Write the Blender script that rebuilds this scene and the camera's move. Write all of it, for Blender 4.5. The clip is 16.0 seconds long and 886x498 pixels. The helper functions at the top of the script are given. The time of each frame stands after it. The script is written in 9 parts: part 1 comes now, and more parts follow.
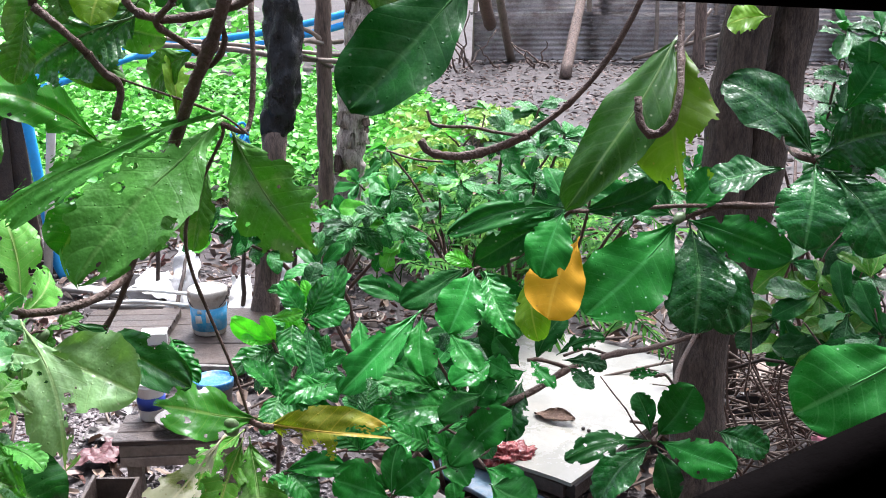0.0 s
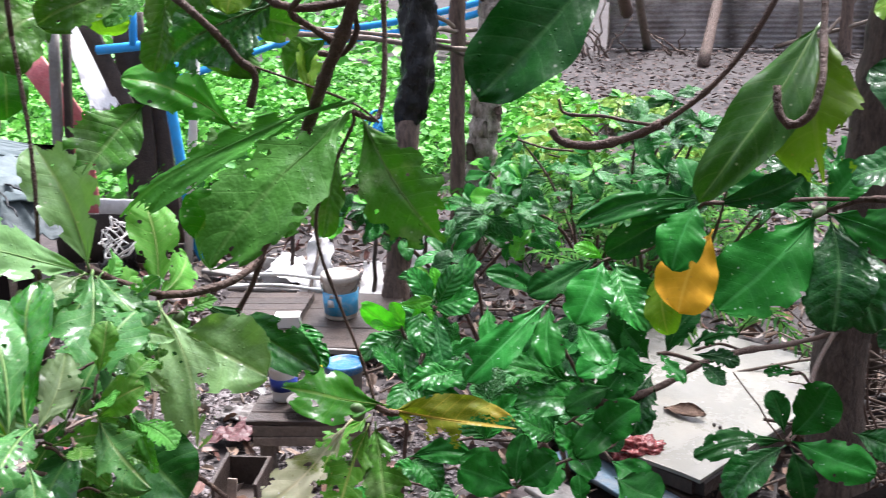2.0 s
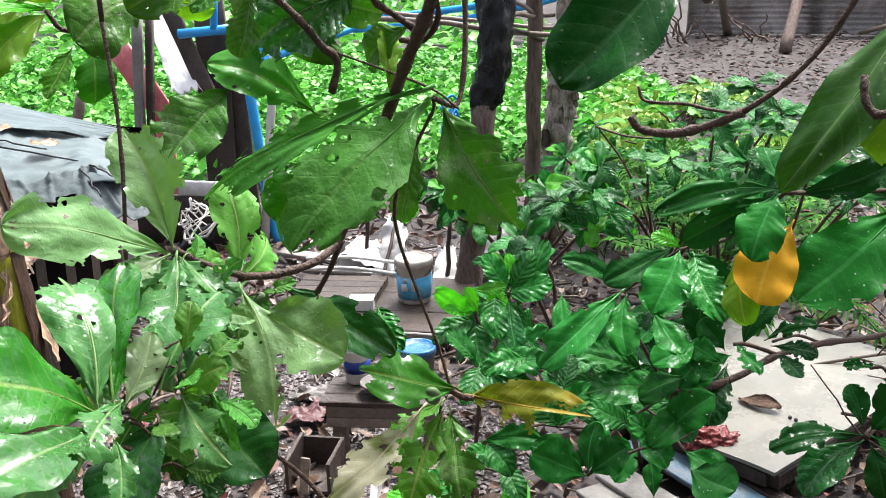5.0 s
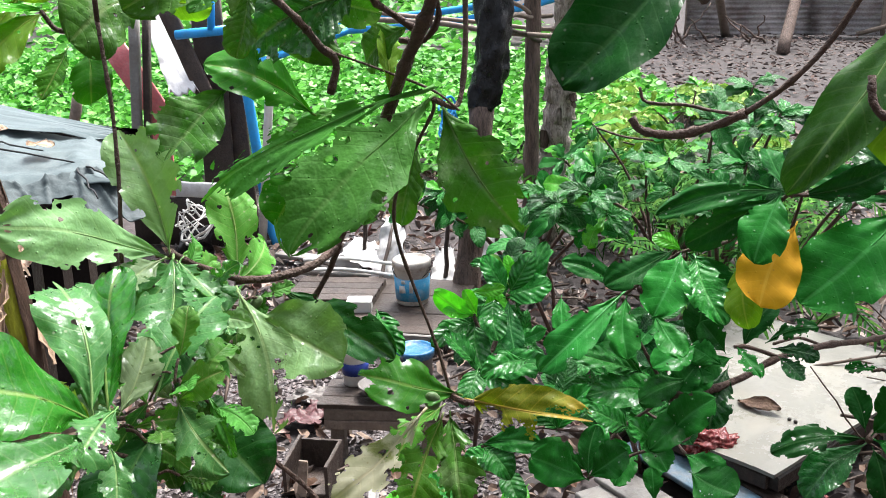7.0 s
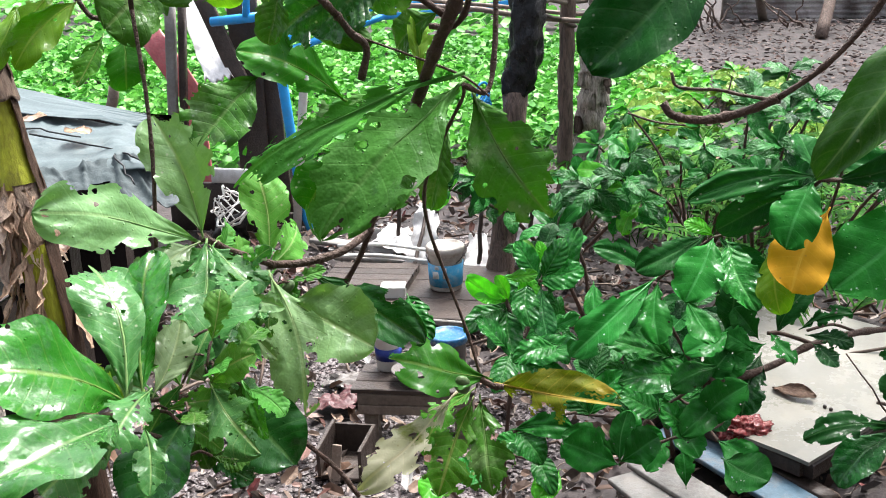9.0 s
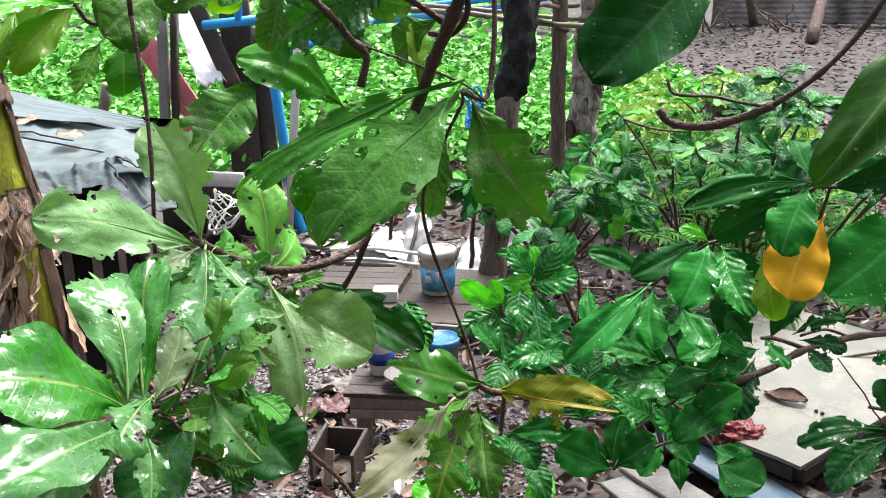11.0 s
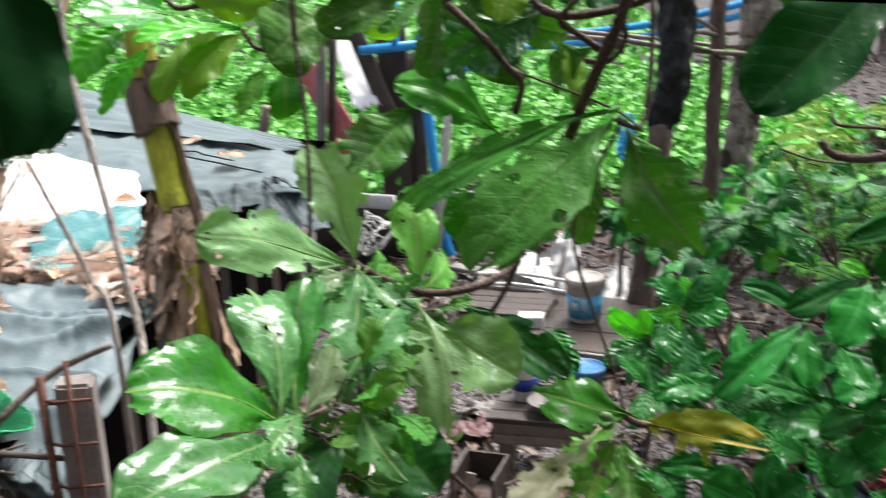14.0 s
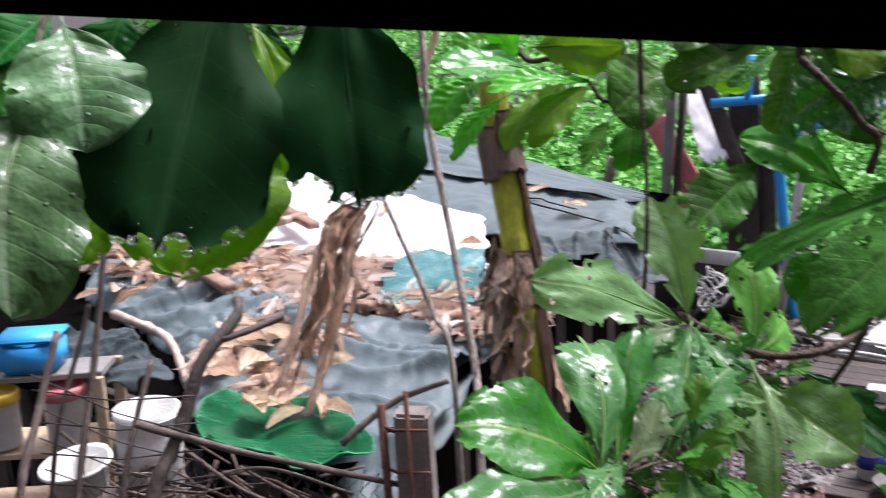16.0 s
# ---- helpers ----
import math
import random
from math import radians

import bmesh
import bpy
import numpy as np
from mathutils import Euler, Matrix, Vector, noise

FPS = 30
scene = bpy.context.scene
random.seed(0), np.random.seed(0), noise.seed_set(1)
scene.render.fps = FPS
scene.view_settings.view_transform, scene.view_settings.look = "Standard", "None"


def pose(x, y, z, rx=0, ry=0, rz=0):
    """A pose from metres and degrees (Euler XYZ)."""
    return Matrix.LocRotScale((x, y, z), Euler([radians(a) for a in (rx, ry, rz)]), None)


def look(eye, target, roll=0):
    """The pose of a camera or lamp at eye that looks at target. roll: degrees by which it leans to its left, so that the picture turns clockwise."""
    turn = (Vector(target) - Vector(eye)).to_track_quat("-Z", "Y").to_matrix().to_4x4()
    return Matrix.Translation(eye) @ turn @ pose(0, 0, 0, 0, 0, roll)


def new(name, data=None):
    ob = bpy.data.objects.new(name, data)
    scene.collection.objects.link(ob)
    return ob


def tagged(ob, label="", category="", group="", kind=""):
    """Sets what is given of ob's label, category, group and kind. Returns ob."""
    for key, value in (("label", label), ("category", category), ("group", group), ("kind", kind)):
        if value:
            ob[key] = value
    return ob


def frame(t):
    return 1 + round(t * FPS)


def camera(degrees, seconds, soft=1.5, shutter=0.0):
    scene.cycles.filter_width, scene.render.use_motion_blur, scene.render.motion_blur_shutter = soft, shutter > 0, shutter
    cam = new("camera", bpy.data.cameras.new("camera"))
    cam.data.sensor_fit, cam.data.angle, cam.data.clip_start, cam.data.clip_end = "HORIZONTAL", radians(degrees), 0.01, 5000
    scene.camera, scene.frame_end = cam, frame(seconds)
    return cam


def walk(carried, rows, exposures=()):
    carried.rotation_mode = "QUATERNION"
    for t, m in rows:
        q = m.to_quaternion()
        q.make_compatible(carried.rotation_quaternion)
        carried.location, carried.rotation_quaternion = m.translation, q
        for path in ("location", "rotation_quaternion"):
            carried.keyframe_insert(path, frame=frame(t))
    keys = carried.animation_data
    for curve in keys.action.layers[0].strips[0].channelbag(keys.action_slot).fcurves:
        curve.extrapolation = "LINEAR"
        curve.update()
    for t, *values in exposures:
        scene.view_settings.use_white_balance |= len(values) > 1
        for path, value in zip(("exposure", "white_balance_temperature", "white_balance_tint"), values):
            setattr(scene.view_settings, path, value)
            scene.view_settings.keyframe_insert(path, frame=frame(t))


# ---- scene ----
import collections

cam = camera(42.9, 16.0, soft=0.95, shutter=0.8)
PATH = [
    (0, (-0.0051, 0.0825, 3.2344), (0.0111, 1.9966, 2.6547), -0.15),
    (0.5, (-0.0011, 0.0819, 3.2346), (0.0081, 1.9960, 2.6550), -0.25),
    (1, (0.0018, 0.0882, 3.2314), (-0.0399, 1.9999, 2.6452), -0.69),
    (1.5, (0.0006, 0.0947, 3.2321), (-0.1392, 1.9976, 2.6327), -0.93),
    (2, (-0.0002, 0.0937, 3.2323), (-0.2153, 1.9905, 2.6359), -1.16),
    (2.5, (-0.0008, 0.0861, 3.2356), (-0.2903, 1.9709, 2.6323), -1.60),
    (3, (-0.0043, 0.0906, 3.2343), (-0.3725, 1.9548, 2.6102), -1.44),
    (3.5, (-0.0065, 0.0835, 3.2370), (-0.3700, 1.9496, 2.6160), -1.45),
    (4, (-0.0058, 0.0833, 3.2370), (-0.3555, 1.9519, 2.6156), -1.32),
    (6.5, (-0.0097, 0.0929, 3.2371), (-0.3488, 1.9655, 2.6219), -1.48),
    (7, (-0.0145, 0.1066, 3.2329), (-0.3525, 1.9787, 2.6157), -1.45),
    (7.5, (-0.0156, 0.1148, 3.2326), (-0.3618, 1.9826, 2.6068), -1.40),
    (8, (-0.0103, 0.1100, 3.2351), (-0.4030, 1.9636, 2.5948), -1.78),
    (8.5, (-0.0084, 0.1062, 3.2330), (-0.4068, 1.9582, 2.5915), -1.91),
    (9, (-0.0051, 0.0967, 3.2342), (-0.4024, 1.9499, 2.5956), -1.96),
    (11.5, (-0.0190, 0.0914, 3.2412), (-0.3989, 1.9504, 2.6087), -1.68),
    (12, (-0.0192, 0.0906, 3.2411), (-0.4140, 1.9478, 2.6125), -2.02),
    (12.5, (-0.0197, 0.0851, 3.2409), (-0.4180, 1.9430, 2.6167), -2.00),
    (13, (-0.0216, 0.0873, 3.2397), (-0.4449, 1.9418, 2.6220), -2.22),
    (13.5, (-0.0227, 0.0853, 3.2424), (-0.5427, 1.9204, 2.6407), -2.80),
    (14, (-0.0210, 0.0861, 3.2431), (-0.6550, 1.8914, 2.6609), -2.32),
    (14.5, (-0.0230, 0.0940, 3.2328), (-0.8460, 1.8419, 2.7173), -2.26),
    (15, (-0.0080, 0.0771, 3.2357), (-0.9793, 1.7514, 2.7354), -2.90),
    (15.5, (-0.0053, 0.0722, 3.2371), (-1.0718, 1.6914, 2.7478), -3.67),
    (16, (-0.0074, 0.0780, 3.2466), (-1.1768, 1.6327, 2.7787), -3.42),
]
walk(cam, [(t, look(eye, target, roll)) for t, eye, target, roll in PATH],
     [(0, 2.68, 6000, 14), (1, 2.64, 6000, 14), (1.5, 2.45, 6050, 16), (2, 2.45, 6150, 16), (3, 2.36, 6400, 10), (8.5, 2.36, 6400, 10), (12, 2.36, 6400, 9), (12.5, 2.24, 6450, 7), (13.2, 2.32, 6450, 6), (14, 2.02, 6400, 9), (14.5, 2.04, 6350, 11), (15, 1.64, 6150, 16), (16, 1.62, 6100, 20)])


# ---------------------------------------------------------------- world and light (overcast, rainy day)
world = bpy.data.worlds.new("overcast_sky")
scene.world = world
world.use_nodes = True
wt = world.node_tree
sky = wt.nodes.new("ShaderNodeTexSky")
sky.sky_type, sky.sun_disc = "NISHITA", False
sky.sun_elevation, sky.sun_rotation, sky.dust_density, sky.air_density = radians(62), radians(20), 6.0, 1.0
hsv = wt.nodes.new("ShaderNodeHueSaturation")
hsv.inputs["Saturation"].default_value = 0.5
wt.links.new(sky.outputs[0], hsv.inputs["Color"])
wt.links.new(hsv.outputs[0], wt.nodes["Background"].inputs[0])
wt.nodes["Background"].inputs[1].default_value = 0.072
sun = new("sun", bpy.data.lights.new("sun", "SUN"))
sun.data.energy, sun.data.angle, sun.data.color = 2.0, radians(24), (1.0, 0.99, 0.97)
sun.matrix_world = look((0, 0, 0), (-0.16, -0.44, -0.88))

# ---------------------------------------------------------------- helpers
rnd = random.Random(7)
ORG = {}


def link(ob, parent=None, loc=(0, 0, 0)):
    if parent is not None:
        ob.parent = parent
        ob.location = Vector(loc) - ORG[parent]
    else:
        ob.location = loc
    ORG[ob] = Vector(loc)
    return ob


def mesh_of(name, bm, material, smooth=True):
    me = bpy.data.meshes.new(name)
    bm.normal_update()
    bm.to_mesh(me)
    bm.free()
    if smooth:
        me.polygons.foreach_set("use_smooth", [True] * len(me.polygons))
    for m in material if isinstance(material, (list, tuple)) else [material]:
        me.materials.append(m)
    return me


def shifted(bm, loc):
    bmesh.ops.translate(bm, verts=bm.verts, vec=-Vector(loc))
    return bm


def part(name, bm, material, parent, label="", smooth=True, loc=None):
    """bm in world coordinates becomes one mesh under parent."""
    loc = ORG[parent] if loc is None else Vector(loc)
    ob = new(name, mesh_of(name, shifted(bm, loc), material, smooth))
    link(ob, parent, loc)
    return tagged(ob, label) if label else ob


def thing(name, label, category, loc=(0, 0, 0), bm=None, material=None, group="", kind="", smooth=True):
    """A top-level thing: a mesh if bm (world coordinates) is given, else an Empty at its base."""
    data = mesh_of(name, shifted(bm, loc), material, smooth) if bm else None
    ob = new(name, data)
    link(ob, None, loc)
    return tagged(ob, label, category, group, kind)


def frame_of(d):
    d = Vector(d).normalized()
    a = d.cross(Vector((0, 0, 1)) if abs(d.z) < 0.9 else Vector((1, 0, 0))).normalized()
    return a, d.cross(a)


def smooth_line(pts, steps):
    """Catmull-Rom points through pts."""
    P = [Vector(p) for p in pts]
    P = [P[0] * 2 - P[1]] + P + [P[-1] * 2 - P[-2]]
    out = []
    for i in range(1, len(P) - 2):
        for k in range(steps):
            t = k / steps
            a, b, c, d = P[i - 1:i + 3]
            out.append(0.5 * (2 * b + (c - a) * t + (2 * a - 5 * b + 4 * c - d) * t * t + (3 * b - a - 3 * c + d) * t ** 3))
    return out + [P[-2]]


def tube(bm, pts, radii, segs=8, rough=0.0, cap=True):
    pts = [Vector(p) for p in pts]
    n = len(pts)
    if not isinstance(radii, (list, tuple)):
        radii = [radii] * n
    rings = []
    grain = 1.2 / max(max(radii), 0.01)
    a, _ = frame_of(pts[min(1, n - 1)] - pts[0])
    for i, p in enumerate(pts):
        d = (pts[min(i + 1, n - 1)] - pts[max(i - 1, 0)]).normalized()
        a = (a - d * a.dot(d)).normalized()
        b = d.cross(a)
        ring = []
        for k in range(segs):
            g = 2 * math.pi * k / segs
            r = radii[i]
            if rough:
                r *= 1 + rough * noise.noise((p + (a * math.cos(g) + b * math.sin(g)) * r) * grain)
            ring.append(bm.verts.new(p + (a * math.cos(g) + b * math.sin(g)) * r))
        rings.append(ring)
    for i in range(n - 1):
        for k in range(segs):
            bm.faces.new((rings[i][k], rings[i][(k + 1) % segs], rings[i + 1][(k + 1) % segs], rings[i + 1][k]))
    if cap:
        bm.faces.new(rings[0][::-1])
        bm.faces.new(rings[-1])
    return bm


def knobbly(bm, amount, scale, stretch=1.0):
    """Uneven relief along the normals."""
    bm.normal_update()
    for v in bm.verts:
        k = Vector((v.co.x, v.co.y, v.co.z * stretch)) * scale
        v.co += v.normal * amount * noise.fractal(k, 0.8, 2.1, 3)
    return bm


def pole(p, q, r0, r1, rough=0.12, segs=10, steps=8, bow=0.02):
    p, q = Vector(p), Vector(q)
    a, b = frame_of(q - p)
    s = rnd.random() * 50
    pts = [p.lerp(q, i / steps) + (a * noise.noise((s, i * 0.5, 0)) + b * noise.noise((0, s, i * 0.5))) * bow * (0 < i < steps) for i in range(steps + 1)]
    return tube(bmesh.new(), pts, [r0 + (r1 - r0) * i / steps for i in range(steps + 1)], segs, rough)


def plank(p, q, w, t, up=(0, 0, 1), wobble=0.004):
    """A board from p to q, w wide and t thick, with worn edges."""
    p, q = Vector(p), Vector(q)
    d = (q - p).normalized()
    side = d.cross(Vector(up)).normalized()
    n = side.cross(d)
    bm = bmesh.new()
    prof = [(-w / 2, -t / 2), (-w / 2, t / 2 * 0.7), (-w / 2 + t * 0.2, t / 2), (w / 2 - t * 0.2, t / 2), (w / 2, t / 2 * 0.7), (w / 2, -t / 2)]
    steps = 7
    rings = []
    for i in range(steps + 1):
        c = p.lerp(q, i / steps)
        rings.append([bm.verts.new(c + side * (x + wobble * noise.noise((i * 0.9, x * 9, p.x * 7))) + n * (y + wobble * noise.noise((i * 0.7, x * 11, p.y * 5)))) for x, y in prof])
    k = len(prof)
    for i in range(steps):
        for j in range(k):
            bm.faces.new((rings[i][j], rings[i][(j + 1) % k], rings[i + 1][(j + 1) % k], rings[i + 1][j]))
    bm.faces.new(rings[0][::-1])
    bm.faces.new(rings[-1])
    bmesh.ops.recalc_face_normals(bm, faces=bm.faces)
    return bm


def box(c, s, bevel=0.01, turn=0.0):
    bm = bmesh.new()
    bmesh.ops.create_cube(bm, size=1)
    bmesh.ops.scale(bm, verts=bm.verts, vec=s)
    if bevel:
        bmesh.ops.bevel(bm, geom=bm.edges[:], offset=bevel, segments=2, affect="EDGES")
    bmesh.ops.rotate(bm, verts=bm.verts, cent=(0, 0, 0), matrix=Matrix.Rotation(radians(turn), 3, "Z"))
    bmesh.ops.translate(bm, verts=bm.verts, vec=c)
    return bm


def lathe(c, prof, segs=28, lean=(0, 0, 0)):
    """A turned shape: prof is (radius, height) from the outside foot round the rim to the inside."""
    bm = bmesh.new()
    rings = [[bm.verts.new((r * math.cos(2 * math.pi * k / segs), r * math.sin(2 * math.pi * k / segs), h)) for k in range(segs)] for r, h in prof]
    for i in range(len(prof) - 1):
        for k in range(segs):
            bm.faces.new((rings[i][k], rings[i][(k + 1) % segs], rings[i + 1][(k + 1) % segs], rings[i + 1][k]))
    bm.faces.new(rings[0][::-1])
    bm.faces.new(rings[-1])
    bmesh.ops.recalc_face_normals(bm, faces=bm.faces)
    bmesh.ops.rotate(bm, verts=bm.verts, cent=(0, 0, 0), matrix=Euler([radians(a) for a in lean]).to_matrix())
    bmesh.ops.translate(bm, verts=bm.verts, vec=c)
    return bm


def sheet(corners, nu=24, nv=24, amp=0.03, freq=3.0, ragged=0.05, droop=0.0, seed=0, thick=0.004, crease=0.0, folds=0.0):
    """A draped cloth or plastic sheet between four corners, with folds, a ragged outline and drooping rims."""
    a, b, c, d = [Vector(p) for p in corners]
    bm = bmesh.new()
    n = (b - a).cross(d - a).normalized()
    if n.z < 0:
        n = -n
    ca, sa = math.cos(seed * 1.3), math.sin(seed * 1.3)
    grid = []
    for i in range(nu + 1):
        row = []
        for j in range(nv + 1):
            u, v = i / nu, j / nv
            u2 = u + ragged * noise.noise((v * 5, seed, 1.0)) * (1 if u > 0.5 else -1) * abs(2 * u - 1)
            v2 = v + ragged * noise.noise((u * 5, seed, 7.0)) * (1 if v > 0.5 else -1) * abs(2 * v - 1)
            p = a.lerp(b, u2).lerp(d.lerp(c, u2), v2)
            h = amp * (noise.fractal(p * freq + Vector((seed, 0, 0)), 0.8, 2.0, 4)) + crease * abs(noise.noise(p * freq * 1.7 + Vector((seed, 9, 0))))
            if folds:
                q1, q2 = (p.x * ca + p.y * sa) * freq, (p.y * ca - p.x * sa + p.z) * freq
                h += folds * max(0.0, 1 - 3.0 * abs(noise.noise((q1 * 0.35, q2 * 1.1, seed * 1.7)))) ** 2
                h += 0.3 * folds * (abs(noise.noise(p * freq * 3.1 + Vector((0, seed, 3)))) + 0.6 * abs(noise.noise(p * freq * 6.3 + Vector((seed, 1, 3)))))
                h += 0.5 * folds * max(0.0, 1 - 3.5 * abs(noise.noise((q1 * 0.9 + 5, q2 * 2.6, seed * 2.3)))) ** 2
            e = max(abs(2 * u - 1), abs(2 * v - 1))
            row.append(bm.verts.new(p + n * h - Vector((0, 0, droop * max(0, (e - 0.8) / 0.2) ** 2))))
        grid.append(row)
    for i in range(nu):
        for j in range(nv):
            bm.faces.new((grid[i][j], grid[i + 1][j], grid[i + 1][j + 1], grid[i][j + 1]))
    bmesh.ops.recalc_face_normals(bm, faces=bm.faces)
    if thick:
        bmesh.ops.solidify(bm, geom=bm.faces[:], thickness=thick)
    return bm


# ---------------------------------------------------------------- materials
class Nodes:
    def __init__(self, name):
        self.m = bpy.data.materials.new(name)
        self.m.use_nodes = True
        self.t = self.m.node_tree
        self.b = self.t.nodes["Principled BSDF"]
        self.out = self.t.nodes["Material Output"]

    def n(self, kind, ins=None, **props):
        node = self.t.nodes.new("ShaderNode" + kind)
        for k, v in props.items():
            if k == "operation":
                node.operation = v
            elif k == "blend_type":
                node.blend_type = v
            elif k == "feature":
                node.feature = v
        for k, v in (ins or {}).items():
            if isinstance(v, bpy.types.NodeSocket):
                self.t.links.new(v, node.inputs[k])
            else:
                node.inputs[k].default_value = v
        return node

    def math(self, op, a, b=0.0):
        return self.n("Math", {0: a, 1: b}, operation=op).outputs[0]

    def noise(self, scale, detail=4.0, vec=None, rough=0.6):
        ins = {"Scale": scale, "Detail": detail, "Roughness": rough}
        if vec is not None:
            ins["Vector"] = vec
        return self.n("TexNoise", ins).outputs["Fac"]

    def span(self, v, a, b, c=0.0, d=1.0):
        return self.n("MapRange", {"Value": v, "From Min": a, "From Max": b, "To Min": c, "To Max": d}).outputs[0]

    def mix(self, f, a, b, how="MIX"):
        node = self.n("MixRGB", {"Fac": f, "Color1": a, "Color2": b}, blend_type=how)
        return node.outputs[0]

    def set(self, **ins):
        for k, v in ins.items():
            k = k.replace("_", " ")
            if isinstance(v, bpy.types.NodeSocket):
                self.t.links.new(v, self.b.inputs[k])
            else:
                self.b.inputs[k].default_value = v

    def bump(self, h, strength=0.4, dist=0.01):
        self.set(Normal=self.n("Bump", {"Height": h, "Strength": strength, "Distance": dist}).outputs[0])


def rgb(c, k=1.0):
    return (c[0] * k, c[1] * k, c[2] * k, 1.0)


def plain(name, col, rough=0.6, coarse=3.0, fine=40.0, contrast=0.35, dirt=None, dirt_amount=0.4, bump=0.3, metal=0.0, wet=0.0, island=False, stretch=None, random_val=0.0, spec=0.3, light=0.0):
    """A surface with two scales of colour variation, dirt patches, fine relief and damp patches."""
    N = Nodes(name)
    co = N.n("TexCoord").outputs["Object"]
    if stretch:
        co = N.n("Mapping", {"Vector": co, "Scale": stretch}).outputs[0]
    a, b = N.noise(coarse, 4, co), N.noise(fine, 5, co)
    f = N.math("ADD", N.math("MULTIPLY", a, 0.6), N.math("MULTIPLY", b, 0.4))
    c = N.mix(N.span(f, 0.3, 0.7), rgb(col, 1 - contrast), rgb(col, 1 + contrast))
    if dirt:
        c = N.mix(N.math("MULTIPLY", N.span(N.noise(coarse * 2.3, 6, co, 0.7), 0.48, 0.66), dirt_amount), c, rgb(dirt))
    if random_val:
        r = N.n("ObjectInfo").outputs["Random"]
        c = N.mix(1.0, c, N.n("CombineColor", {0: N.span(r, 0, 1, 1 - random_val, 1 + random_val), 1: N.span(r, 0, 1, 1 - random_val, 1 + random_val * 0.8), 2: N.span(r, 0, 1, 1 - random_val, 1 + random_val * 0.7)}).outputs[0], "MULTIPLY")
    N.set(Specular_IOR_Level=spec, Base_Color=c, Metallic=metal, Roughness=N.span(N.math("SUBTRACT", a, N.math("MULTIPLY", b, 0.3)), 0.15, 0.55, max(0.05, rough - wet - 0.08), min(1, rough + 0.12)))
    if bump:
        N.bump(N.math("ADD", b, N.math("MULTIPLY", a, 2.0)), bump, 0.01)
    if light:
        tr = N.n("BsdfTranslucent", {"Color": c})
        mx = N.n("MixShader", {0: light, 1: N.b.outputs[0], 2: tr.outputs[0]})
        N.t.links.new(mx.outputs[0], N.out.inputs[0])
    return N.m


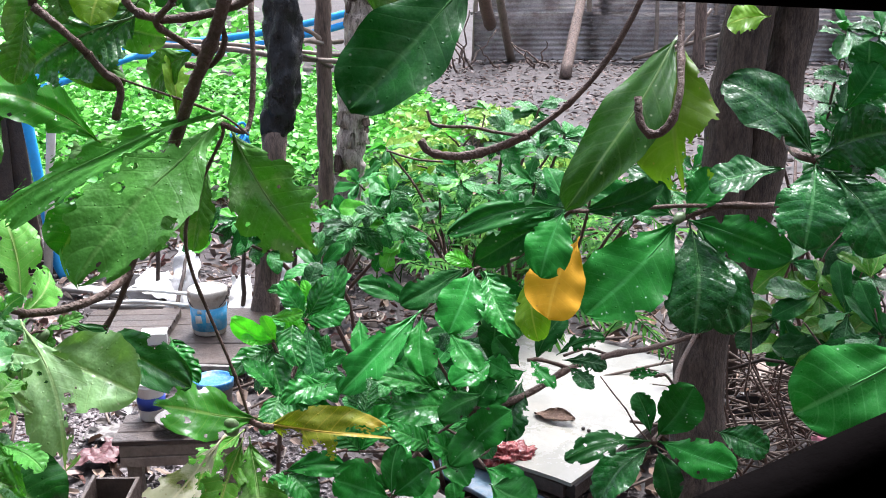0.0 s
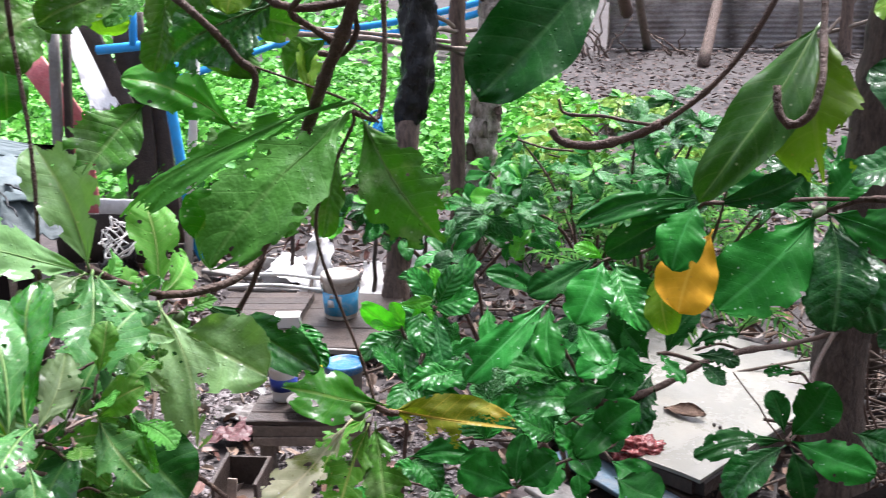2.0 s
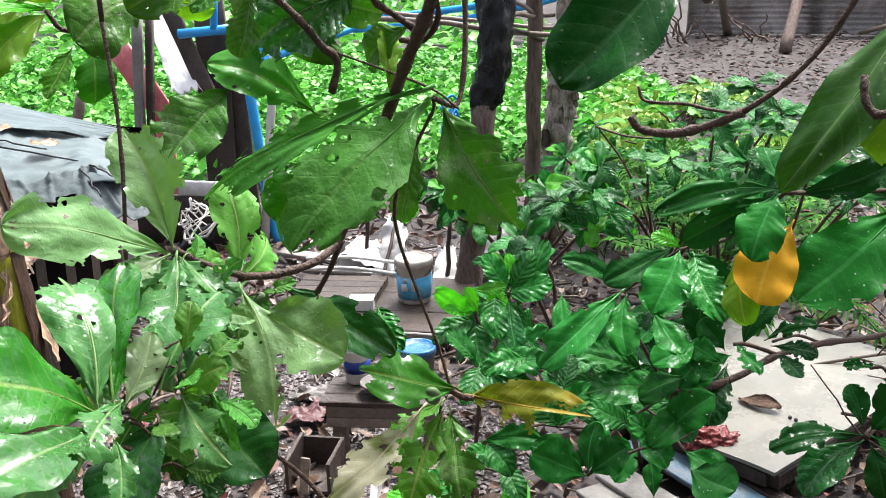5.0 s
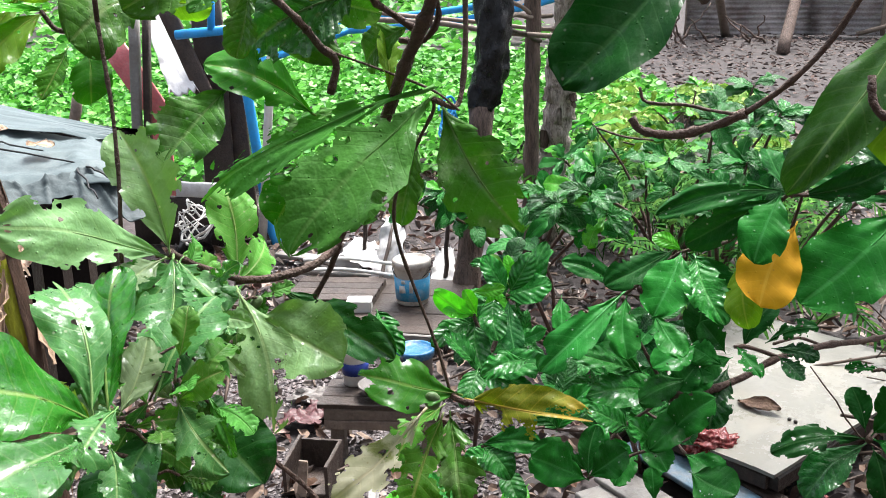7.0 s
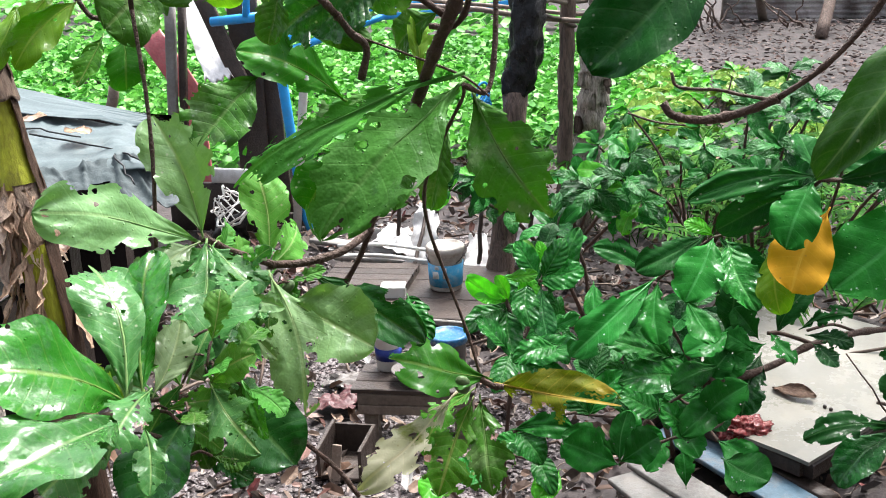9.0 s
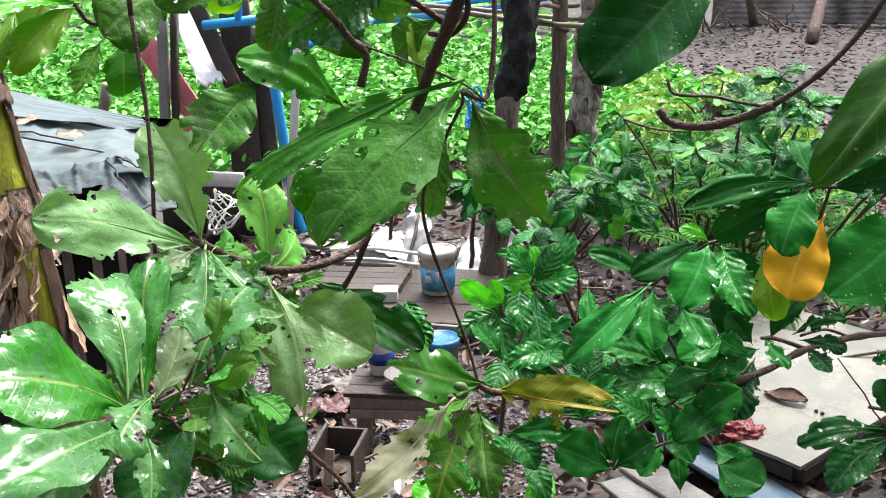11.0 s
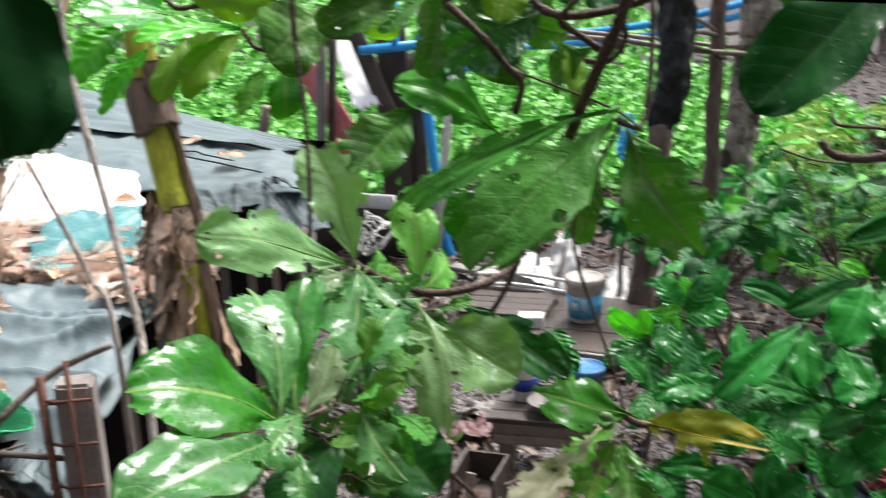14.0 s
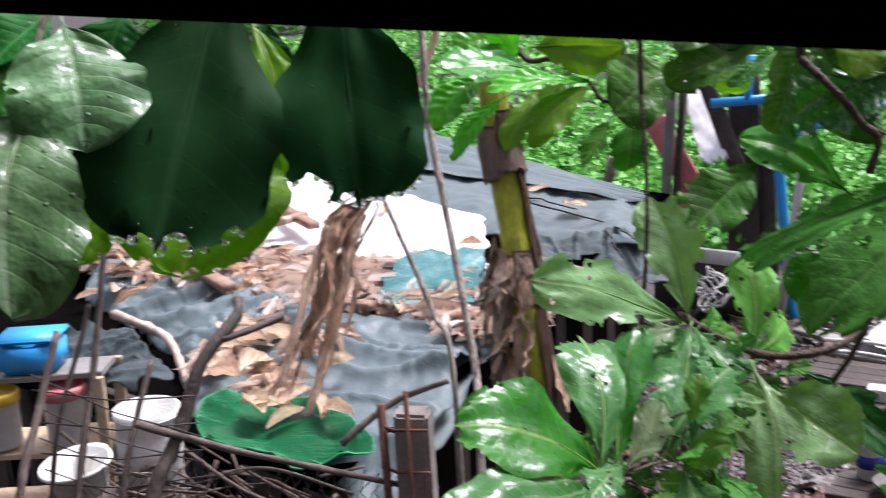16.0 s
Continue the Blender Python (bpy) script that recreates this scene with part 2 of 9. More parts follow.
def leaf_material(name, base, vein, rough=0.4, lateral=9.0, veins=0.5, spots=0.0, spot_col=(0.5, 0.5, 0.4), light=0.25, bump=0.5, edge=None, patch=None, rand=0.18, spec=None, ribs=0.3, wet=0.0, coat=0.0, pucker=1.6, film_ior=1.45, film_rough=0.16, relief=0.0025, blister=0.12):
    spec = spec if spec is not None else (0.65 if rough < 0.3 else (0.38 if rough < 0.41 else 0.25))
    N = Nodes(name)
    uv = N.n("SeparateXYZ", {0: N.n("TexCoord").outputs["UV"]})
    u, v = uv.outputs[0], uv.outputs[1]
    co = N.n("TexCoord").outputs["Object"]
    r = N.n("ObjectInfo").outputs["Random"]
    au = N.math("MULTIPLY", N.math("ABSOLUTE", N.math("SUBTRACT", u, 0.5)), 2.0)
    rib = N.span(au, 0.025, 0.075, 1.0, 0.0)
    ph = N.math("ADD", N.math("MULTIPLY", v, lateral), N.math("MULTIPLY", N.math("POWER", au, 1.3), -1.5))
    tri = N.math("ABSOLUTE", N.math("SUBTRACT", N.math("FRACT", ph), 0.5))
    lat = N.span(tri, 0.0, 0.075, 1.0, 0.0)
    big, fine = N.noise(9.0, 4, co), N.noise(90.0, 4, co)
    c = N.mix(N.span(big, 0.3, 0.7), rgb(base, 0.72), rgb(base, 1.25))
    c = N.mix(N.math("MULTIPLY", fine, 0.45), c, rgb(base, 0.6))
    if patch:
        c = N.mix(N.span(N.noise(14.0, 5, co, 0.65), 0.56, 0.64), c, rgb(patch))
    if edge:
        c = N.mix(N.span(N.math("ADD", v, N.math("MULTIPLY", big, 0.5)), 0.95, 1.35), c, rgb(edge))
    c = N.mix(N.math("MULTIPLY", lat, veins * 0.38), c, rgb(vein))
    net = N.n("TexVoronoi", {"Scale": 260.0, "Vector": co}, feature="DISTANCE_TO_EDGE").outputs["Distance"]
    c = N.mix(N.span(net, 0.0, 0.09, veins * 0.28, 0.0), c, rgb(vein, 0.8))
    c = N.mix(N.math("MULTIPLY", rib, veins), c, rgb(vein))
    if spots:
        vor = N.n("TexVoronoi", {"Scale": 110.0, "Vector": co})
        pick = N.math("GREATER_THAN", N.n("SeparateColor", {0: vor.outputs["Color"]}).outputs[0], 1 - spots)
        c = N.mix(N.math("MULTIPLY", N.span(vor.outputs["Distance"], 0.12, 0.3, 0.8, 0.0), pick), c, rgb(spot_col))
    k = N.span(r, 0, 1, 1 - rand, 1 + rand)
    c = N.mix(1.0, c, N.n("CombineColor", {0: N.math("MULTIPLY", k, N.span(r, 0, 1, 1.1, 0.9)), 1: k, 2: k}).outputs[0], "MULTIPLY")
    drop = N.n("TexVoronoi", {"Scale": 150.0, "Vector": co})
    bead = N.span(drop.outputs["Distance"], 0.1, 0.32, 1.0, 0.0)
    keep = N.math("GREATER_THAN", N.n("SeparateColor", {0: drop.outputs["Color"]}).outputs[1], 0.93)
    bead = N.math("MULTIPLY", bead, keep)
    quilt = N.math("MULTIPLY", N.math("COSINE", N.math("MULTIPLY", ph, 6.2832)), N.span(au, 0.0, 0.35, 0.0, 1.0))
    h = N.math("ADD", N.math("ADD", N.math("MULTIPLY", lat, -0.1), N.math("MULTIPLY", quilt, ribs * 0.4)), N.math("MULTIPLY", rib, -0.25))
    h = N.math("ADD", h, N.math("ADD", N.math("MULTIPLY", N.noise(22.0, 3, co), pucker), N.math("MULTIPLY", fine, 0.25)))
    h = N.math("ADD", h, N.math("MULTIPLY", N.span(N.noise(62.0, 2, co), 0.35, 0.65), pucker * blister))
    h = N.math("ADD", h, N.math("MULTIPLY", bead, 0.9))
    streak = N.noise(2.4, 3, N.n("CombineXYZ", {0: N.math("MULTIPLY", ph, 0.8), 1: N.math("MULTIPLY", u, 2.6), 2: N.math("MULTIPLY", r, 60.0)}).outputs[0], 0.55)
    film = N.span(N.math("ADD", N.math("MULTIPLY", streak, 0.55), N.math("MULTIPLY", N.noise(34.0, 4, co), 0.45)), 0.455 + wet, 0.515 + wet)
    rr = N.math("ADD", N.span(film, 0.0, 1.0, max(0.05, rough - 0.2), rough + 0.14), N.math("MULTIPLY", fine, 0.08))
    N.set(Specular_IOR_Level=N.span(film, 0.0, 1.0, spec * 1.25, spec * 0.45), Base_Color=c, Roughness=N.math("MAXIMUM", N.math("SUBTRACT", rr, N.math("MULTIPLY", bead, 0.35)), 0.06))
    if coat:
        N.set(Coat_Weight=N.span(film, 0.0, 1.0, coat, 0.0), Coat_Roughness=film_rough, Coat_IOR=film_ior)
    N.bump(h, bump, relief)
    tr = N.n("BsdfTranslucent", {"Color": N.mix(1.0, c, (1.1, 1.5, 0.35, 1), "MULTIPLY")})
    mx = N.n("MixShader", {0: light, 1: N.b.outputs[0], 2: tr.outputs[0]})
    N.t.links.new(mx.outputs[0], N.out.inputs[0])
    return N.m


def island_material(name, cols, rough=0.6, light=0.0, bump=0.3, shade=0.55):
    """Colour by piece, from a short row of colours."""
    N = Nodes(name)
    r = N.n("NewGeometry").outputs["Random Per Island"]
    ramp = N.t.nodes.new("ShaderNodeValToRGB")
    N.t.links.new(r, ramp.inputs[0])
    els = ramp.color_ramp.elements
    while len(els) < len(cols):
        els.new(0.5)
    for i, c in enumerate(cols):
        els[i].position, els[i].color = i / max(1, len(cols) - 1), rgb(c)
    co = N.n("TexCoord").outputs["Object"]
    f = N.noise(30.0, 4, co)
    c = N.mix(N.span(f, 0.3, 0.7), ramp.outputs[0], N.mix(1.0, ramp.outputs[0], (shade, shade, shade * 0.95, 1), "MULTIPLY"))
    N.set(Base_Color=c, Roughness=rough, Specular_IOR_Level=0.2)
    N.bump(f, bump, 0.01)
    if light:
        tr = N.n("BsdfTranslucent", {"Color": c})
        mx = N.n("MixShader", {0: light, 1: N.b.outputs[0], 2: tr.outputs[0]})
        N.t.links.new(mx.outputs[0], N.out.inputs[0])
    return N.m


MUD = plain("wet_mud", (0.056, 0.047, 0.046), 0.78, 0.8, 18, 0.6, (0.022, 0.02, 0.018), 0.8, 0.9, wet=0.12, spec=0.14)
LITTER = island_material("leaf_litter", [(0.08, 0.047, 0.035), (0.26, 0.16, 0.11), (0.13, 0.09, 0.072), (0.36, 0.26, 0.2), (0.06, 0.048, 0.042), (0.42, 0.35, 0.31), (0.19, 0.09, 0.075), (0.1, 0.075, 0.062)], 0.55)
FARLITTER = island_material("faded_litter", [(0.055, 0.04, 0.037), (0.12, 0.08, 0.066), (0.075, 0.057, 0.052), (0.2, 0.15, 0.13), (0.06, 0.045, 0.042), (0.15, 0.09, 0.075), (0.24, 0.21, 0.2)], 0.75)
SCRAP = island_material("plastic_scraps", [(0.35, 0.33, 0.32), (0.55, 0.54, 0.53), (0.15, 0.13, 0.12), (0.35, 0.1, 0.1), (0.45, 0.45, 0.46), (0.2, 0.17, 0.15), (0.12, 0.1, 0.09)], 0.4)
PALESCRAP = island_material("pale_scraps", [(0.15, 0.13, 0.13), (0.21, 0.18, 0.18), (0.11, 0.09, 0.09), (0.26, 0.23, 0.235), (0.07, 0.055, 0.055), (0.18, 0.145, 0.145)], 0.5)
COVER = island_material("ground_cover", [(0.02, 0.15, 0.012), (0.12, 0.46, 0.045), (0.26, 0.66, 0.13), (0.035, 0.23, 0.018), (0.18, 0.56, 0.075)], 0.4, 0.25)
BARK = plain("grey_brown_bark", (0.062, 0.046, 0.036), 0.75, 5, 60, 0.5, (0.05, 0.04, 0.03), 0.6, 1.0, stretch=(2.2, 2.2, 0.5))
TWIGBARK = plain("twig_bark", (0.09, 0.054, 0.04), 0.6, 20, 120, 0.45, (0.06, 0.04, 0.03), 0.5, 0.8)
BLACKBARK = plain("charred_bark", (0.005, 0.005, 0.006), 0.4, 14, 60, 0.7, (0.02, 0.018, 0.018), 0.5, 1.0, wet=0.16, spec=0.34, stretch=(1, 1, 0.5))
DEADBARK = plain("split_brown_bark", (0.15, 0.105, 0.085), 0.75, 9, 70, 0.7, (0.035, 0.024, 0.02), 0.85, 1.0, stretch=(2.2, 2.2, 0.3))
TRUNKBARK = plain("almond_bark", (0.075, 0.055, 0.042), 0.8, 15, 80, 0.85, (0.028, 0.02, 0.016), 0.85, 1.0, stretch=(1.5, 1.5, 0.45))
PALEBARK = plain("pale_bark", (0.4, 0.345, 0.3), 0.75, 11, 70, 0.65, (0.06, 0.042, 0.032), 0.9, 1.0, stretch=(2, 2, 0.4))
WOOD = plain("weathered_wood", (0.2, 0.16, 0.13), 0.65, 4, 45, 0.4, (0.06, 0.045, 0.035), 0.5, 0.6, wet=0.1, stretch=(1, 1, 1), random_val=0.25)
DARKWOOD = plain("wet_dark_wood", (0.055, 0.041, 0.034), 0.5, 4, 45, 0.45, (0.02, 0.017, 0.015), 0.5, 0.6, wet=0.12, random_val=0.2)
SOAKED = plain("soaked_wood", (0.24, 0.14, 0.1), 0.5, 4, 45, 0.35, (0.13, 0.07, 0.05), 0.5, 0.5, wet=0.1)
PALEWOOD = plain("pale_wood", (0.5, 0.38, 0.25), 0.6, 5, 50, 0.3, (0.2, 0.14, 0.1), 0.4, 0.5, random_val=0.15)
BLUEWOOD = plain("faded_blue_paint", (0.085, 0.15, 0.2), 0.55, 3, 40, 0.3, (0.25, 0.22, 0.2), 0.5, 0.4, wet=0.1)
GREYWOOD = plain("grey_board", (0.21, 0.2, 0.185), 0.55, 4, 40, 0.3, (0.16, 0.13, 0.11), 0.5, 0.5, wet=0.1)
DIRTYGREY = plain("dirty_grey_plastic", (0.15, 0.135, 0.125), 0.5, 5, 50, 0.3, (0.09, 0.075, 0.06), 0.6, 0.2)
CREAM = plain("cream_board", (0.215, 0.207, 0.176), 0.32, 1.6, 30, 0.12, (0.27, 0.24, 0.19), 0.4, 0.12, wet=0.12)
ZINC = plain("corrugated_zinc", (0.42, 0.4, 0.4), 0.5, 1.1, 25, 0.5, (0.16, 0.11, 0.09), 0.6, 0.2, metal=0.2)
WHITE = plain("white_plastic", (0.64, 0.63, 0.6), 0.35, 4, 40, 0.1, (0.4, 0.34, 0.27), 0.35, 0.1)
DIRTYPAIL = plain("stained_white_plastic", (0.68, 0.66, 0.63), 0.5, 7, 50, 0.2, (0.34, 0.3, 0.26), 0.35, 0.4)
DIRTYWHITE = plain("dirty_white_plastic", (0.52, 0.48, 0.43), 0.45, 5, 50, 0.2, (0.25, 0.18, 0.12), 0.7, 0.15)
SACK = plain("white_sacking", (0.66, 0.645, 0.63), 0.6, 6, 120, 0.12, (0.4, 0.36, 0.31), 0.4, 0.3)
BLUE = plain("bright_blue_plastic", (0.03, 0.32, 0.72), 0.35, 5, 40, 0.12, (0.1, 0.2, 0.3), 0.25, 0.1)
LABELBLUE = plain("blue_label", (0.06, 0.36, 0.62), 0.4, 8, 60, 0.15, (0.5, 0.55, 0.6), 0.4, 0.05)
NAVY = plain("navy_label", (0.02, 0.04, 0.22), 0.4, 8, 60, 0.2, None, 0, 0.05)
LIDBLUE = plain("dirty_blue_lid", (0.016, 0.12, 0.27), 0.35, 14, 60, 0.3, (0.4, 0.42, 0.42), 0.4, 0.15)
RED = plain("faded_red_paint", (0.58, 0.16, 0.17), 0.5, 5, 40, 0.25, (0.55, 0.3, 0.28), 0.5, 0.3)
PINK = plain("pink_plastic", (0.7, 0.25, 0.33), 0.45, 5, 40, 0.2, (0.4, 0.2, 0.2), 0.4, 0.2)
YELLOW = plain("yellow_plastic", (0.75, 0.5, 0.04), 0.4, 6, 50, 0.15, None, 0, 0.1)
TARP = plain("grey_green_tarp", (0.1, 0.128, 0.132), 0.55, 3, 60, 0.14, (0.18, 0.2, 0.2), 0.2, 0.15, wet=0.1, spec=0.2)
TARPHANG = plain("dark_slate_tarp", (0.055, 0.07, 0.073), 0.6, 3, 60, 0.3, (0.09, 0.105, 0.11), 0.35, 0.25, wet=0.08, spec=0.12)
BLEACHED = plain("bleached_wood", (0.46, 0.36, 0.29), 0.65, 5, 50, 0.35, (0.22, 0.15, 0.11), 0.5, 0.5)
DUSTPINK = plain("dusty_pink_film", (0.08, 0.028, 0.03), 0.45, 8, 50, 0.4, (0.12, 0.09, 0.08), 0.6, 0.3)
TARPDARK = plain("slate_tarp", (0.105, 0.135, 0.143), 0.45, 3, 60, 0.12, (0.17, 0.19, 0.2), 0.15, 0.3, wet=0.1, spec=0.2)
WHITETARP = plain("white_sheet", (0.82, 0.8, 0.79), 0.5, 3, 50, 0.06, (0.6, 0.54, 0.5), 0.3, 0.2)
TEAL = plain("teal_plastic", (0.045, 0.16, 0.16), 0.3, 5, 50, 0.3, (0.22, 0.3, 0.3), 0.6, 0.2, wet=0.1)
GREENDEEP = plain("deep_green_plastic", (0.008, 0.17, 0.065), 0.4, 5, 50, 0.3, (0.05, 0.2, 0.08), 0.4, 0.2)
GREENP = plain("green_plastic", (0.015, 0.26, 0.1), 0.35, 5, 50, 0.25, (0.15, 0.3, 0.12), 0.4, 0.2)
CONCRETE = plain("concrete", (0.25, 0.215, 0.195), 0.75, 5, 60, 0.25, (0.16, 0.13, 0.12), 0.5, 0.6)
RUST = plain("rusty_iron", (0.14, 0.06, 0.04), 0.75, 12, 90, 0.5, (0.05, 0.03, 0.025), 0.5, 0.7)
DRYCREAM = plain("cream_dry_leaf", (0.93, 0.8, 0.65), 0.7, 9, 70, 0.25, (0.55, 0.36, 0.25), 0.5, 0.6, light=0.2)
DRYLEAF = plain("dry_leaf", (0.66, 0.46, 0.33), 0.7, 9, 70, 0.35, (0.16, 0.09, 0.05), 0.5, 0.6, stretch=(3, 3, 0.6), light=0.3)
DRYPALE = plain("pale_dry_leaf", (0.86, 0.68, 0.54), 0.7, 9, 70, 0.35, (0.3, 0.16, 0.1), 0.5, 0.6, light=0.25)
STEM = plain("green_brown_stem", (0.36, 0.38, 0.03), 0.5, 4, 40, 0.5, (0.08, 0.05, 0.025), 0.6, 0.7, stretch=(1.5, 1.5, 0.5))
HUSK = plain("brown_husk", (0.42, 0.285, 0.19), 0.7, 9, 70, 0.5, (0.06, 0.035, 0.02), 0.5, 0.6, stretch=(3, 3, 0.6))
HUSKDARK = plain("dark_husk", (0.12, 0.072, 0.05), 0.6, 9, 70, 0.55, (0.03, 0.018, 0.012), 0.6, 0.6, stretch=(3, 3, 0.5))
HUSKGREY = plain("grey_brown_husk", (0.3, 0.22, 0.165), 0.7, 9, 70, 0.45, (0.1, 0.06, 0.045), 0.6, 0.6, stretch=(3, 3, 0.5))
HUSKDRY = plain("curled_brown_leaf", (0.2, 0.125, 0.085), 0.65, 9, 70, 0.5, (0.07, 0.045, 0.032), 0.6, 0.6)
STICKWOOD = plain("grey_stick", (0.11, 0.085, 0.075), 0.65, 9, 60, 0.45, (0.04, 0.03, 0.027), 0.5, 0.6, random_val=0.3)
# Near black without gloss; on the coop it paints in the gloom.
DARKHOLE = plain("board_black_and_gloom", (0.006, 0.005, 0.005), 0.95, 3, 30, 0.4, None, 0, 0.4, spec=0.0)
BLACKRUB = plain("black_rubber", (0.015, 0.015, 0.016), 0.5, 8, 60, 0.3, (0.06, 0.055, 0.05), 0.3, 0.3)
IRON = plain("dark_wire", (0.05, 0.045, 0.045), 0.6, 30, 90, 0.3, (0.12, 0.06, 0.04), 0.4, 0.2)
BAGRED = plain("red_bag_film", (0.16, 0.018, 0.018), 0.2, 12, 60, 0.35, (0.7, 0.35, 0.3), 0.4, 0.5)

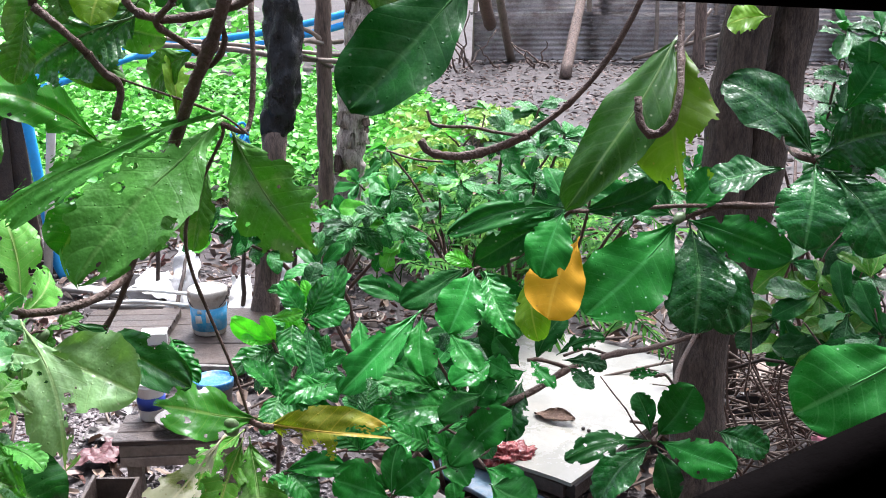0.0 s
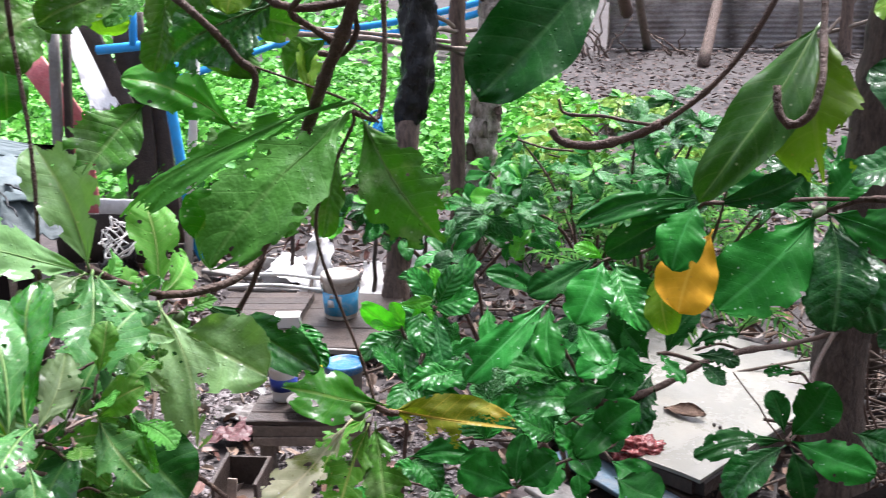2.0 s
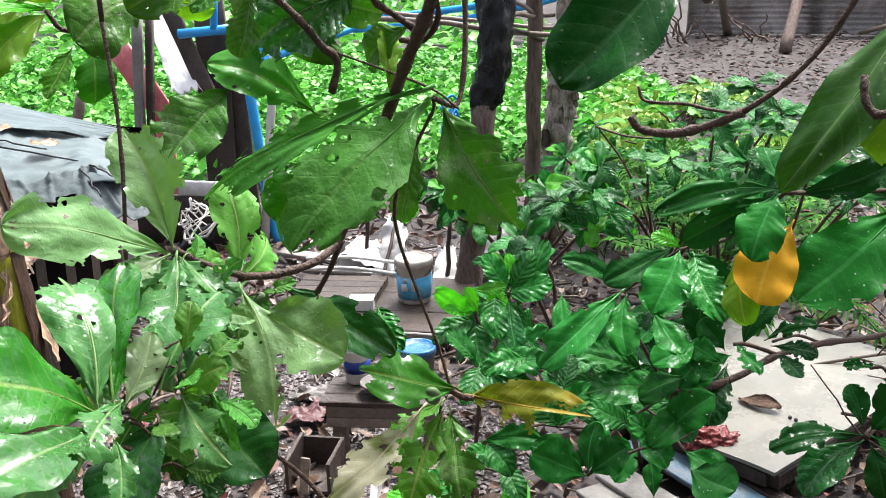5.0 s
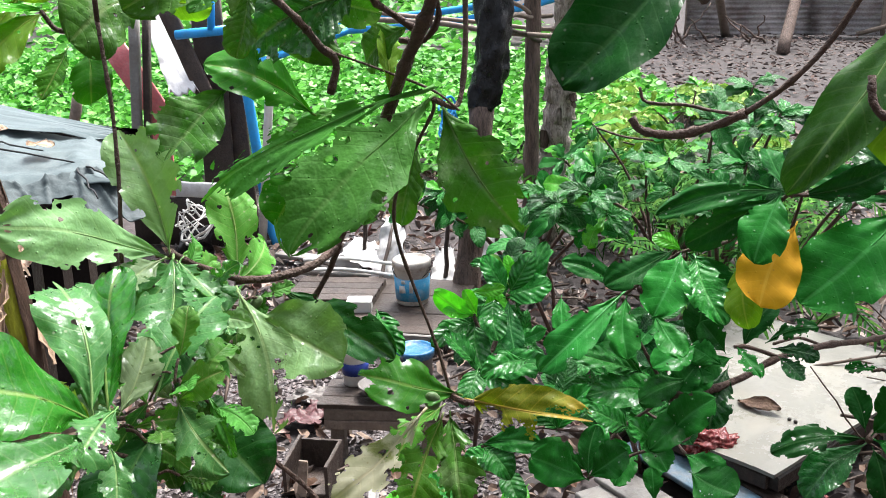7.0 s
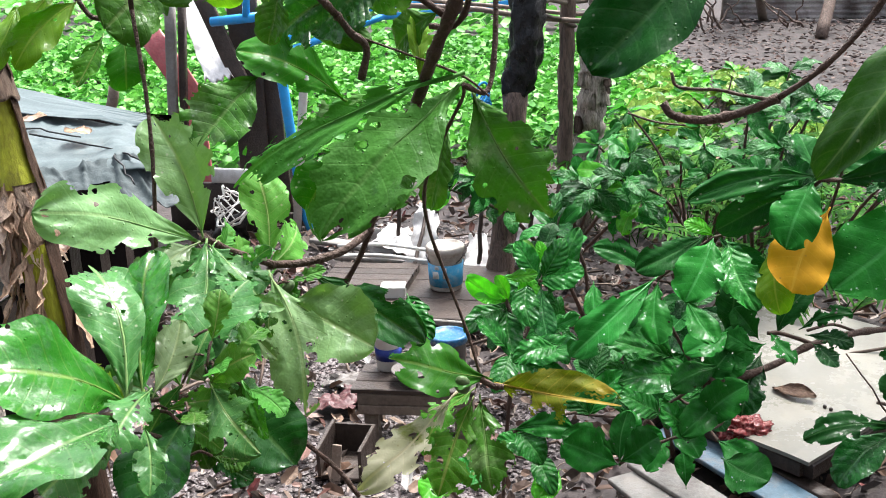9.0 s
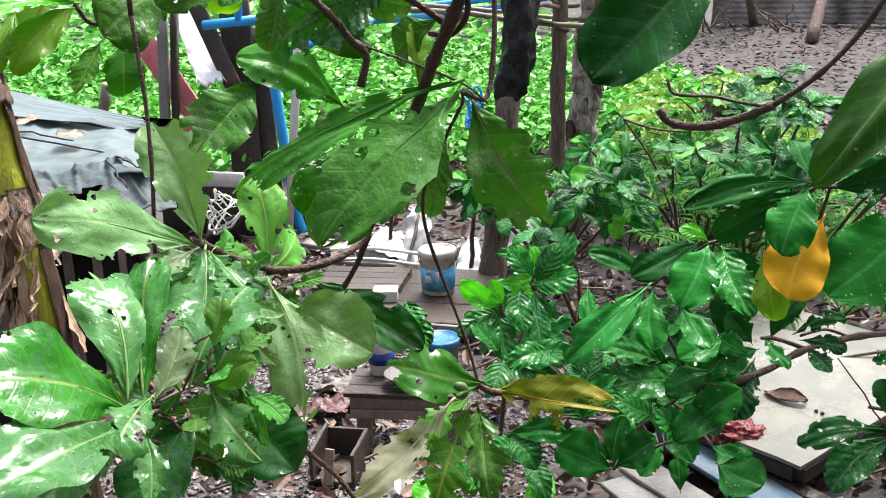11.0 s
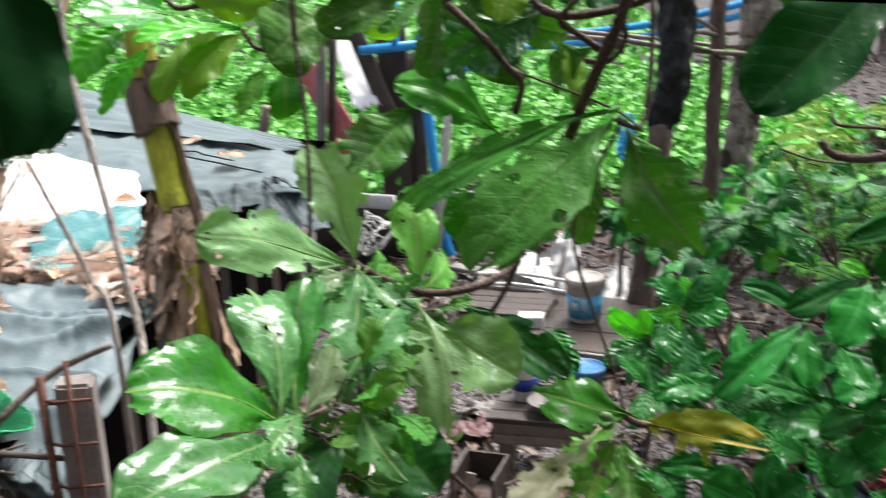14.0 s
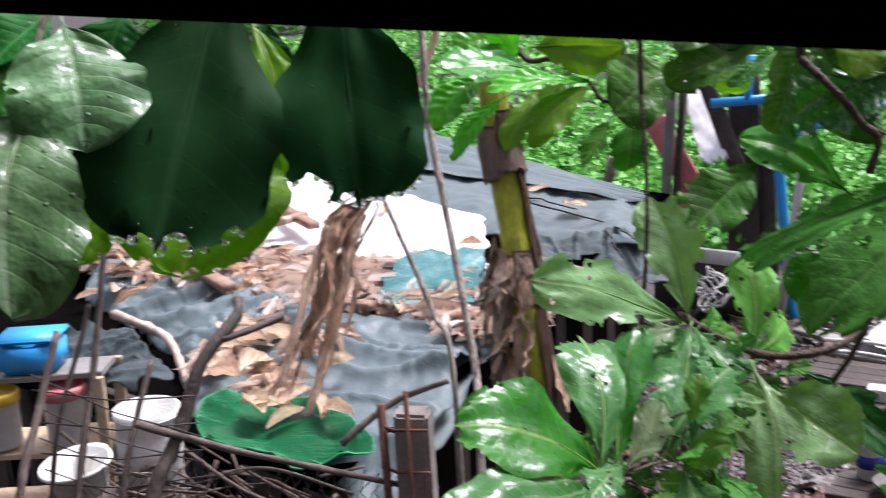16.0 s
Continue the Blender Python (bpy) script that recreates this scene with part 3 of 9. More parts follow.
WATER = Nodes("rain_water")
WATER.set(Base_Color=(0.97, 1.0, 0.99, 1), Roughness=0.0, IOR=1.33, Transmission_Weight=1.0)
WATER = WATER.m
G = {
    "fresh": leaf_material("fresh_leaf", (0.056, 0.200, 0.044), (0.3, 0.42, 0.16), 0.34, 9, 0.6, 0.12, (0.4, 0.42, 0.3), 0.22, 0.6, ribs=0.22, coat=0.15, pucker=1.6, wet=0.0, blister=0.2),
    "gloss": leaf_material("glossy_wet_leaf", (0.018, 0.19, 0.006), (0.26, 0.36, 0.1), 0.42, 9, 0.5, 0.0, (0.5, 0.5, 0.4), 0.2, 0.8, ribs=0.15, spec=0.4, coat=0.5, wet=0.02, pucker=1.2, blister=0.22),
    "wet": leaf_material("streaming_wet_leaf", (0.035, 0.185, 0.026), (0.3, 0.4, 0.2), 0.42, 9, 0.5, 0.05, (0.5, 0.5, 0.4), 0.2, 0.8, ribs=0.15, wet=0.06, spec=0.25, coat=0.9, blister=0.2),
    # Wet film is a coat; the paler base also paints in grey sky sheen.
    "rain": leaf_material("rain_sheen_leaf", (0.1, 0.2, 0.08), (0.25, 0.33, 0.2), 0.3, 9, 0.4, 0.0, (0.5, 0.5, 0.4), 0.15, 0.8, ribs=0.3, wet=0.03, spec=0.5, coat=0.6, film_ior=1.5, film_rough=0.3, blister=0.2),
    "pale": leaf_material("pale_young_leaf", (0.20, 0.31, 0.150), (0.36, 0.45, 0.22), 0.32, 9, 0.5, 0.0, (0.5, 0.5, 0.4), 0.28, 0.5),
    "paletop": leaf_material("pale_leaf", (0.2, 0.36, 0.14), (0.34, 0.45, 0.2), 0.4, 9, 0.55, 0.06, (0.42, 0.45, 0.34), 0.25, 0.5, ribs=0.25, coat=0.5, relief=0.0035, wet=-0.03, blister=0.2),
    # Base darkened to supply the deep shade missing among the leaves.
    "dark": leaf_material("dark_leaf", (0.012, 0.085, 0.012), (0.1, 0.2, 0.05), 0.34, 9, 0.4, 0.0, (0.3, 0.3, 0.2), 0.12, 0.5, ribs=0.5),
    # Nearest blades: their backlit shade is put into a near-black green.
    "darknear": leaf_material("backlit_green_leaf", (0.007, 0.039, 0.009), (0.05, 0.12, 0.05), 0.42, 8, 0.16, 0.0, (0.3, 0.3, 0.2), 0.05, 0.2, spec=0.1, ribs=0.05, pucker=0.5, wet=-0.3),
    "olive": leaf_material("olive_leaf", (0.122, 0.250, 0.014), (0.34, 0.38, 0.08), 0.42, 8, 0.5, 0.05, (0.2, 0.14, 0.05), 0.4, 0.4),
    "olivefresh": leaf_material("olive_green_leaf", (0.105, 0.3, 0.045), (0.34, 0.4, 0.16), 0.42, 9, 0.6, 0.1, (0.3, 0.3, 0.2), 0.3, 0.5, blister=0.2),
    "olivegreen": leaf_material("dull_olive_leaf", (0.049, 0.179, 0.011), (0.24, 0.28, 0.08), 0.42, 9, 0.55, 0.12, (0.3, 0.24, 0.12), 0.25, 0.5, relief=0.005),
    "under": leaf_material("shaded_matt_leaf", (0.046, 0.155, 0.014), (0.16, 0.24, 0.08), 0.5, 9, 0.5, 0.1, (0.22, 0.28, 0.2), 0.14, 0.6, patch=(0.09, 0.17, 0.05), ribs=0.25, spec=0.25, pucker=1.8, relief=0.005, blister=0.08),
    "sheen": leaf_material("dull_wet_leaf", (0.066, 0.235, 0.032), (0.16, 0.32, 0.09), 0.4, 9, 0.35, 0.04, (0.3, 0.36, 0.28), 0.2, 0.8, ribs=0.3, spec=0.26, coat=0.1, wet=-0.07, pucker=2.6, relief=0.0035, blister=0.07),
    "mottle": leaf_material("mottled_leaf", (0.024, 0.14, 0.016), (0.14, 0.22, 0.08), 0.4, 9, 0.5, 0.22, (0.34, 0.4, 0.33), 0.15, 0.7, ribs=0.9, spec=0.45, pucker=3.0, relief=0.006, blister=0.08),
    "green": leaf_material("mid_green_leaf", (0.031, 0.190, 0.010), (0.2, 0.3, 0.07), 0.45, 9, 0.45, 0.06, (0.35, 0.4, 0.3), 0.3, 0.4),
    "greendk": leaf_material("dull_green_leaf", (0.009, 0.086, 0.012), (0.08, 0.22, 0.07), 0.36, 9, 0.4, 0.06, (0.3, 0.36, 0.3), 0.07, 0.5, spec=0.13, rand=0.38),
    "greenol": leaf_material("grey_olive_leaf", (0.024, 0.08, 0.01), (0.2, 0.26, 0.1), 0.45, 9, 0.35, 0.04, (0.3, 0.3, 0.2), 0.25, 0.3),
    "greenlt": leaf_material("light_green_leaf", (0.013, 0.124, 0.016), (0.12, 0.34, 0.12), 0.4, 9, 0.4, 0.06, (0.4, 0.45, 0.4), 0.1, 0.4, spec=0.13, rand=0.38),
    "glossdk": leaf_material("glossy_dark_leaf", (0.007, 0.083, 0.011), (0.1, 0.26, 0.09), 0.26, 9, 0.45, 0.0, (0.4, 0.45, 0.4), 0.06, 0.9, ribs=0.5, spec=0.32, rand=0.38, pucker=2.2),
    "broad": leaf_material("blue_green_leaf", (0.013, 0.128, 0.014), (0.09, 0.32, 0.1), 0.36, 10, 0.3, 0.06, (0.4, 0.5, 0.42), 0.08, 0.45, ribs=0.25, spec=0.13, rand=0.38),
    "noni": leaf_material("ribbed_glossy_leaf", (0.014, 0.145, 0.015), (0.13, 0.36, 0.1), 0.24, 7, 0.32, 0.03, (0.4, 0.5, 0.42), 0.07, 1.0, ribs=1.2, spec=0.32, rand=0.38, pucker=2.4),
    "bright": leaf_material("bright_young_leaf", (0.079, 0.400, 0.021), (0.25, 0.5, 0.1), 0.32, 8, 0.4, 0.0, (0.5, 0.5, 0.4), 0.35, 0.5, ribs=0.7),
    "brightol": leaf_material("yellow_green_leaf", (0.144, 0.330, 0.014), (0.34, 0.42, 0.06), 0.36, 8, 0.4, 0.0, (0.5, 0.5, 0.4), 0.4, 0.4),
    "oliveback": leaf_material("dull_yellow_green_leaf", (0.085, 0.15, 0.012), (0.2, 0.26, 0.06), 0.5, 8, 0.5, 0.05, (0.2, 0.14, 0.05), 0.3, 0.3),
    "yellow": leaf_material("yellow_leaf", (0.64, 0.31, 0.025), (0.8, 0.5, 0.1), 0.55, 9, 0.3, 0.1, (0.4, 0.2, 0.05), 0.3, 0.3, ribs=0.1, spec=0.1, pucker=0.8, wet=-0.2),
    "turning": leaf_material("turning_leaf", (0.150, 0.190, 0.012), (0.55, 0.4, 0.08), 0.45, 9, 0.7, 0.05, (0.3, 0.16, 0.05), 0.3, 0.5, edge=(0.4, 0.27, 0.03)),
    "skeleton": leaf_material("chewed_dry_leaf", (0.400, 0.420, 0.300), (0.55, 0.52, 0.36), 0.6, 9, 0.6, 0.1, (0.25, 0.22, 0.12), 0.35, 0.6, patch=(0.16, 0.2, 0.06)),
}
RIBBED = {"noni": 1.0, "glossdk": 0.25, "broad": 0.1, "greendk": 0.12, "greenlt": 0.12, "sheen": 0.2, "fresh": 0.16, "paletop": 0.18, "gloss": 0.14, "under": 0.08, "mottle": 0.3, "wet": 0.2, "darknear": 0.02, "olivefresh": 0.12, "green": 0.12, "olivegreen": 0.15, "pale": 0.15, "bright": 0.8}


# ---------------------------------------------------------------- leaves and branches
def leaf_bmesh(length, width, kind, eat=0.0, seed=0, nu=10, nv=20, bites=()):
    """A leaf along +x from its foot, facing +z, with ribs, ripples, a chewed outline and holes."""
    bm = bmesh.new()
    uvl = bm.loops.layers.uv.new("UVMap")
    r = random.Random(seed)
    vm, p, q = (0.5, 1.7, 0.9) if kind in ("noni", "turning", "greenol") else (r.uniform(0.6, 0.7), 3.0 if kind in ("darknear", "yellow") else 2.2, 1.25)
    arch, fold, rib = (0.05, 0.08, 0.02) if kind in ("darknear", "yellow") else (r.uniform(0.0, 0.2), r.uniform(0.02, 0.3), RIBBED.get(kind, 0.12))
    sway, twist, curl = r.uniform(-0.07, 0.07), r.uniform(-0.5, 0.5) * (0.25 if kind in ("darknear", "yellow") else 1), 0.0 if kind in ("darknear", "yellow") else r.uniform(0.0, 0.14)
    o = Vector((seed * 3.7 % 97, seed * 1.3 % 89, 0))

    def blade(v):
        return max(0.02, math.sin(math.pi / 2 * v / vm) ** q if v < vm else max(0.0, 1 - ((v - vm) / (1 - vm)) ** p) ** 0.5)

    grid = []
    for i in range(nv + 1):
        v = i / nv
        row = []
        prof = blade(v)
        for j in range(-nu // 2, nu // 2 + 1):
            u = 2 * j / nu
            side = 1 if u >= 0 else -1
            n1 = noise.noise(Vector((v * 7, side * 3, 0)) + o)
            n2 = noise.noise(Vector((v * 15, side * 5, 4)) + o)
            w = width / 2 * prof * (1 + (0.07 + 0.12 * eat) * n1 + (0.03 + 0.08 * eat) * n2)
            y = u * w + sway * length * math.sin(math.pi * v)
            x = v * length
            z = arch * length * 4 * v * (1 - v) * 0.5 - fold * abs(u) * w * -1
            z += rib * 0.011 * length * math.cos(2 * math.pi * (v * 8 - abs(u) * 1.3)) * abs(u) * (1.15 - abs(u)) * 2
            z += 0.03 * length * noise.noise(Vector((v * 3, u * 2, 8)) + o) + 0.05 * width * math.sin(v * (13 + seed % 7) + seed + side) * u * u - curl * length * max(0, v - 0.7) ** 2 * 6 - 0.25 * curl * width * u ** 4
            z += twist * (v - 0.3) * y
            row.append(Vector((x, y, z)))
        grid.append(row)
    cut = 0.98 - 0.4 * eat
    nibbles = [(v, u, k) for v, u, k in bites]
    if eat > 0.02 and kind != "darknear":
        for _ in range(int(3 + 42 * eat)):
            nibbles.append((r.uniform(0.25, 1.0), r.choice((-1, 1)) * r.uniform(0.9, 1.15), r.uniform(0.015, 0.04 + 0.14 * eat)))
        for _ in range(int(22 * eat)):
            nibbles.append((r.uniform(0.2, 0.92), r.uniform(-0.85, 0.85), r.uniform(0.01, 0.014 + 0.07 * eat)))
    spots = [(Vector((v * length, u * width / 2 * max(0.3, blade(v)))), k * length) for v, u, k in nibbles]

    def gone(i, j):
        """Above zero where insects have eaten the blade."""
        v, u = i / nv, 2 * j / nu - 1
        if (eat <= 0.02 and not bites) or abs(u) < 0.08 or v < 0.06:
            return -1.0
        wob = noise.noise(Vector((v * 17, u * 7, 5)) + o)
        if kind == "darknear":
            h = 0.13 * noise.noise(Vector((v * 7, u * 3, 2)) + o) + 0.05 * wob + 1.5 * (max(abs(u), 2 * v - 1) - 0.93)
            return max([h] + [(k * (1 + 0.4 * wob) - (Vector((v * length, u * width / 2 * max(0.3, blade(v)))) - c2).length) / length for c2, k in spots])
        h = 0.5 + 0.42 * noise.noise(Vector((v * 6.5, u * 2.8, 2)) + o) + 0.26 * wob + 0.4 * (max(abs(u), 2 * v - 1) - 0.55) - cut
        p2 = Vector((v * length, u * width / 2 * max(0.3, blade(v))))
        ragged = 1 + 0.45 * noise.noise(Vector((v * 24, u * 9, 11)) + o) + 0.5 * noise.noise(Vector((v * 60, u * 24, 3)) + o)
        best = h * 0.3
        for c2, k in spots:
            d = p2 - c2
            slant = (d.x - abs(d.y) * 0.6 if abs(c2.y) < width * 0.3 else d.x)
            best = max(best, (k * ragged - math.hypot(slant, d.y * 0.75)) / length)
        return best

    field = [[gone(i, j) for j in range(nu + 1)] for i in range(nv + 1)]
    made = {}

    def corner(i, j):
        if (i, j) not in made:
            made[i, j] = (bm.verts.new(grid[i][j]), (j / nu, i / nv))
        return made[i, j]

    def crossing(a, b):
        key = (min(a, b), max(a, b))
        if key not in made:
            (i, j), (k, m) = key
            t = field[i][j] / (field[i][j] - field[k][m])
            t = min(0.98, max(0.02, t))
            made[key] = (bm.verts.new(grid[i][j].lerp(grid[k][m], t)), ((j + (m - j) * t) / nu, (i + (k - i) * t) / nv))
        return made[key]

    for i in range(nv):
        for j in range(nu):
            loop = [(i, j), (i + 1, j), (i + 1, j + 1), (i, j + 1)]
            poly = []
            for k in range(4):
                p1, p2 = loop[k], loop[(k + 1) % 4]
                f1, f2 = field[p1[0]][p1[1]], field[p2[0]][p2[1]]
                if f1 < 0:
                    poly.append(corner(*p1))
                if (f1 < 0) != (f2 < 0):
                    poly.append(crossing(p1, p2))
            if len(poly) > 2:
                f = bm.faces.new([c[0] for c in poly])
                for lp, c in zip(f.loops, poly):
                    lp[uvl].uv = c[1]
    # midrib and stalk
    k = 8
    pts = [Vector((-0.05 * length, sway * 0, -0.01 * length))]
    pts += [Vector((i / k * length * 0.92, sway * length * math.sin(math.pi * i / k), arch * length * 2 * (i / k) * (1 - i / k) - 0.003 * length + 0.03 * length * noise.noise(Vector((i / k * 3, 0, 8)) + o) - curl * length * max(0, i / k * 0.92 - 0.7) ** 2 * 6)) for i in range(k + 1)]
    tube(bm, pts, [0.011 * length * (1 - 0.09 * i) for i in range(k + 2)], 5)
    for f in bm.faces:
        for lp in f.loops:
            if lp[uvl].uv.length == 0:
                lp[uvl].uv = (0.5, 0.5)
    return bm


def leaf_pose(base, tip, normal):
    x = (Vector(tip) - Vector(base)).normalized()
    n = Vector(normal)
    n = (n - x * n.dot(x)).normalized()
    return Matrix.Translation(base) @ Matrix((x, n.cross(x), n)).transposed().to_4x4()


COUNT = [0]


def leaf(br, kind, base, tip, width, normal, eat=0.0, bites=()):
    COUNT[0] += 1
    bm = leaf_bmesh((Vector(tip) - Vector(base)).length, width, kind, eat, COUNT[0], *((44, 70) if eat > 0.07 or bites or kind in ("darknear", "wet", "gloss") else (26, 48) if eat > 0.02 else (16, 28)), bites)
    ob = new("leaf", mesh_of("leaf", bm, G[kind]))
    ob.parent = br
    ob.matrix_basis = Matrix.Translation(-ORG[br]) @ leaf_pose(base, tip, normal)
    if kind in ("yellow", "turning", "skeleton"):
        tagged(ob, {"yellow": "ripe orange-yellow leaf", "turning": "torn leaf turning yellow", "skeleton": "pale leaf chewed to its ribs"}[kind])
    return ob


def drops_on(br, ob, count, seed, low=0.4):
    """Water drops along the lower rim of a leaf and a few on its blade."""
    r = random.Random(seed)
    me, m = ob.data, Matrix.Translation(ORG[br]) @ ob.matrix_basis
    uses = collections.Counter(k for p in me.polygons for k in p.edge_keys)
    rim = [i for k, n in uses.items() if n == 1 for i in k]
    place = {i: m @ me.vertices[i].co for i in rim}
    zs = sorted(p.z for p in place.values())
    limit = zs[int(len(zs) * low)]
    rim = [i for i in rim if place[i].z < limit]
    for k in range(count):
        on_rim = k % 4 != 3
        p = place[r.choice(rim)] if on_rim else m @ me.vertices[r.randrange(len(me.vertices))].co
        d = Matrix.Translation(p + Vector((0.0012, -0.0016, -0.0012 if on_rim else 0.0)))
        size = r.uniform(0.0015, 0.006) * r.uniform(0.5, 1.0)
        bm = bmesh.new()
        bmesh.ops.create_icosphere(bm, subdivisions=2, radius=size, matrix=d @ Matrix.Diagonal((r.uniform(0.8, 1.9), 1.0, r.uniform(0.7, 1.2), 1)))
        part("water_drop", bm, WATER, br)


def branch(tree):
    ob = new("branch", bpy.data.meshes.new("branch"))
    ob.data.materials.append(TWIGBARK)
    return link(ob, tree, ORG[tree])


def add_tube(br, pts, radii, segs=8, rough=0.25):
    bm = bmesh.new()
    bm.from_mesh(br.data)
    tube(bm, [Vector(p) - ORG[br] for p in pts], radii, segs, rough)
    bm.normal_update()
    bm.to_mesh(br.data)
    bm.free()
    br.data.polygons.foreach_set("use_smooth", [True] * len(br.data.polygons))


def twig(br, r, pts):
    line = smooth_line(pts, 5)
    n = len(line)
    knots = [0.85 * r * (1 + 0.25 * max(0, noise.noise(p * 14)) + (0.25 if i % 7 == 0 else 0)) for i, p in enumerate(line)]
    add_tube(br, line, knots, 8)


LIMB = smooth_line([(1.55, 5.0, 2.9), (1.75, 4.6, 4.0), (1.3, 3.6, 4.6), (0.4, 2.7, 4.8), (-0.6, 2.2, 4.8), (-1.6, 1.9, 4.7), (-2.4, 1.8, 4.5)], 5)


def riser(br, p, r):
    """Carries a twig on, up to the limb over the window."""
    p = Vector(p)
    q = min(LIMB[6:], key=lambda a: (a - p).length)
    mid = p.lerp(q, 0.5) + Vector((0, 0, 0.25))
    line = smooth_line([p, p + Vector((0, 0, 0.12)) + (mid - p) * 0.1, mid, q], 4)
    add_tube(br, line, [r * (1 + i * 0.08) for i in range(len(line))], 7)


def tuft(br, p, count, size, kinds, seed, reach=0.09):
    """Small chewed leaves and their stalks crowded round the heart of a rosette."""
    r = random.Random(seed)
    p = Vector(p)
    for k in range(count):
        foot = p + Vector((r.gauss(0, 0.25), r.gauss(0, 0.25), r.gauss(0, 0.25))) * reach
        d = Vector((r.gauss(0, 1), r.gauss(-0.2, 0.8), r.gauss(-0.1, 0.8))).normalized()
        n = (Vector((0, 0, 1)) * 0.8 + Vector((0.3, -0.8, 0.1)) + Vector((r.gauss(0, 0.4), r.gauss(0, 0.4), r.gauss(0, 0.3))))
        root = foot + d * reach * r.uniform(0.2, 0.6)
        add_tube(br, smooth_line([foot, foot.lerp(root, 0.5) + Vector((0, 0, 0.006)), root], 3), r.uniform(0.0013, 0.0026), 6)
        leaf(br, r.choice(kinds), root, root + d * size * r.uniform(0.6, 1.2), size * r.uniform(0.35, 0.55), n, r.uniform(0.15, 0.34))


def fruit(br, p, length):
    bm = bmesh.new()
    bmesh.ops.create_uvsphere(bm, u_segments=14, v_segments=9, radius=0.5)
    for v in bm.verts:
        v.co = Vector((v.co.x * 0.62 * (1 + 0.25 * v.co.z), v.co.y * 0.5, v.co.z)) * length
    bmesh.ops.rotate(bm, verts=bm.verts, cent=(0, 0, 0), matrix=Euler((rnd.uniform(0.4, 1.2), rnd.uniform(-0.8, 0.8), rnd.uniform(0, 3))).to_matrix())
    bmesh.ops.translate(bm, verts=bm.verts, vec=p)
    part("fruit", bm, FRUIT, br, "unripe grey-green fruit")


FRUIT = plain("unripe_fruit", (0.09, 0.15, 0.06), 0.45, 20, 90, 0.25, (0.16, 0.2, 0.1), 0.3, 0.2)

SHARED = {k: [mesh_of("leaf", leaf_bmesh(1.0, 0.5, k, e, 900 + i, 8, 12), G[k]) for i, e in enumerate((0.0, 0.05, 0.25))] for k in ("noni", "broad", "greendk", "glossdk", "greenlt", "bright", "olivegreen", "olive")}


def spray(br, tip, axis, kinds, size, count, spread=1.0):
    """A rosette of leaves round the end of a shoot."""
    tip, axis = Vector(tip), Vector(axis).normalized()
    a, b = frame_of(axis)
    for i in range(count):
        g = i * 2.4 + rnd.uniform(-0.4, 0.4)
        lift = rnd.uniform(-0.35, 0.75) * spread
        out = (a * math.cos(g) + b * math.sin(g)) + axis * lift
        out.z -= 0.15
        out.normalize()
        k = rnd.choice(kinds)
        s = size * rnd.uniform(0.65, 1.15)
        ob = new("leaf", rnd.choice(SHARED[k]))
        ob.parent = br
        n = axis + Vector((rnd.uniform(-0.5, 0.5), rnd.uniform(-0.9, 0.1), rnd.uniform(0.1, 0.6)))
        base = tip + axis * rnd.uniform(-0.2, 0.1) * size
        ob.matrix_basis = Matrix.Translation(-ORG[br]) @ leaf_pose(base, base + out, n) @ Matrix.Diagonal((s, s * rnd.uniform(0.75, 1.1), s, 1))


def shrub(name, label, category, foot, tips, kinds, size, count, lean=0.0):
    """A shrub: stems that rise from foot to each of tips, each ending in a rosette."""
    foot = Vector(foot)
    sh = thing(name, label, category, foot)
    for t in tips:
        t = Vector(t)
        st = branch(sh)
        st.name = "stem"
        mid = foot.lerp(t, 0.55) + Vector((rnd.uniform(-0.12, 0.12), rnd.uniform(-0.12, 0.12), 0.12))
        line = smooth_line([foot + Vector((rnd.uniform(-0.06, 0.06), rnd.uniform(-0.06, 0.06), 0)), mid, t], 5)
        add_tube(st, line, [0.018 - 0.001 * i for i in range(len(line))], 6)
        spray(st, t, (t - mid).normalized() + Vector((0, -0.3, 0.5)), kinds, size, count)
        if (t - foot).length > 0.6:
            spray(st, mid.lerp(t, 0.4), (t - mid).normalized() + Vector((0, -0.4, 0.3)), kinds, size * 0.9, max(2, count // 2), 0.6)
    return sh


# ---------------------------------------------------------------- the house that the camera looks out of
def wall_piece(name, c, s, m=DARKWOOD, label=""):
    return tagged(thing(name, label or "dark weathered wall round the opening", "wall", (c[0], c[1], c[2] - s[2] / 2), box(c, s, 0.0), m, kind="structure"), kind="structure")


# Unseen walls, dark so that they block sky and bounce little onto leaves.
wall_piece("wall_lower", (-0.5, 0.58, 1.29), (7.0, 0.12, 2.58))
wall_piece("wall_upper", (-0.5, 0.58, 3.65), (7.0, 0.12, 0.8))
wall_piece("wall_left", (-2.65, 0.58, 2.915), (2.7, 0.12, 0.67))
wall_piece("wall_right", (1.72, 0.58, 2.915), (2.56, 0.12, 0.67))
wall_piece("wall_back", (-0.5, -3.6, 2.0), (7.0, 0.12, 4.0), DARKWOOD, "dark boarded wall of the room behind")
wall_piece("wall_side_west", (-3.95, -1.5, 2.0), (0.1, 4.3, 4.0), DARKWOOD, "dark boarded side wall of the room")
wall_piece("wall_side_east", (2.95, -1.5, 2.0), (0.1, 4.3, 4.0), DARKWOOD, "dark boarded side wall of the room")
wall_piece("ceiling", (-0.5, -1.5, 4.05), (7.0, 4.3, 0.1), DARKWOOD, "dark boarded ceiling of the room")
wall_piece("floor", (-0.5, -1.55, 1.75), (6.8, 4.0, 0.1), DARKWOOD, "dark boarded floor of the room")
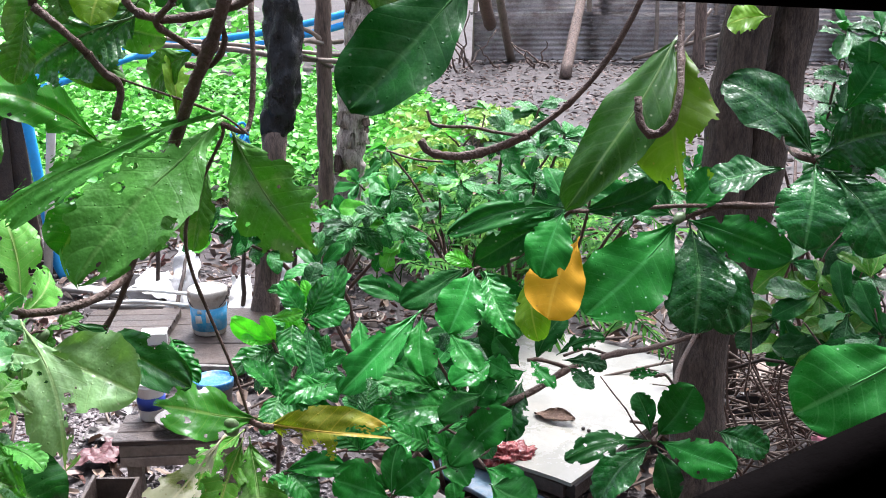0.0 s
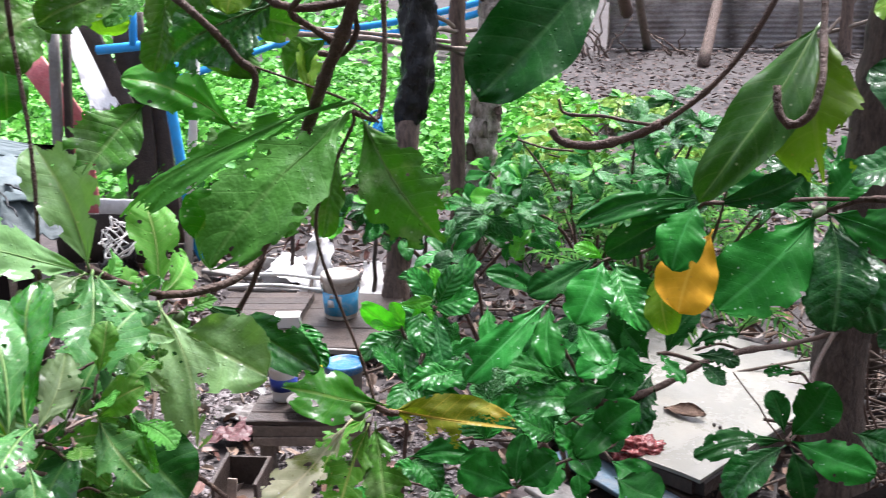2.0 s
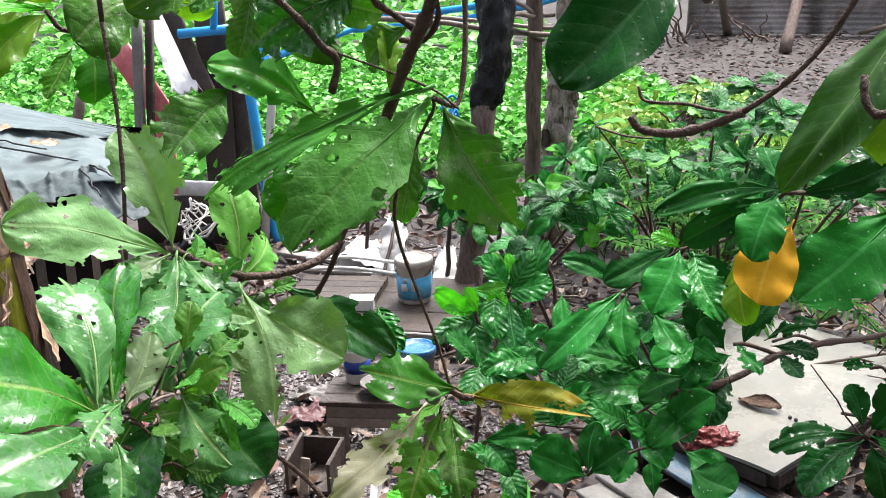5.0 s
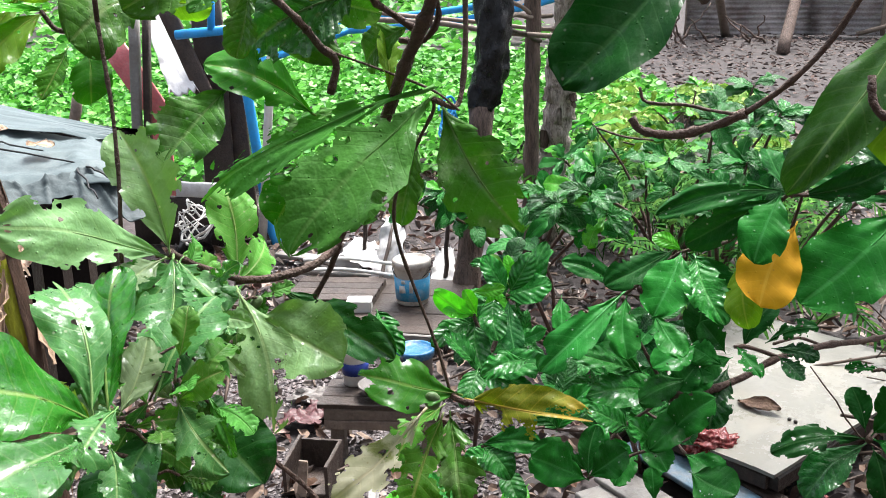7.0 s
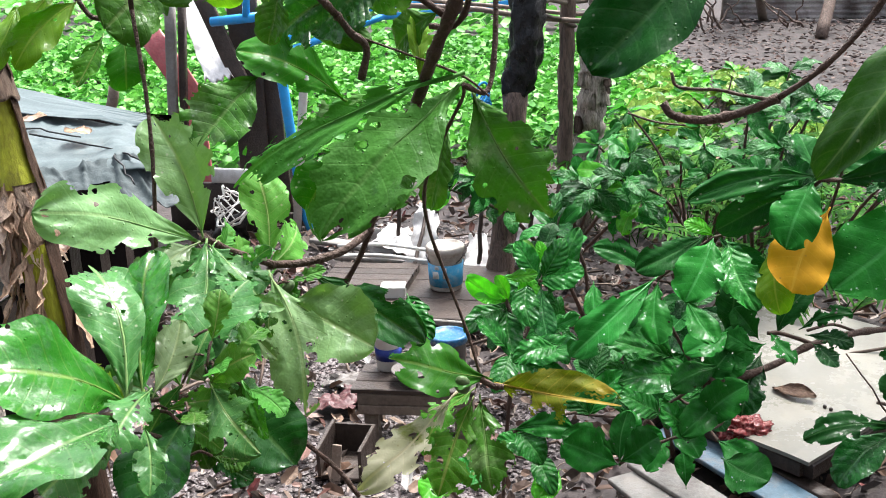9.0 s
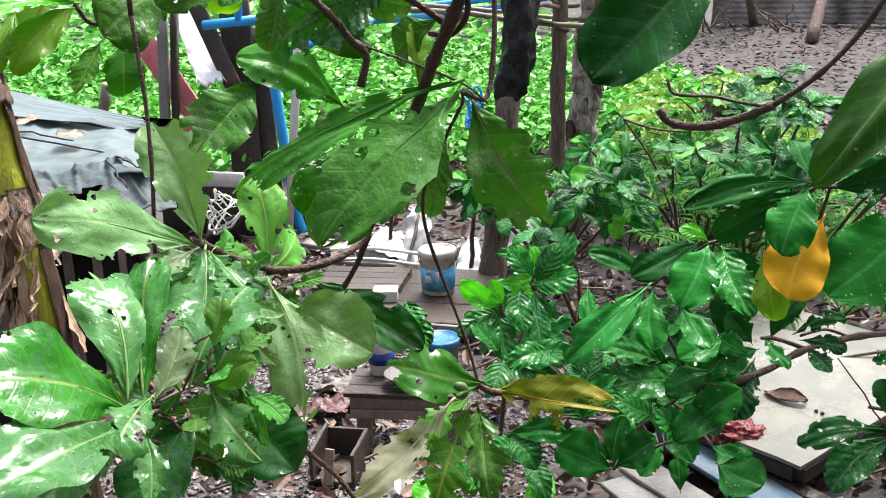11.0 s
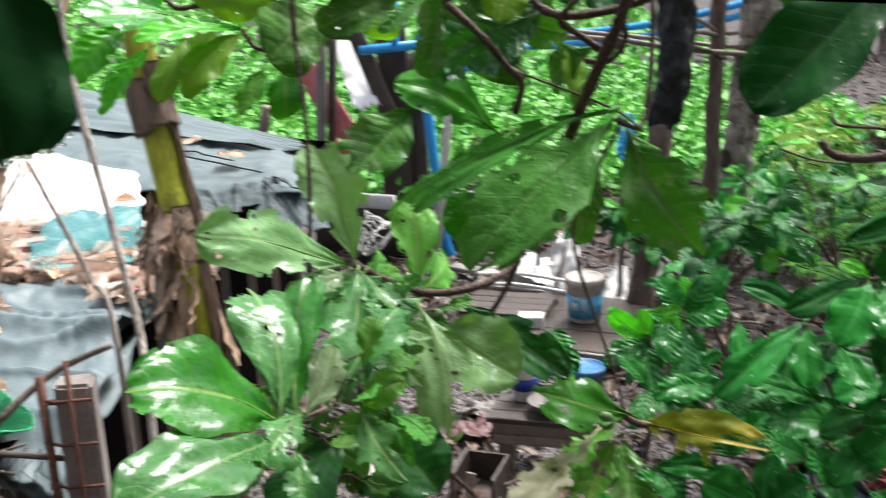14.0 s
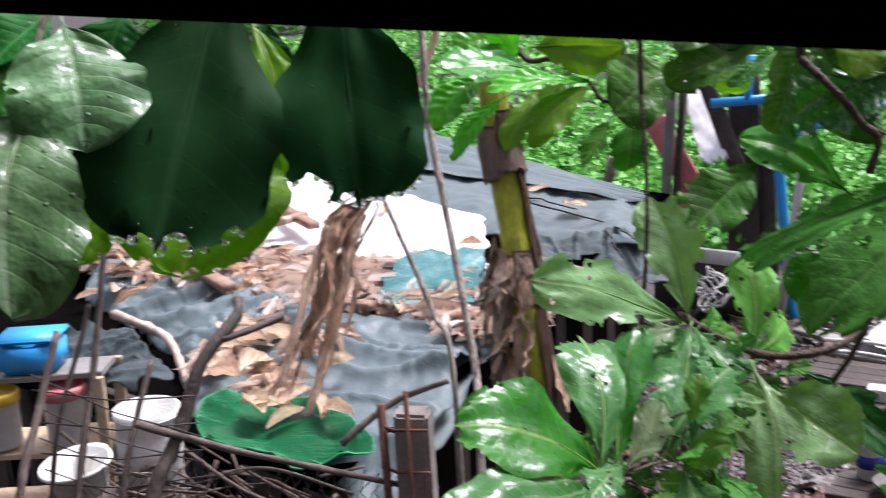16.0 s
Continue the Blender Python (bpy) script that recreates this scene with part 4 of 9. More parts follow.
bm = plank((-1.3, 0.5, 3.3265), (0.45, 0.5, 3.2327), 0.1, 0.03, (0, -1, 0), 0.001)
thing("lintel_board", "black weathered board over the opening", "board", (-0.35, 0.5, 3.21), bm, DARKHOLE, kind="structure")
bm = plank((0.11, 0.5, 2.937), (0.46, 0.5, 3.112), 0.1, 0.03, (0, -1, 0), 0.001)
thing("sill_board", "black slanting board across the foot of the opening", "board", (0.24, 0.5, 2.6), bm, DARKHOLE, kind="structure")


# ---------------------------------------------------------------- ground
def ground_height(x, y):
    return 0.05 * noise.noise((x * 0.7, y * 0.7, 0)) + 0.02 * noise.noise((x * 3, y * 3, 4))


bm = bmesh.new()
N_G = 150
xs = [math.copysign(abs(s) ** 2.2, s) * 600 + s * 12 - 1.5 for s in np.linspace(-1, 1, N_G + 1)]
ys = [math.copysign(abs(s) ** 2.2, s) * 600 + s * 14 + 9 for s in np.linspace(-1, 1, N_G + 1)]
gv = [[bm.verts.new((x, y, ground_height(x, y) - 0.03)) for y in ys] for x in xs]
for i in range(N_G):
    for j in range(N_G):
        bm.faces.new((gv[i][j], gv[i + 1][j], gv[i + 1][j + 1], gv[i][j + 1]))
tagged(thing("ground", "wet grey-brown trodden earth of the yard", "ground", (0, 0, 0), bm, MUD), kind="structure")


def scatter(name, label, category, count, area, size, material, lift=0.0, shape="leaf", tilt=0.35, keep=None, aspect=0.55, soft=False):
    """Many small curled pieces on the ground in one mesh."""
    bm = bmesh.new()
    done = 0
    while done < count:
        x, y = rnd.uniform(area[0], area[1]), rnd.uniform(area[2], area[3])
        if keep and not keep(x, y):
            done += 0.02
            continue
        done += 1
        s = rnd.uniform(*size)
        z = (ground_height(x, y) if not callable(lift) else lift(x, y)) + (0 if callable(lift) else lift) + 0.01 + rnd.random() * 0.02
        m = Matrix.Translation((x, y, z)) @ Euler((rnd.gauss(0, tilt), rnd.gauss(0, tilt), rnd.uniform(0, 6.28))).to_matrix().to_4x4()
        c = rnd.uniform(0.05, 0.3) * (0.6 if soft else 1)
        w = aspect * rnd.uniform(0.7, 1.2)
        pts = [(-0.5, 0, 0), (-0.32, w * 0.42, c * 0.6), (0.22, w * 0.46, c), (0.5, 0.02, c * 0.4), (0.22, -w * 0.46, c), (-0.32, -w * 0.42, c * 0.6)]
        mids = [(-0.2, 0, 0), (0.2, 0, 0)]
        vs = [bm.verts.new(m @ (Vector(p) * s)) for p in pts]
        ms = [bm.verts.new(m @ (Vector(p) * s)) for p in mids]
        for f in ((vs[0], ms[0], vs[1]), (vs[1], ms[0], ms[1], vs[2]), (vs[2], ms[1], vs[3]), (vs[3], ms[1], vs[4]), (vs[4], ms[1], ms[0], vs[5]), (vs[5], ms[0], vs[0])):
            bm.faces.new(f)
    return tagged(thing(name, label, category, (area[0], area[2], 0), bm, material, smooth=soft), kind="stuff")


def in_cover(x, y):
    edge = 12.0 + 1.2 * noise.noise((x * 0.5, 3, 0)) + (0 if x < -2.5 else (x + 2.5) * 1.3)
    right = 0.3 + 0.8 * noise.noise((5, y * 0.4, 0)) - (0.35 * (y - 18) if y > 18 else 0)
    return y > edge and x < right


def cover_height(x, y):
    return 0.16 + 0.14 * noise.noise((x * 0.9, y * 0.9, 2)) + rnd.choice((-0.12, -0.04, 0.06, 0.1)) + rnd.uniform(-0.03, 0.04)


scatter("ground_cover", "dense bright green creeping leaves over the plot", "plants", 30000, (-14, 1.2, 11, 21), (0.07, 0.15), COVER, cover_height, tilt=0.5, keep=in_cover, aspect=0.95, soft=True)
scatter("ground_cover", "dense bright green creeping leaves over the far plot", "plants", 24000, (-48, 0.5, 20, 60), (0.14, 0.32), COVER, cover_height, tilt=0.45, keep=in_cover, aspect=0.95, soft=True)
hedge = bmesh.new()
for k in range(9000):
    x = rnd.uniform(-75, 2)
    y = 60 + 6 * noise.noise((x * 0.1, 0, 0)) + rnd.uniform(-2, 2)
    z = rnd.uniform(0, 1) ** 1.3 * (4.5 + 2 * noise.noise((x * 0.25, 5, 0)))
    s = rnd.uniform(0.35, 0.8)
    m = Matrix.Translation((x, y, z)) @ Euler((rnd.gauss(0.5, 0.5), rnd.gauss(0, 0.5), rnd.uniform(0, 6.28))).to_matrix().to_4x4()
    hedge.faces.new([hedge.verts.new(m @ (Vector(p) * s)) for p in ((-0.5, 0, 0), (-0.1, 0.3, 0.1), (0.5, 0, 0), (-0.1, -0.3, 0.1))])
tagged(thing("far_hedge", "green trees and bushes beyond the plot", "trees", (-36, 60, 0), hedge, COVER, smooth=False), kind="stuff")
scatter("leaf_litter", "brown fallen leaves on wet earth", "leaves", 7500, (-4.5, 4.5, 3.5, 13), (0.03, 0.14), LITTER, tilt=0.5)
scatter("leaf_litter", "brown fallen leaves along the far fence", "leaves", 6500, (-1, 9, 11, 25), (0.05, 0.13), FARLITTER, tilt=0.2, keep=lambda x, y: not in_cover(x, y))
scatter("rubbish_scraps", "scraps of pale plastic and paper on the mud", "rubbish", 600, (-4.2, 3.5, 4.2, 11.5), (0.03, 0.15), SCRAP, tilt=0.5)

scatter("low_weeds", "yellow-green weeds creeping out on the far mud", "weeds", 3400, (-0.6, 2.6, 12.3, 19.5), (0.08, 0.2), island_material("yellow_weed", [(0.2, 0.4, 0.05), (0.34, 0.5, 0.1), (0.12, 0.36, 0.05), (0.44, 0.54, 0.16), (0.24, 0.45, 0.07)], 0.45, 0.25), lambda x, y: 0.05 + 0.25 * rnd.random(), tilt=0.6, keep=lambda x, y: noise.noise((x * 0.9, y * 0.45, 8)) > -0.05 and y < 17.2 + 2.2 * noise.noise((x * 0.9, 0, 2)) and x < 1.6 + 1.2 * noise.noise((0, y * 0.6, 4)), aspect=0.7, soft=True)

sticks = bmesh.new()
for k in range(420):
    x, y = rnd.uniform(-4.2, 3.6), rnd.uniform(4.2, 10.5)
    a = Vector((x, y, ground_height(x, y) + 0.01))
    g, ln = rnd.uniform(0, 6.28), rnd.uniform(0.12, 0.6)
    b = a + Vector((math.cos(g) * ln, math.sin(g) * ln, rnd.uniform(0, 0.08)))
    tube(sticks, [a, a.lerp(b, 0.5) + Vector((rnd.uniform(-0.03, 0.03), rnd.uniform(-0.03, 0.03), 0.02)), b], rnd.uniform(0.003, 0.012), 5)
unit = bmesh.new()
bmesh.ops.create_icosphere(unit, subdivisions=1, radius=1)
UV3 = [v.co.copy() for v in unit.verts]
UF3 = [[v.index for v in f.verts] for f in unit.faces]
unit.free()
gv, gf = [], []
for k in range(26000):
    x, y = (rnd.uniform(-3.2, -0.6), 4.7 + 2.6 * rnd.random()) if k % 3 else (rnd.uniform(-4.2, -0.4), 4.8 + 5.6 * rnd.random())
    if noise.noise((x * 1.1, y * 1.1, 3)) < rnd.uniform(-0.5, 0.3):
        continue
    r0 = rnd.uniform(0.005, 0.02)
    sc = Vector((rnd.uniform(0.7, 1.4), rnd.uniform(0.7, 1.4), rnd.uniform(0.3, 0.8)))
    n0 = len(gv)
    z0 = ground_height(x, y) - 0.025
    gv += [(x + p.x * r0 * sc.x * rnd.uniform(0.8, 1.2), y + p.y * r0 * sc.y * rnd.uniform(0.8, 1.2), z0 + p.z * r0 * sc.z) for p in UV3]
    gf += [[n0 + i for i in f] for f in UF3]
me = bpy.data.meshes.new("gravel")
me.from_pydata(gv, [], gf)
me.materials.append(PALESCRAP)
tagged(link(new("gravel", me)), "grey-pink gravel and crumbs trodden into the mud", "gravel", kind="stuff")
# Pale bits are rubbish, and also stand in for the mud's wet sheen.
scatter("rubbish_scraps", "pale bits of plastic trodden into the mud", "rubbish", 1800, (-4.4, -0.4, 5.0, 10.4), (0.015, 0.06), PALESCRAP, tilt=0.4)
STICKS = island_material("wet_sticks", [(0.05, 0.035, 0.028), (0.14, 0.1, 0.08), (0.09, 0.06, 0.045), (0.22, 0.17, 0.14)], 0.6)
thing("fallen_sticks", "wet sticks and rootlets strewn on the mud", "sticks", (0, 7, 0), sticks, STICKS, kind="stuff")

# ---------------------------------------------------------------- corrugated fence at the end of the yard
def corrugated(a, b, z0, z1, pitch=0.076, depth=0.018):
    """A zinc panel with level corrugations from a to b."""
    a, b = Vector((*a, 0)), Vector((*b, 0))
    d = (b - a).normalized()
    n = Vector((d.y, -d.x, 0))
    bm = bmesh.new()
    steps = int((z1 - z0) / pitch * 6)
    cols = 6
    rows = []
    for i in range(steps + 1):
        z = z0 + (z1 - z0) * i / steps
        off = depth * math.sin(2 * math.pi * (z - z0) / pitch)
        rows.append([bm.verts.new(a.lerp(b, j / cols) + n * (off + 0.02 * noise.noise((j * 0.8, z, a.x))) + Vector((0, 0, z + 0.02 * noise.noise((j * 0.7, a.x, 0))))) for j in range(cols + 1)])
    for i in range(steps):
        for j in range(cols):
            bm.faces.new((rows[i][j], rows[i][j + 1], rows[i + 1][j + 1], rows[i + 1][j]))
    bmesh.ops.solidify(bm, geom=bm.faces[:], thickness=0.003)
    return bm


fence = thing("corrugated_fence", "grey corrugated zinc fence along the yard's end", "fence", (5, 25, 0))
for i, (x0, x1, y0, y1, zz) in enumerate(((0.9, 3.5, 25.2, 25.1, 1.05), (3.45, 6.2, 25.05, 24.8, 1.0), (6.1, 8.6, 24.85, 24.6, 0.8), (8.55, 11.5, 24.6, 24.4, 1.5))):
    part("panel", corrugated((x0, y0), (x1, y1), 0.0, zz, 0.11, 0.025), ZINC, fence)
    part("panel", corrugated((x0 + 0.3, y0 + 0.5), (x1 + 0.4, y1 + 0.5), 0.55, 1.9 - 0.1 * i, 0.11, 0.025), ZINC, fence)
for x in (0.9, 3.4, 6.2, 8.8, 11.4):
    part("post", pole((x, 25.35, -0.1), (x + 0.08, 25.35, 2.2), 0.06, 0.05), WOOD, fence)
for i, (p, q, r) in enumerate((
        ((2.61, 22.42, 0.00), (3.21, 24.50, 1.73), 0.12), ((4.82, 24.60, 0.05), (4.85, 24.90, 1.59), 0.05), ((5.61, 24.00, -0.11), (5.60, 24.00, 1.76), 0.14),
        ((4.36, 24.80, 0.05), (6.11, 23.60, 0.76), 0.05), ((4.94, 24.00, 0.01), (5.82, 24.00, 1.19), 0.04), ((1.52, 27.04, 0.00), (0.92, 22.80, 1.83), 0.16), ((1.72, 24.99, 0.00), (1.26, 22.80, 1.83), 0.1))):
    thing("leaning_pole", "grey-brown pole leaning against the zinc fence", "pole", p, pole(p, q, r, r * 0.8), DEADBARK if r > 0.1 else WOOD)
for i in range(14):
    a = Vector((1.47, 24.05, 0.30)) + Vector((rnd.uniform(-1.2, 1.2), rnd.uniform(-0.8, 0.8), -0.3))
    b = a + Vector((rnd.uniform(-1, 1), rnd.uniform(-0.5, 0.5), rnd.uniform(0.4, 1.6)))
    thing("dry_stick", "bare grey stick lying against the fence", "stick", a, pole(a, b, 0.025, 0.012, bow=0.12), DEADBARK, group="sticks by the fence")
for i in range(30):
    a = Vector((rnd.uniform(2.0, 9.5), 25.7, rnd.uniform(0.9, 1.7)))
    b = a + Vector((rnd.uniform(-1.4, 1.4), rnd.uniform(-0.1, 0.3), rnd.uniform(-0.3, 0.5)))
    thing("lath", "pale split lath stacked on the fence", "lath", a, plank(a, b, 0.07, 0.02, (0, -1, 0)), GREYWOOD, group="laths on the fence")

# ---------------------------------------------------------------- posts and rails across the yard
p, q = Vector((-1.39, 8.64, -0.05)), Vector((-1.16, 9.20, 2.91))
mid = Vector((-1.28, 9.05, 1.5))
bm = tube(bmesh.new(), smooth_line([p, p.lerp(mid, 0.5) + Vector((0.02, 0, 0)), mid], 6), [0.115, 0.11, 0.105, 0.1, 0.1, 0.1, 0.1, 0.1, 0.1, 0.1, 0.1, 0.1, 0.1], 14, 0.3)
old = thing("dead_tree_trunk", "dead brown trunk, charred black and shiny higher up", "trunk", p, bm, DEADBARK)
line = smooth_line([mid, mid.lerp(q, 0.3) + Vector((0.05, 0, 0)), mid.lerp(q, 0.7), q], 22)
bm = tube(bmesh.new(), line, [0.1 + 0.035 * min(1, i / 8) + 0.01 * noise.noise((i * 0.07, 3, 0)) for i in range(len(line))], 28, 0.07)
knobbly(bm, 0.045, 12.0, 0.35)
part("charred_upper_trunk", bm, BLACKBARK, old, "charred shiny black bark")
p, q = (-0.97, 9.9, -0.05), (-0.94, 9.90, 2.92)
thing("thin_post", "thin brown post standing in the yard", "post", p, pole(p, q, 0.07, 0.065, 0.2, 14, 30), DEADBARK)
p, q = (-0.84, 10.30, 0.47), (-0.58, 10.30, 2.90)
p = (p[0] - 0.05, p[1], -0.05)
pale_trunk = thing("pale_tree_trunk", "pale flaking trunk in the yard", "trunk", p, knobbly(pole(p, q, 0.12, 0.15, 0.25, 32, 90), 0.034, 13.0, 0.3), PALEBARK)
for k in range(26):
    at = Vector(p).lerp(Vector(q), rnd.uniform(0.3, 0.98))
    g, h, w = rnd.uniform(3.3, 6.1), rnd.uniform(0.05, 0.16), rnd.uniform(0.15, 0.4)
    bm = bmesh.new()
    rows = []
    for a in range(6):
        v = a / 5
        rad = 0.155 + 0.02 * v * v
        ww = w * (0.35 + 0.65 * math.sin(math.pi * (0.15 + 0.7 * v))) * (1 + 0.5 * noise.noise((a * 0.8, k * 2.3, 0)))
        rows.append([bm.verts.new(at + Vector((rad * math.cos(g + u * ww), rad * math.sin(g + u * ww), -h * (v + 0.3 * noise.noise((u * 2, k, v)))))) for u in (-1, -0.5, 0, 0.5, 1)])
    for a in range(5):
        for b in range(4):
            bm.faces.new((rows[a][b], rows[a + 1][b], rows[a + 1][b + 1], rows[a][b + 1]))
    bmesh.ops.solidify(bm, geom=bm.faces[:], thickness=0.006)
    part("bark_flake", bm, (PALEBARK, DEADBARK, PALEBARK)[k % 3], pale_trunk)
for a, b, r, m, nm in (((-3.42, 9.75, 2.22), (-0.61, 9.60, 1.99), 0.025, WOOD, "bamboo_rail"), ((-0.94, 9.90, 2.12), (-1.34, 9.20, 2.56), 0.02, WOOD, "bamboo_rail"), ((-1.18, 9.10, 2.16), (-0.88, 9.90, 1.92), 0.02, DARKWOOD, "bamboo_rail"),
                       ((-3.4, 9.8, 2.3), (-0.71, 10.20, 1.97), 0.02, WOOD, "bamboo_rail"), ((-1.22, 9.15, 2.21), (-0.81, 10.20, 2.10), 0.022, WOOD, "bamboo_rail")):
    thing(nm, "grey bamboo rail tied between the posts", "rail", a, pole(a, b, r, r * 0.9, 0.1, 8, 8, 0.03), m, group="rails between posts")
for a, b in (((-3.18, 12.00, 1.87), (-0.28, 12.00, 2.37)), ((-3.13, 12.00, 1.75), (-0.22, 12.00, 2.28))):
    a, b = Vector(a), Vector(b)
    line = [Vector((-3.66, 9.95, a.z - 0.1))] + [a.lerp(b, i / 14) - Vector((0, 0, 0.12 * math.sin(math.pi * i / 14))) for i in range(15)]
    line += [b + Vector((0.8, -1.5, 0.7)), Vector((1.7, 4.7, 3.8))]
    thing("blue_hose", "bright blue plastic hose slung across the plot", "hose", a, tube(bmesh.new(), line, 0.038, 8), BLUE, group="blue hoses")
knot = (-1.54, 9.10, 1.45)
bm = bmesh.new()
for k in range(11):
    c = Vector(knot) + Vector((rnd.uniform(-0.04, 0.04), -0.12, rnd.uniform(-0.22, 0.06)))
    a1, a2 = frame_of((rnd.uniform(-1, 1), rnd.uniform(-1, 1), rnd.uniform(-0.6, 0.6)))
    r1 = rnd.uniform(0.05, 0.09)
    tube(bm, [c + a1 * r1 * math.cos(g) + a2 * r1 * 1.3 * math.sin(g) for g in np.linspace(rnd.uniform(0, 2), 5.6 + rnd.uniform(0, 1), 12)], 0.01, 6)
thing("blue_rope", "knot of bright blue rope on the dead trunk", "rope", knot, bm, BLUE)

# ---------------------------------------------------------------- lean-to of boards and pipes at the plot's edge
def stand(name, label, cat, a, b, w, t, m, up=(0, -1, 0), group=""):
    return thing(name, label, cat, a, plank(a, b, w, t, up), m, group=group)


p, q = (-4.81, 10.00, 0.07), (-4.64, 10.00, 2.16)
p = (p[0], p[1], 0.0)
stand("upright_post", "grey squared wooden post, dark on one face", "post", p, q, 0.085, 0.08, GREYWOOD)
stand("upright_post", "dark squared wooden post beside the grey one", "post", (p[0] + 0.075, p[1] + 0.05, 0), (q[0] + 0.1, q[1] + 0.05, q[2]), 0.06, 0.08, DARKWOOD)
stand("red_board", "faded red painted board propped on edge", "board", (-4.97, 10.20, 1.82), (-4.37, 10.16, 0.90), 0.24, 0.03, RED)
q = (-4.57, 10.20, 0.42)
stand("red_board", "faded red painted board leaning low", "board", (-4.63, 10.30, 1.05), (q[0], q[1], 0.0), 0.2, 0.03, RED)
bm = sheet(((-4.87, 10.70, 2.24), (-4.60, 10.70, 2.24), (-4.04, 9.95, 1.44), (-4.34, 9.95, 1.40)), 30, 50, 0.012, 5, 0.16, 0, 3, 0.03)
thing("foam_sheet", "torn white foam sheet leaning on boards", "sheet", (-4.38, 10.20, 1.35), bm, WHITETARP)
stand("leaning_plank", "dark brown plank leaning across the white panel", "plank", (-4.39, 10.10, 2.25), (-3.97, 10.00, 1.31), 0.16, 0.04, DARKWOOD)
p = (-4.02, 10.20, 0.60)
stand("dark_board", "black-brown board standing in the lean-to", "board", (p[0], p[1], 0), (-4.01, 10.20, 2.28), 0.3, 0.04, DARKWOOD)
p = (-3.81, 10.30, 0.41)
stand("dark_board", "black-brown board standing in the lean-to", "board", (p[0], p[1], 0), (-3.90, 10.30, 1.90), 0.24, 0.04, DARKWOOD)
fr = thing("blue_pipe_frame", "bright blue painted pipe frame leaning in the lean-to", "frame", (-3.46, 9.90, 0.44))
pts = dict(a=(-3.46, 9.90, 0.36), c=(-3.62, 9.90, 2.03), e=(-3.83, 9.90, 2.41), l=(-4.22, 9.95, 1.97), u=(-3.63, 9.90, 2.46))
part("long_pipe", tube(bmesh.new(), smooth_line([(pts["a"][0] + 0.08, 9.9, 0.0), pts["a"], pts["c"]], 5), 0.048, 10), BLUE, fr)
part("cross_pipe", tube(bmesh.new(), [pts["l"], pts["c"]], 0.045, 10), BLUE, fr)
part("upper_pipe", tube(bmesh.new(), [(-3.86, 9.90, 2.02), pts["e"]], 0.035, 10), BLUE, fr)
part("upper_pipe", tube(bmesh.new(), [pts["c"], (-3.51, 9.90, 2.41)], 0.035, 10), BLUE, fr)
p = (-3.50, 9.80, 0.47)
thing("white_pipe", "white plastic pipe standing in the lean-to", "pipe", (p[0], p[1], 0), tube(bmesh.new(), [(p[0], p[1], 0), (-3.34, 9.80, 1.30), (-3.21, 9.80, 2.36)], 0.04, 10), WHITE)
stand("grey_board", "grey boards stacked behind the pipes", "board", (-3.50, 10.10, 0.47), (-3.16, 10.10, 0.51), 0.22, 0.04, GREYWOOD)
stand("grey_board", "dark boards stacked behind the pipes", "board", (-3.58, 10.10, 0.18), (-3.07, 10.10, 0.25), 0.2, 0.04, WOOD)
stand("grey_board", "dark boards stacked behind the pipes", "board", (-3.85, 10.00, 0.06), (-2.93, 10.00, 0.12), 0.12, 0.05, DARKWOOD)
stand("white_board", "white painted board across the lean-to's foot", "board", (-4.3, 9.8, 0.55), (-3.9, 9.8, 0.545), 0.14, 0.05, SACK)
stand("dark_board", "dark plank lying at the lean-to's foot", "board", (-4.75, 9.8, 0.24), (-3.7, 9.8, 0.24), 0.48, 0.05, DARKWOOD)
a, b = (-5.50, 9.80, 0.74), (-5.18, 9.80, 1.45)
a = (a[0] - 0.12, a[1], -0.03)
thing("prop_stick", "grey stick propped over the tarpaulin", "stick", a, pole(a, b, 0.06, 0.05), WOOD)
a, b = (-9.15, 15.16, 0.12), (-7.83, 14.80, 0.12)
thing("fallen_log", "dark log lying in the green plot", "log", a, pole(a, b, 0.06, 0.06), DARKWOOD)
# wire basket and netting by the lean-to
bk = thing("wire_basket", "white plastic-coated wire basket thrown on its side", "basket", (-3.83, 9.20, 0.34))
c0 = Vector((-3.83, 9.20, 0.37))
axis = Vector((-0.55, -0.35, 0.75)).normalized()
s1, s2 = frame_of(axis)


def on_basket(g, h):
    r = 0.19 + 0.09 * noise.noise((math.cos(g) * 1.6, math.sin(g) * 1.6, h * 2.5))
    return c0 + (s1 * math.cos(g) + s2 * math.sin(g) * 0.8) * r * math.cos(h) + axis * r * 1.15 * math.sin(h)


for k, h in enumerate((0.0, 0.15, 0.4, 0.7, 1.05)):
    off = Vector((rnd.uniform(-0.04, 0.04), rnd.uniform(-0.03, 0.03), rnd.uniform(-0.03, 0.03)))
    part("hoop", tube(bmesh.new(), [on_basket(g, h) + off * math.sin(g + k) for g in np.linspace(0.3 * k, 5.4 + 0.3 * k, 25)], 0.012 if k < 2 else 0.006, 5), WHITE, bk)
for k in range(13):
    part("spoke", tube(bmesh.new(), [on_basket(k * 0.483 + 0.25 * noise.noise((k * 3.3, h, 0)), h) for h in np.linspace(rnd.uniform(0, 0.3), rnd.uniform(0.9, 1.4), 7)], 0.006, 5), WHITE, bk)
bm = sheet(((-4.12, 9.23, 0.05), (-3.80, 9.27, 0.05), (-3.73, 9.30, 0.36), (-4.07, 9.30, 0.30)), 14, 14, 0.12, 6, 0.1, 0, 5)
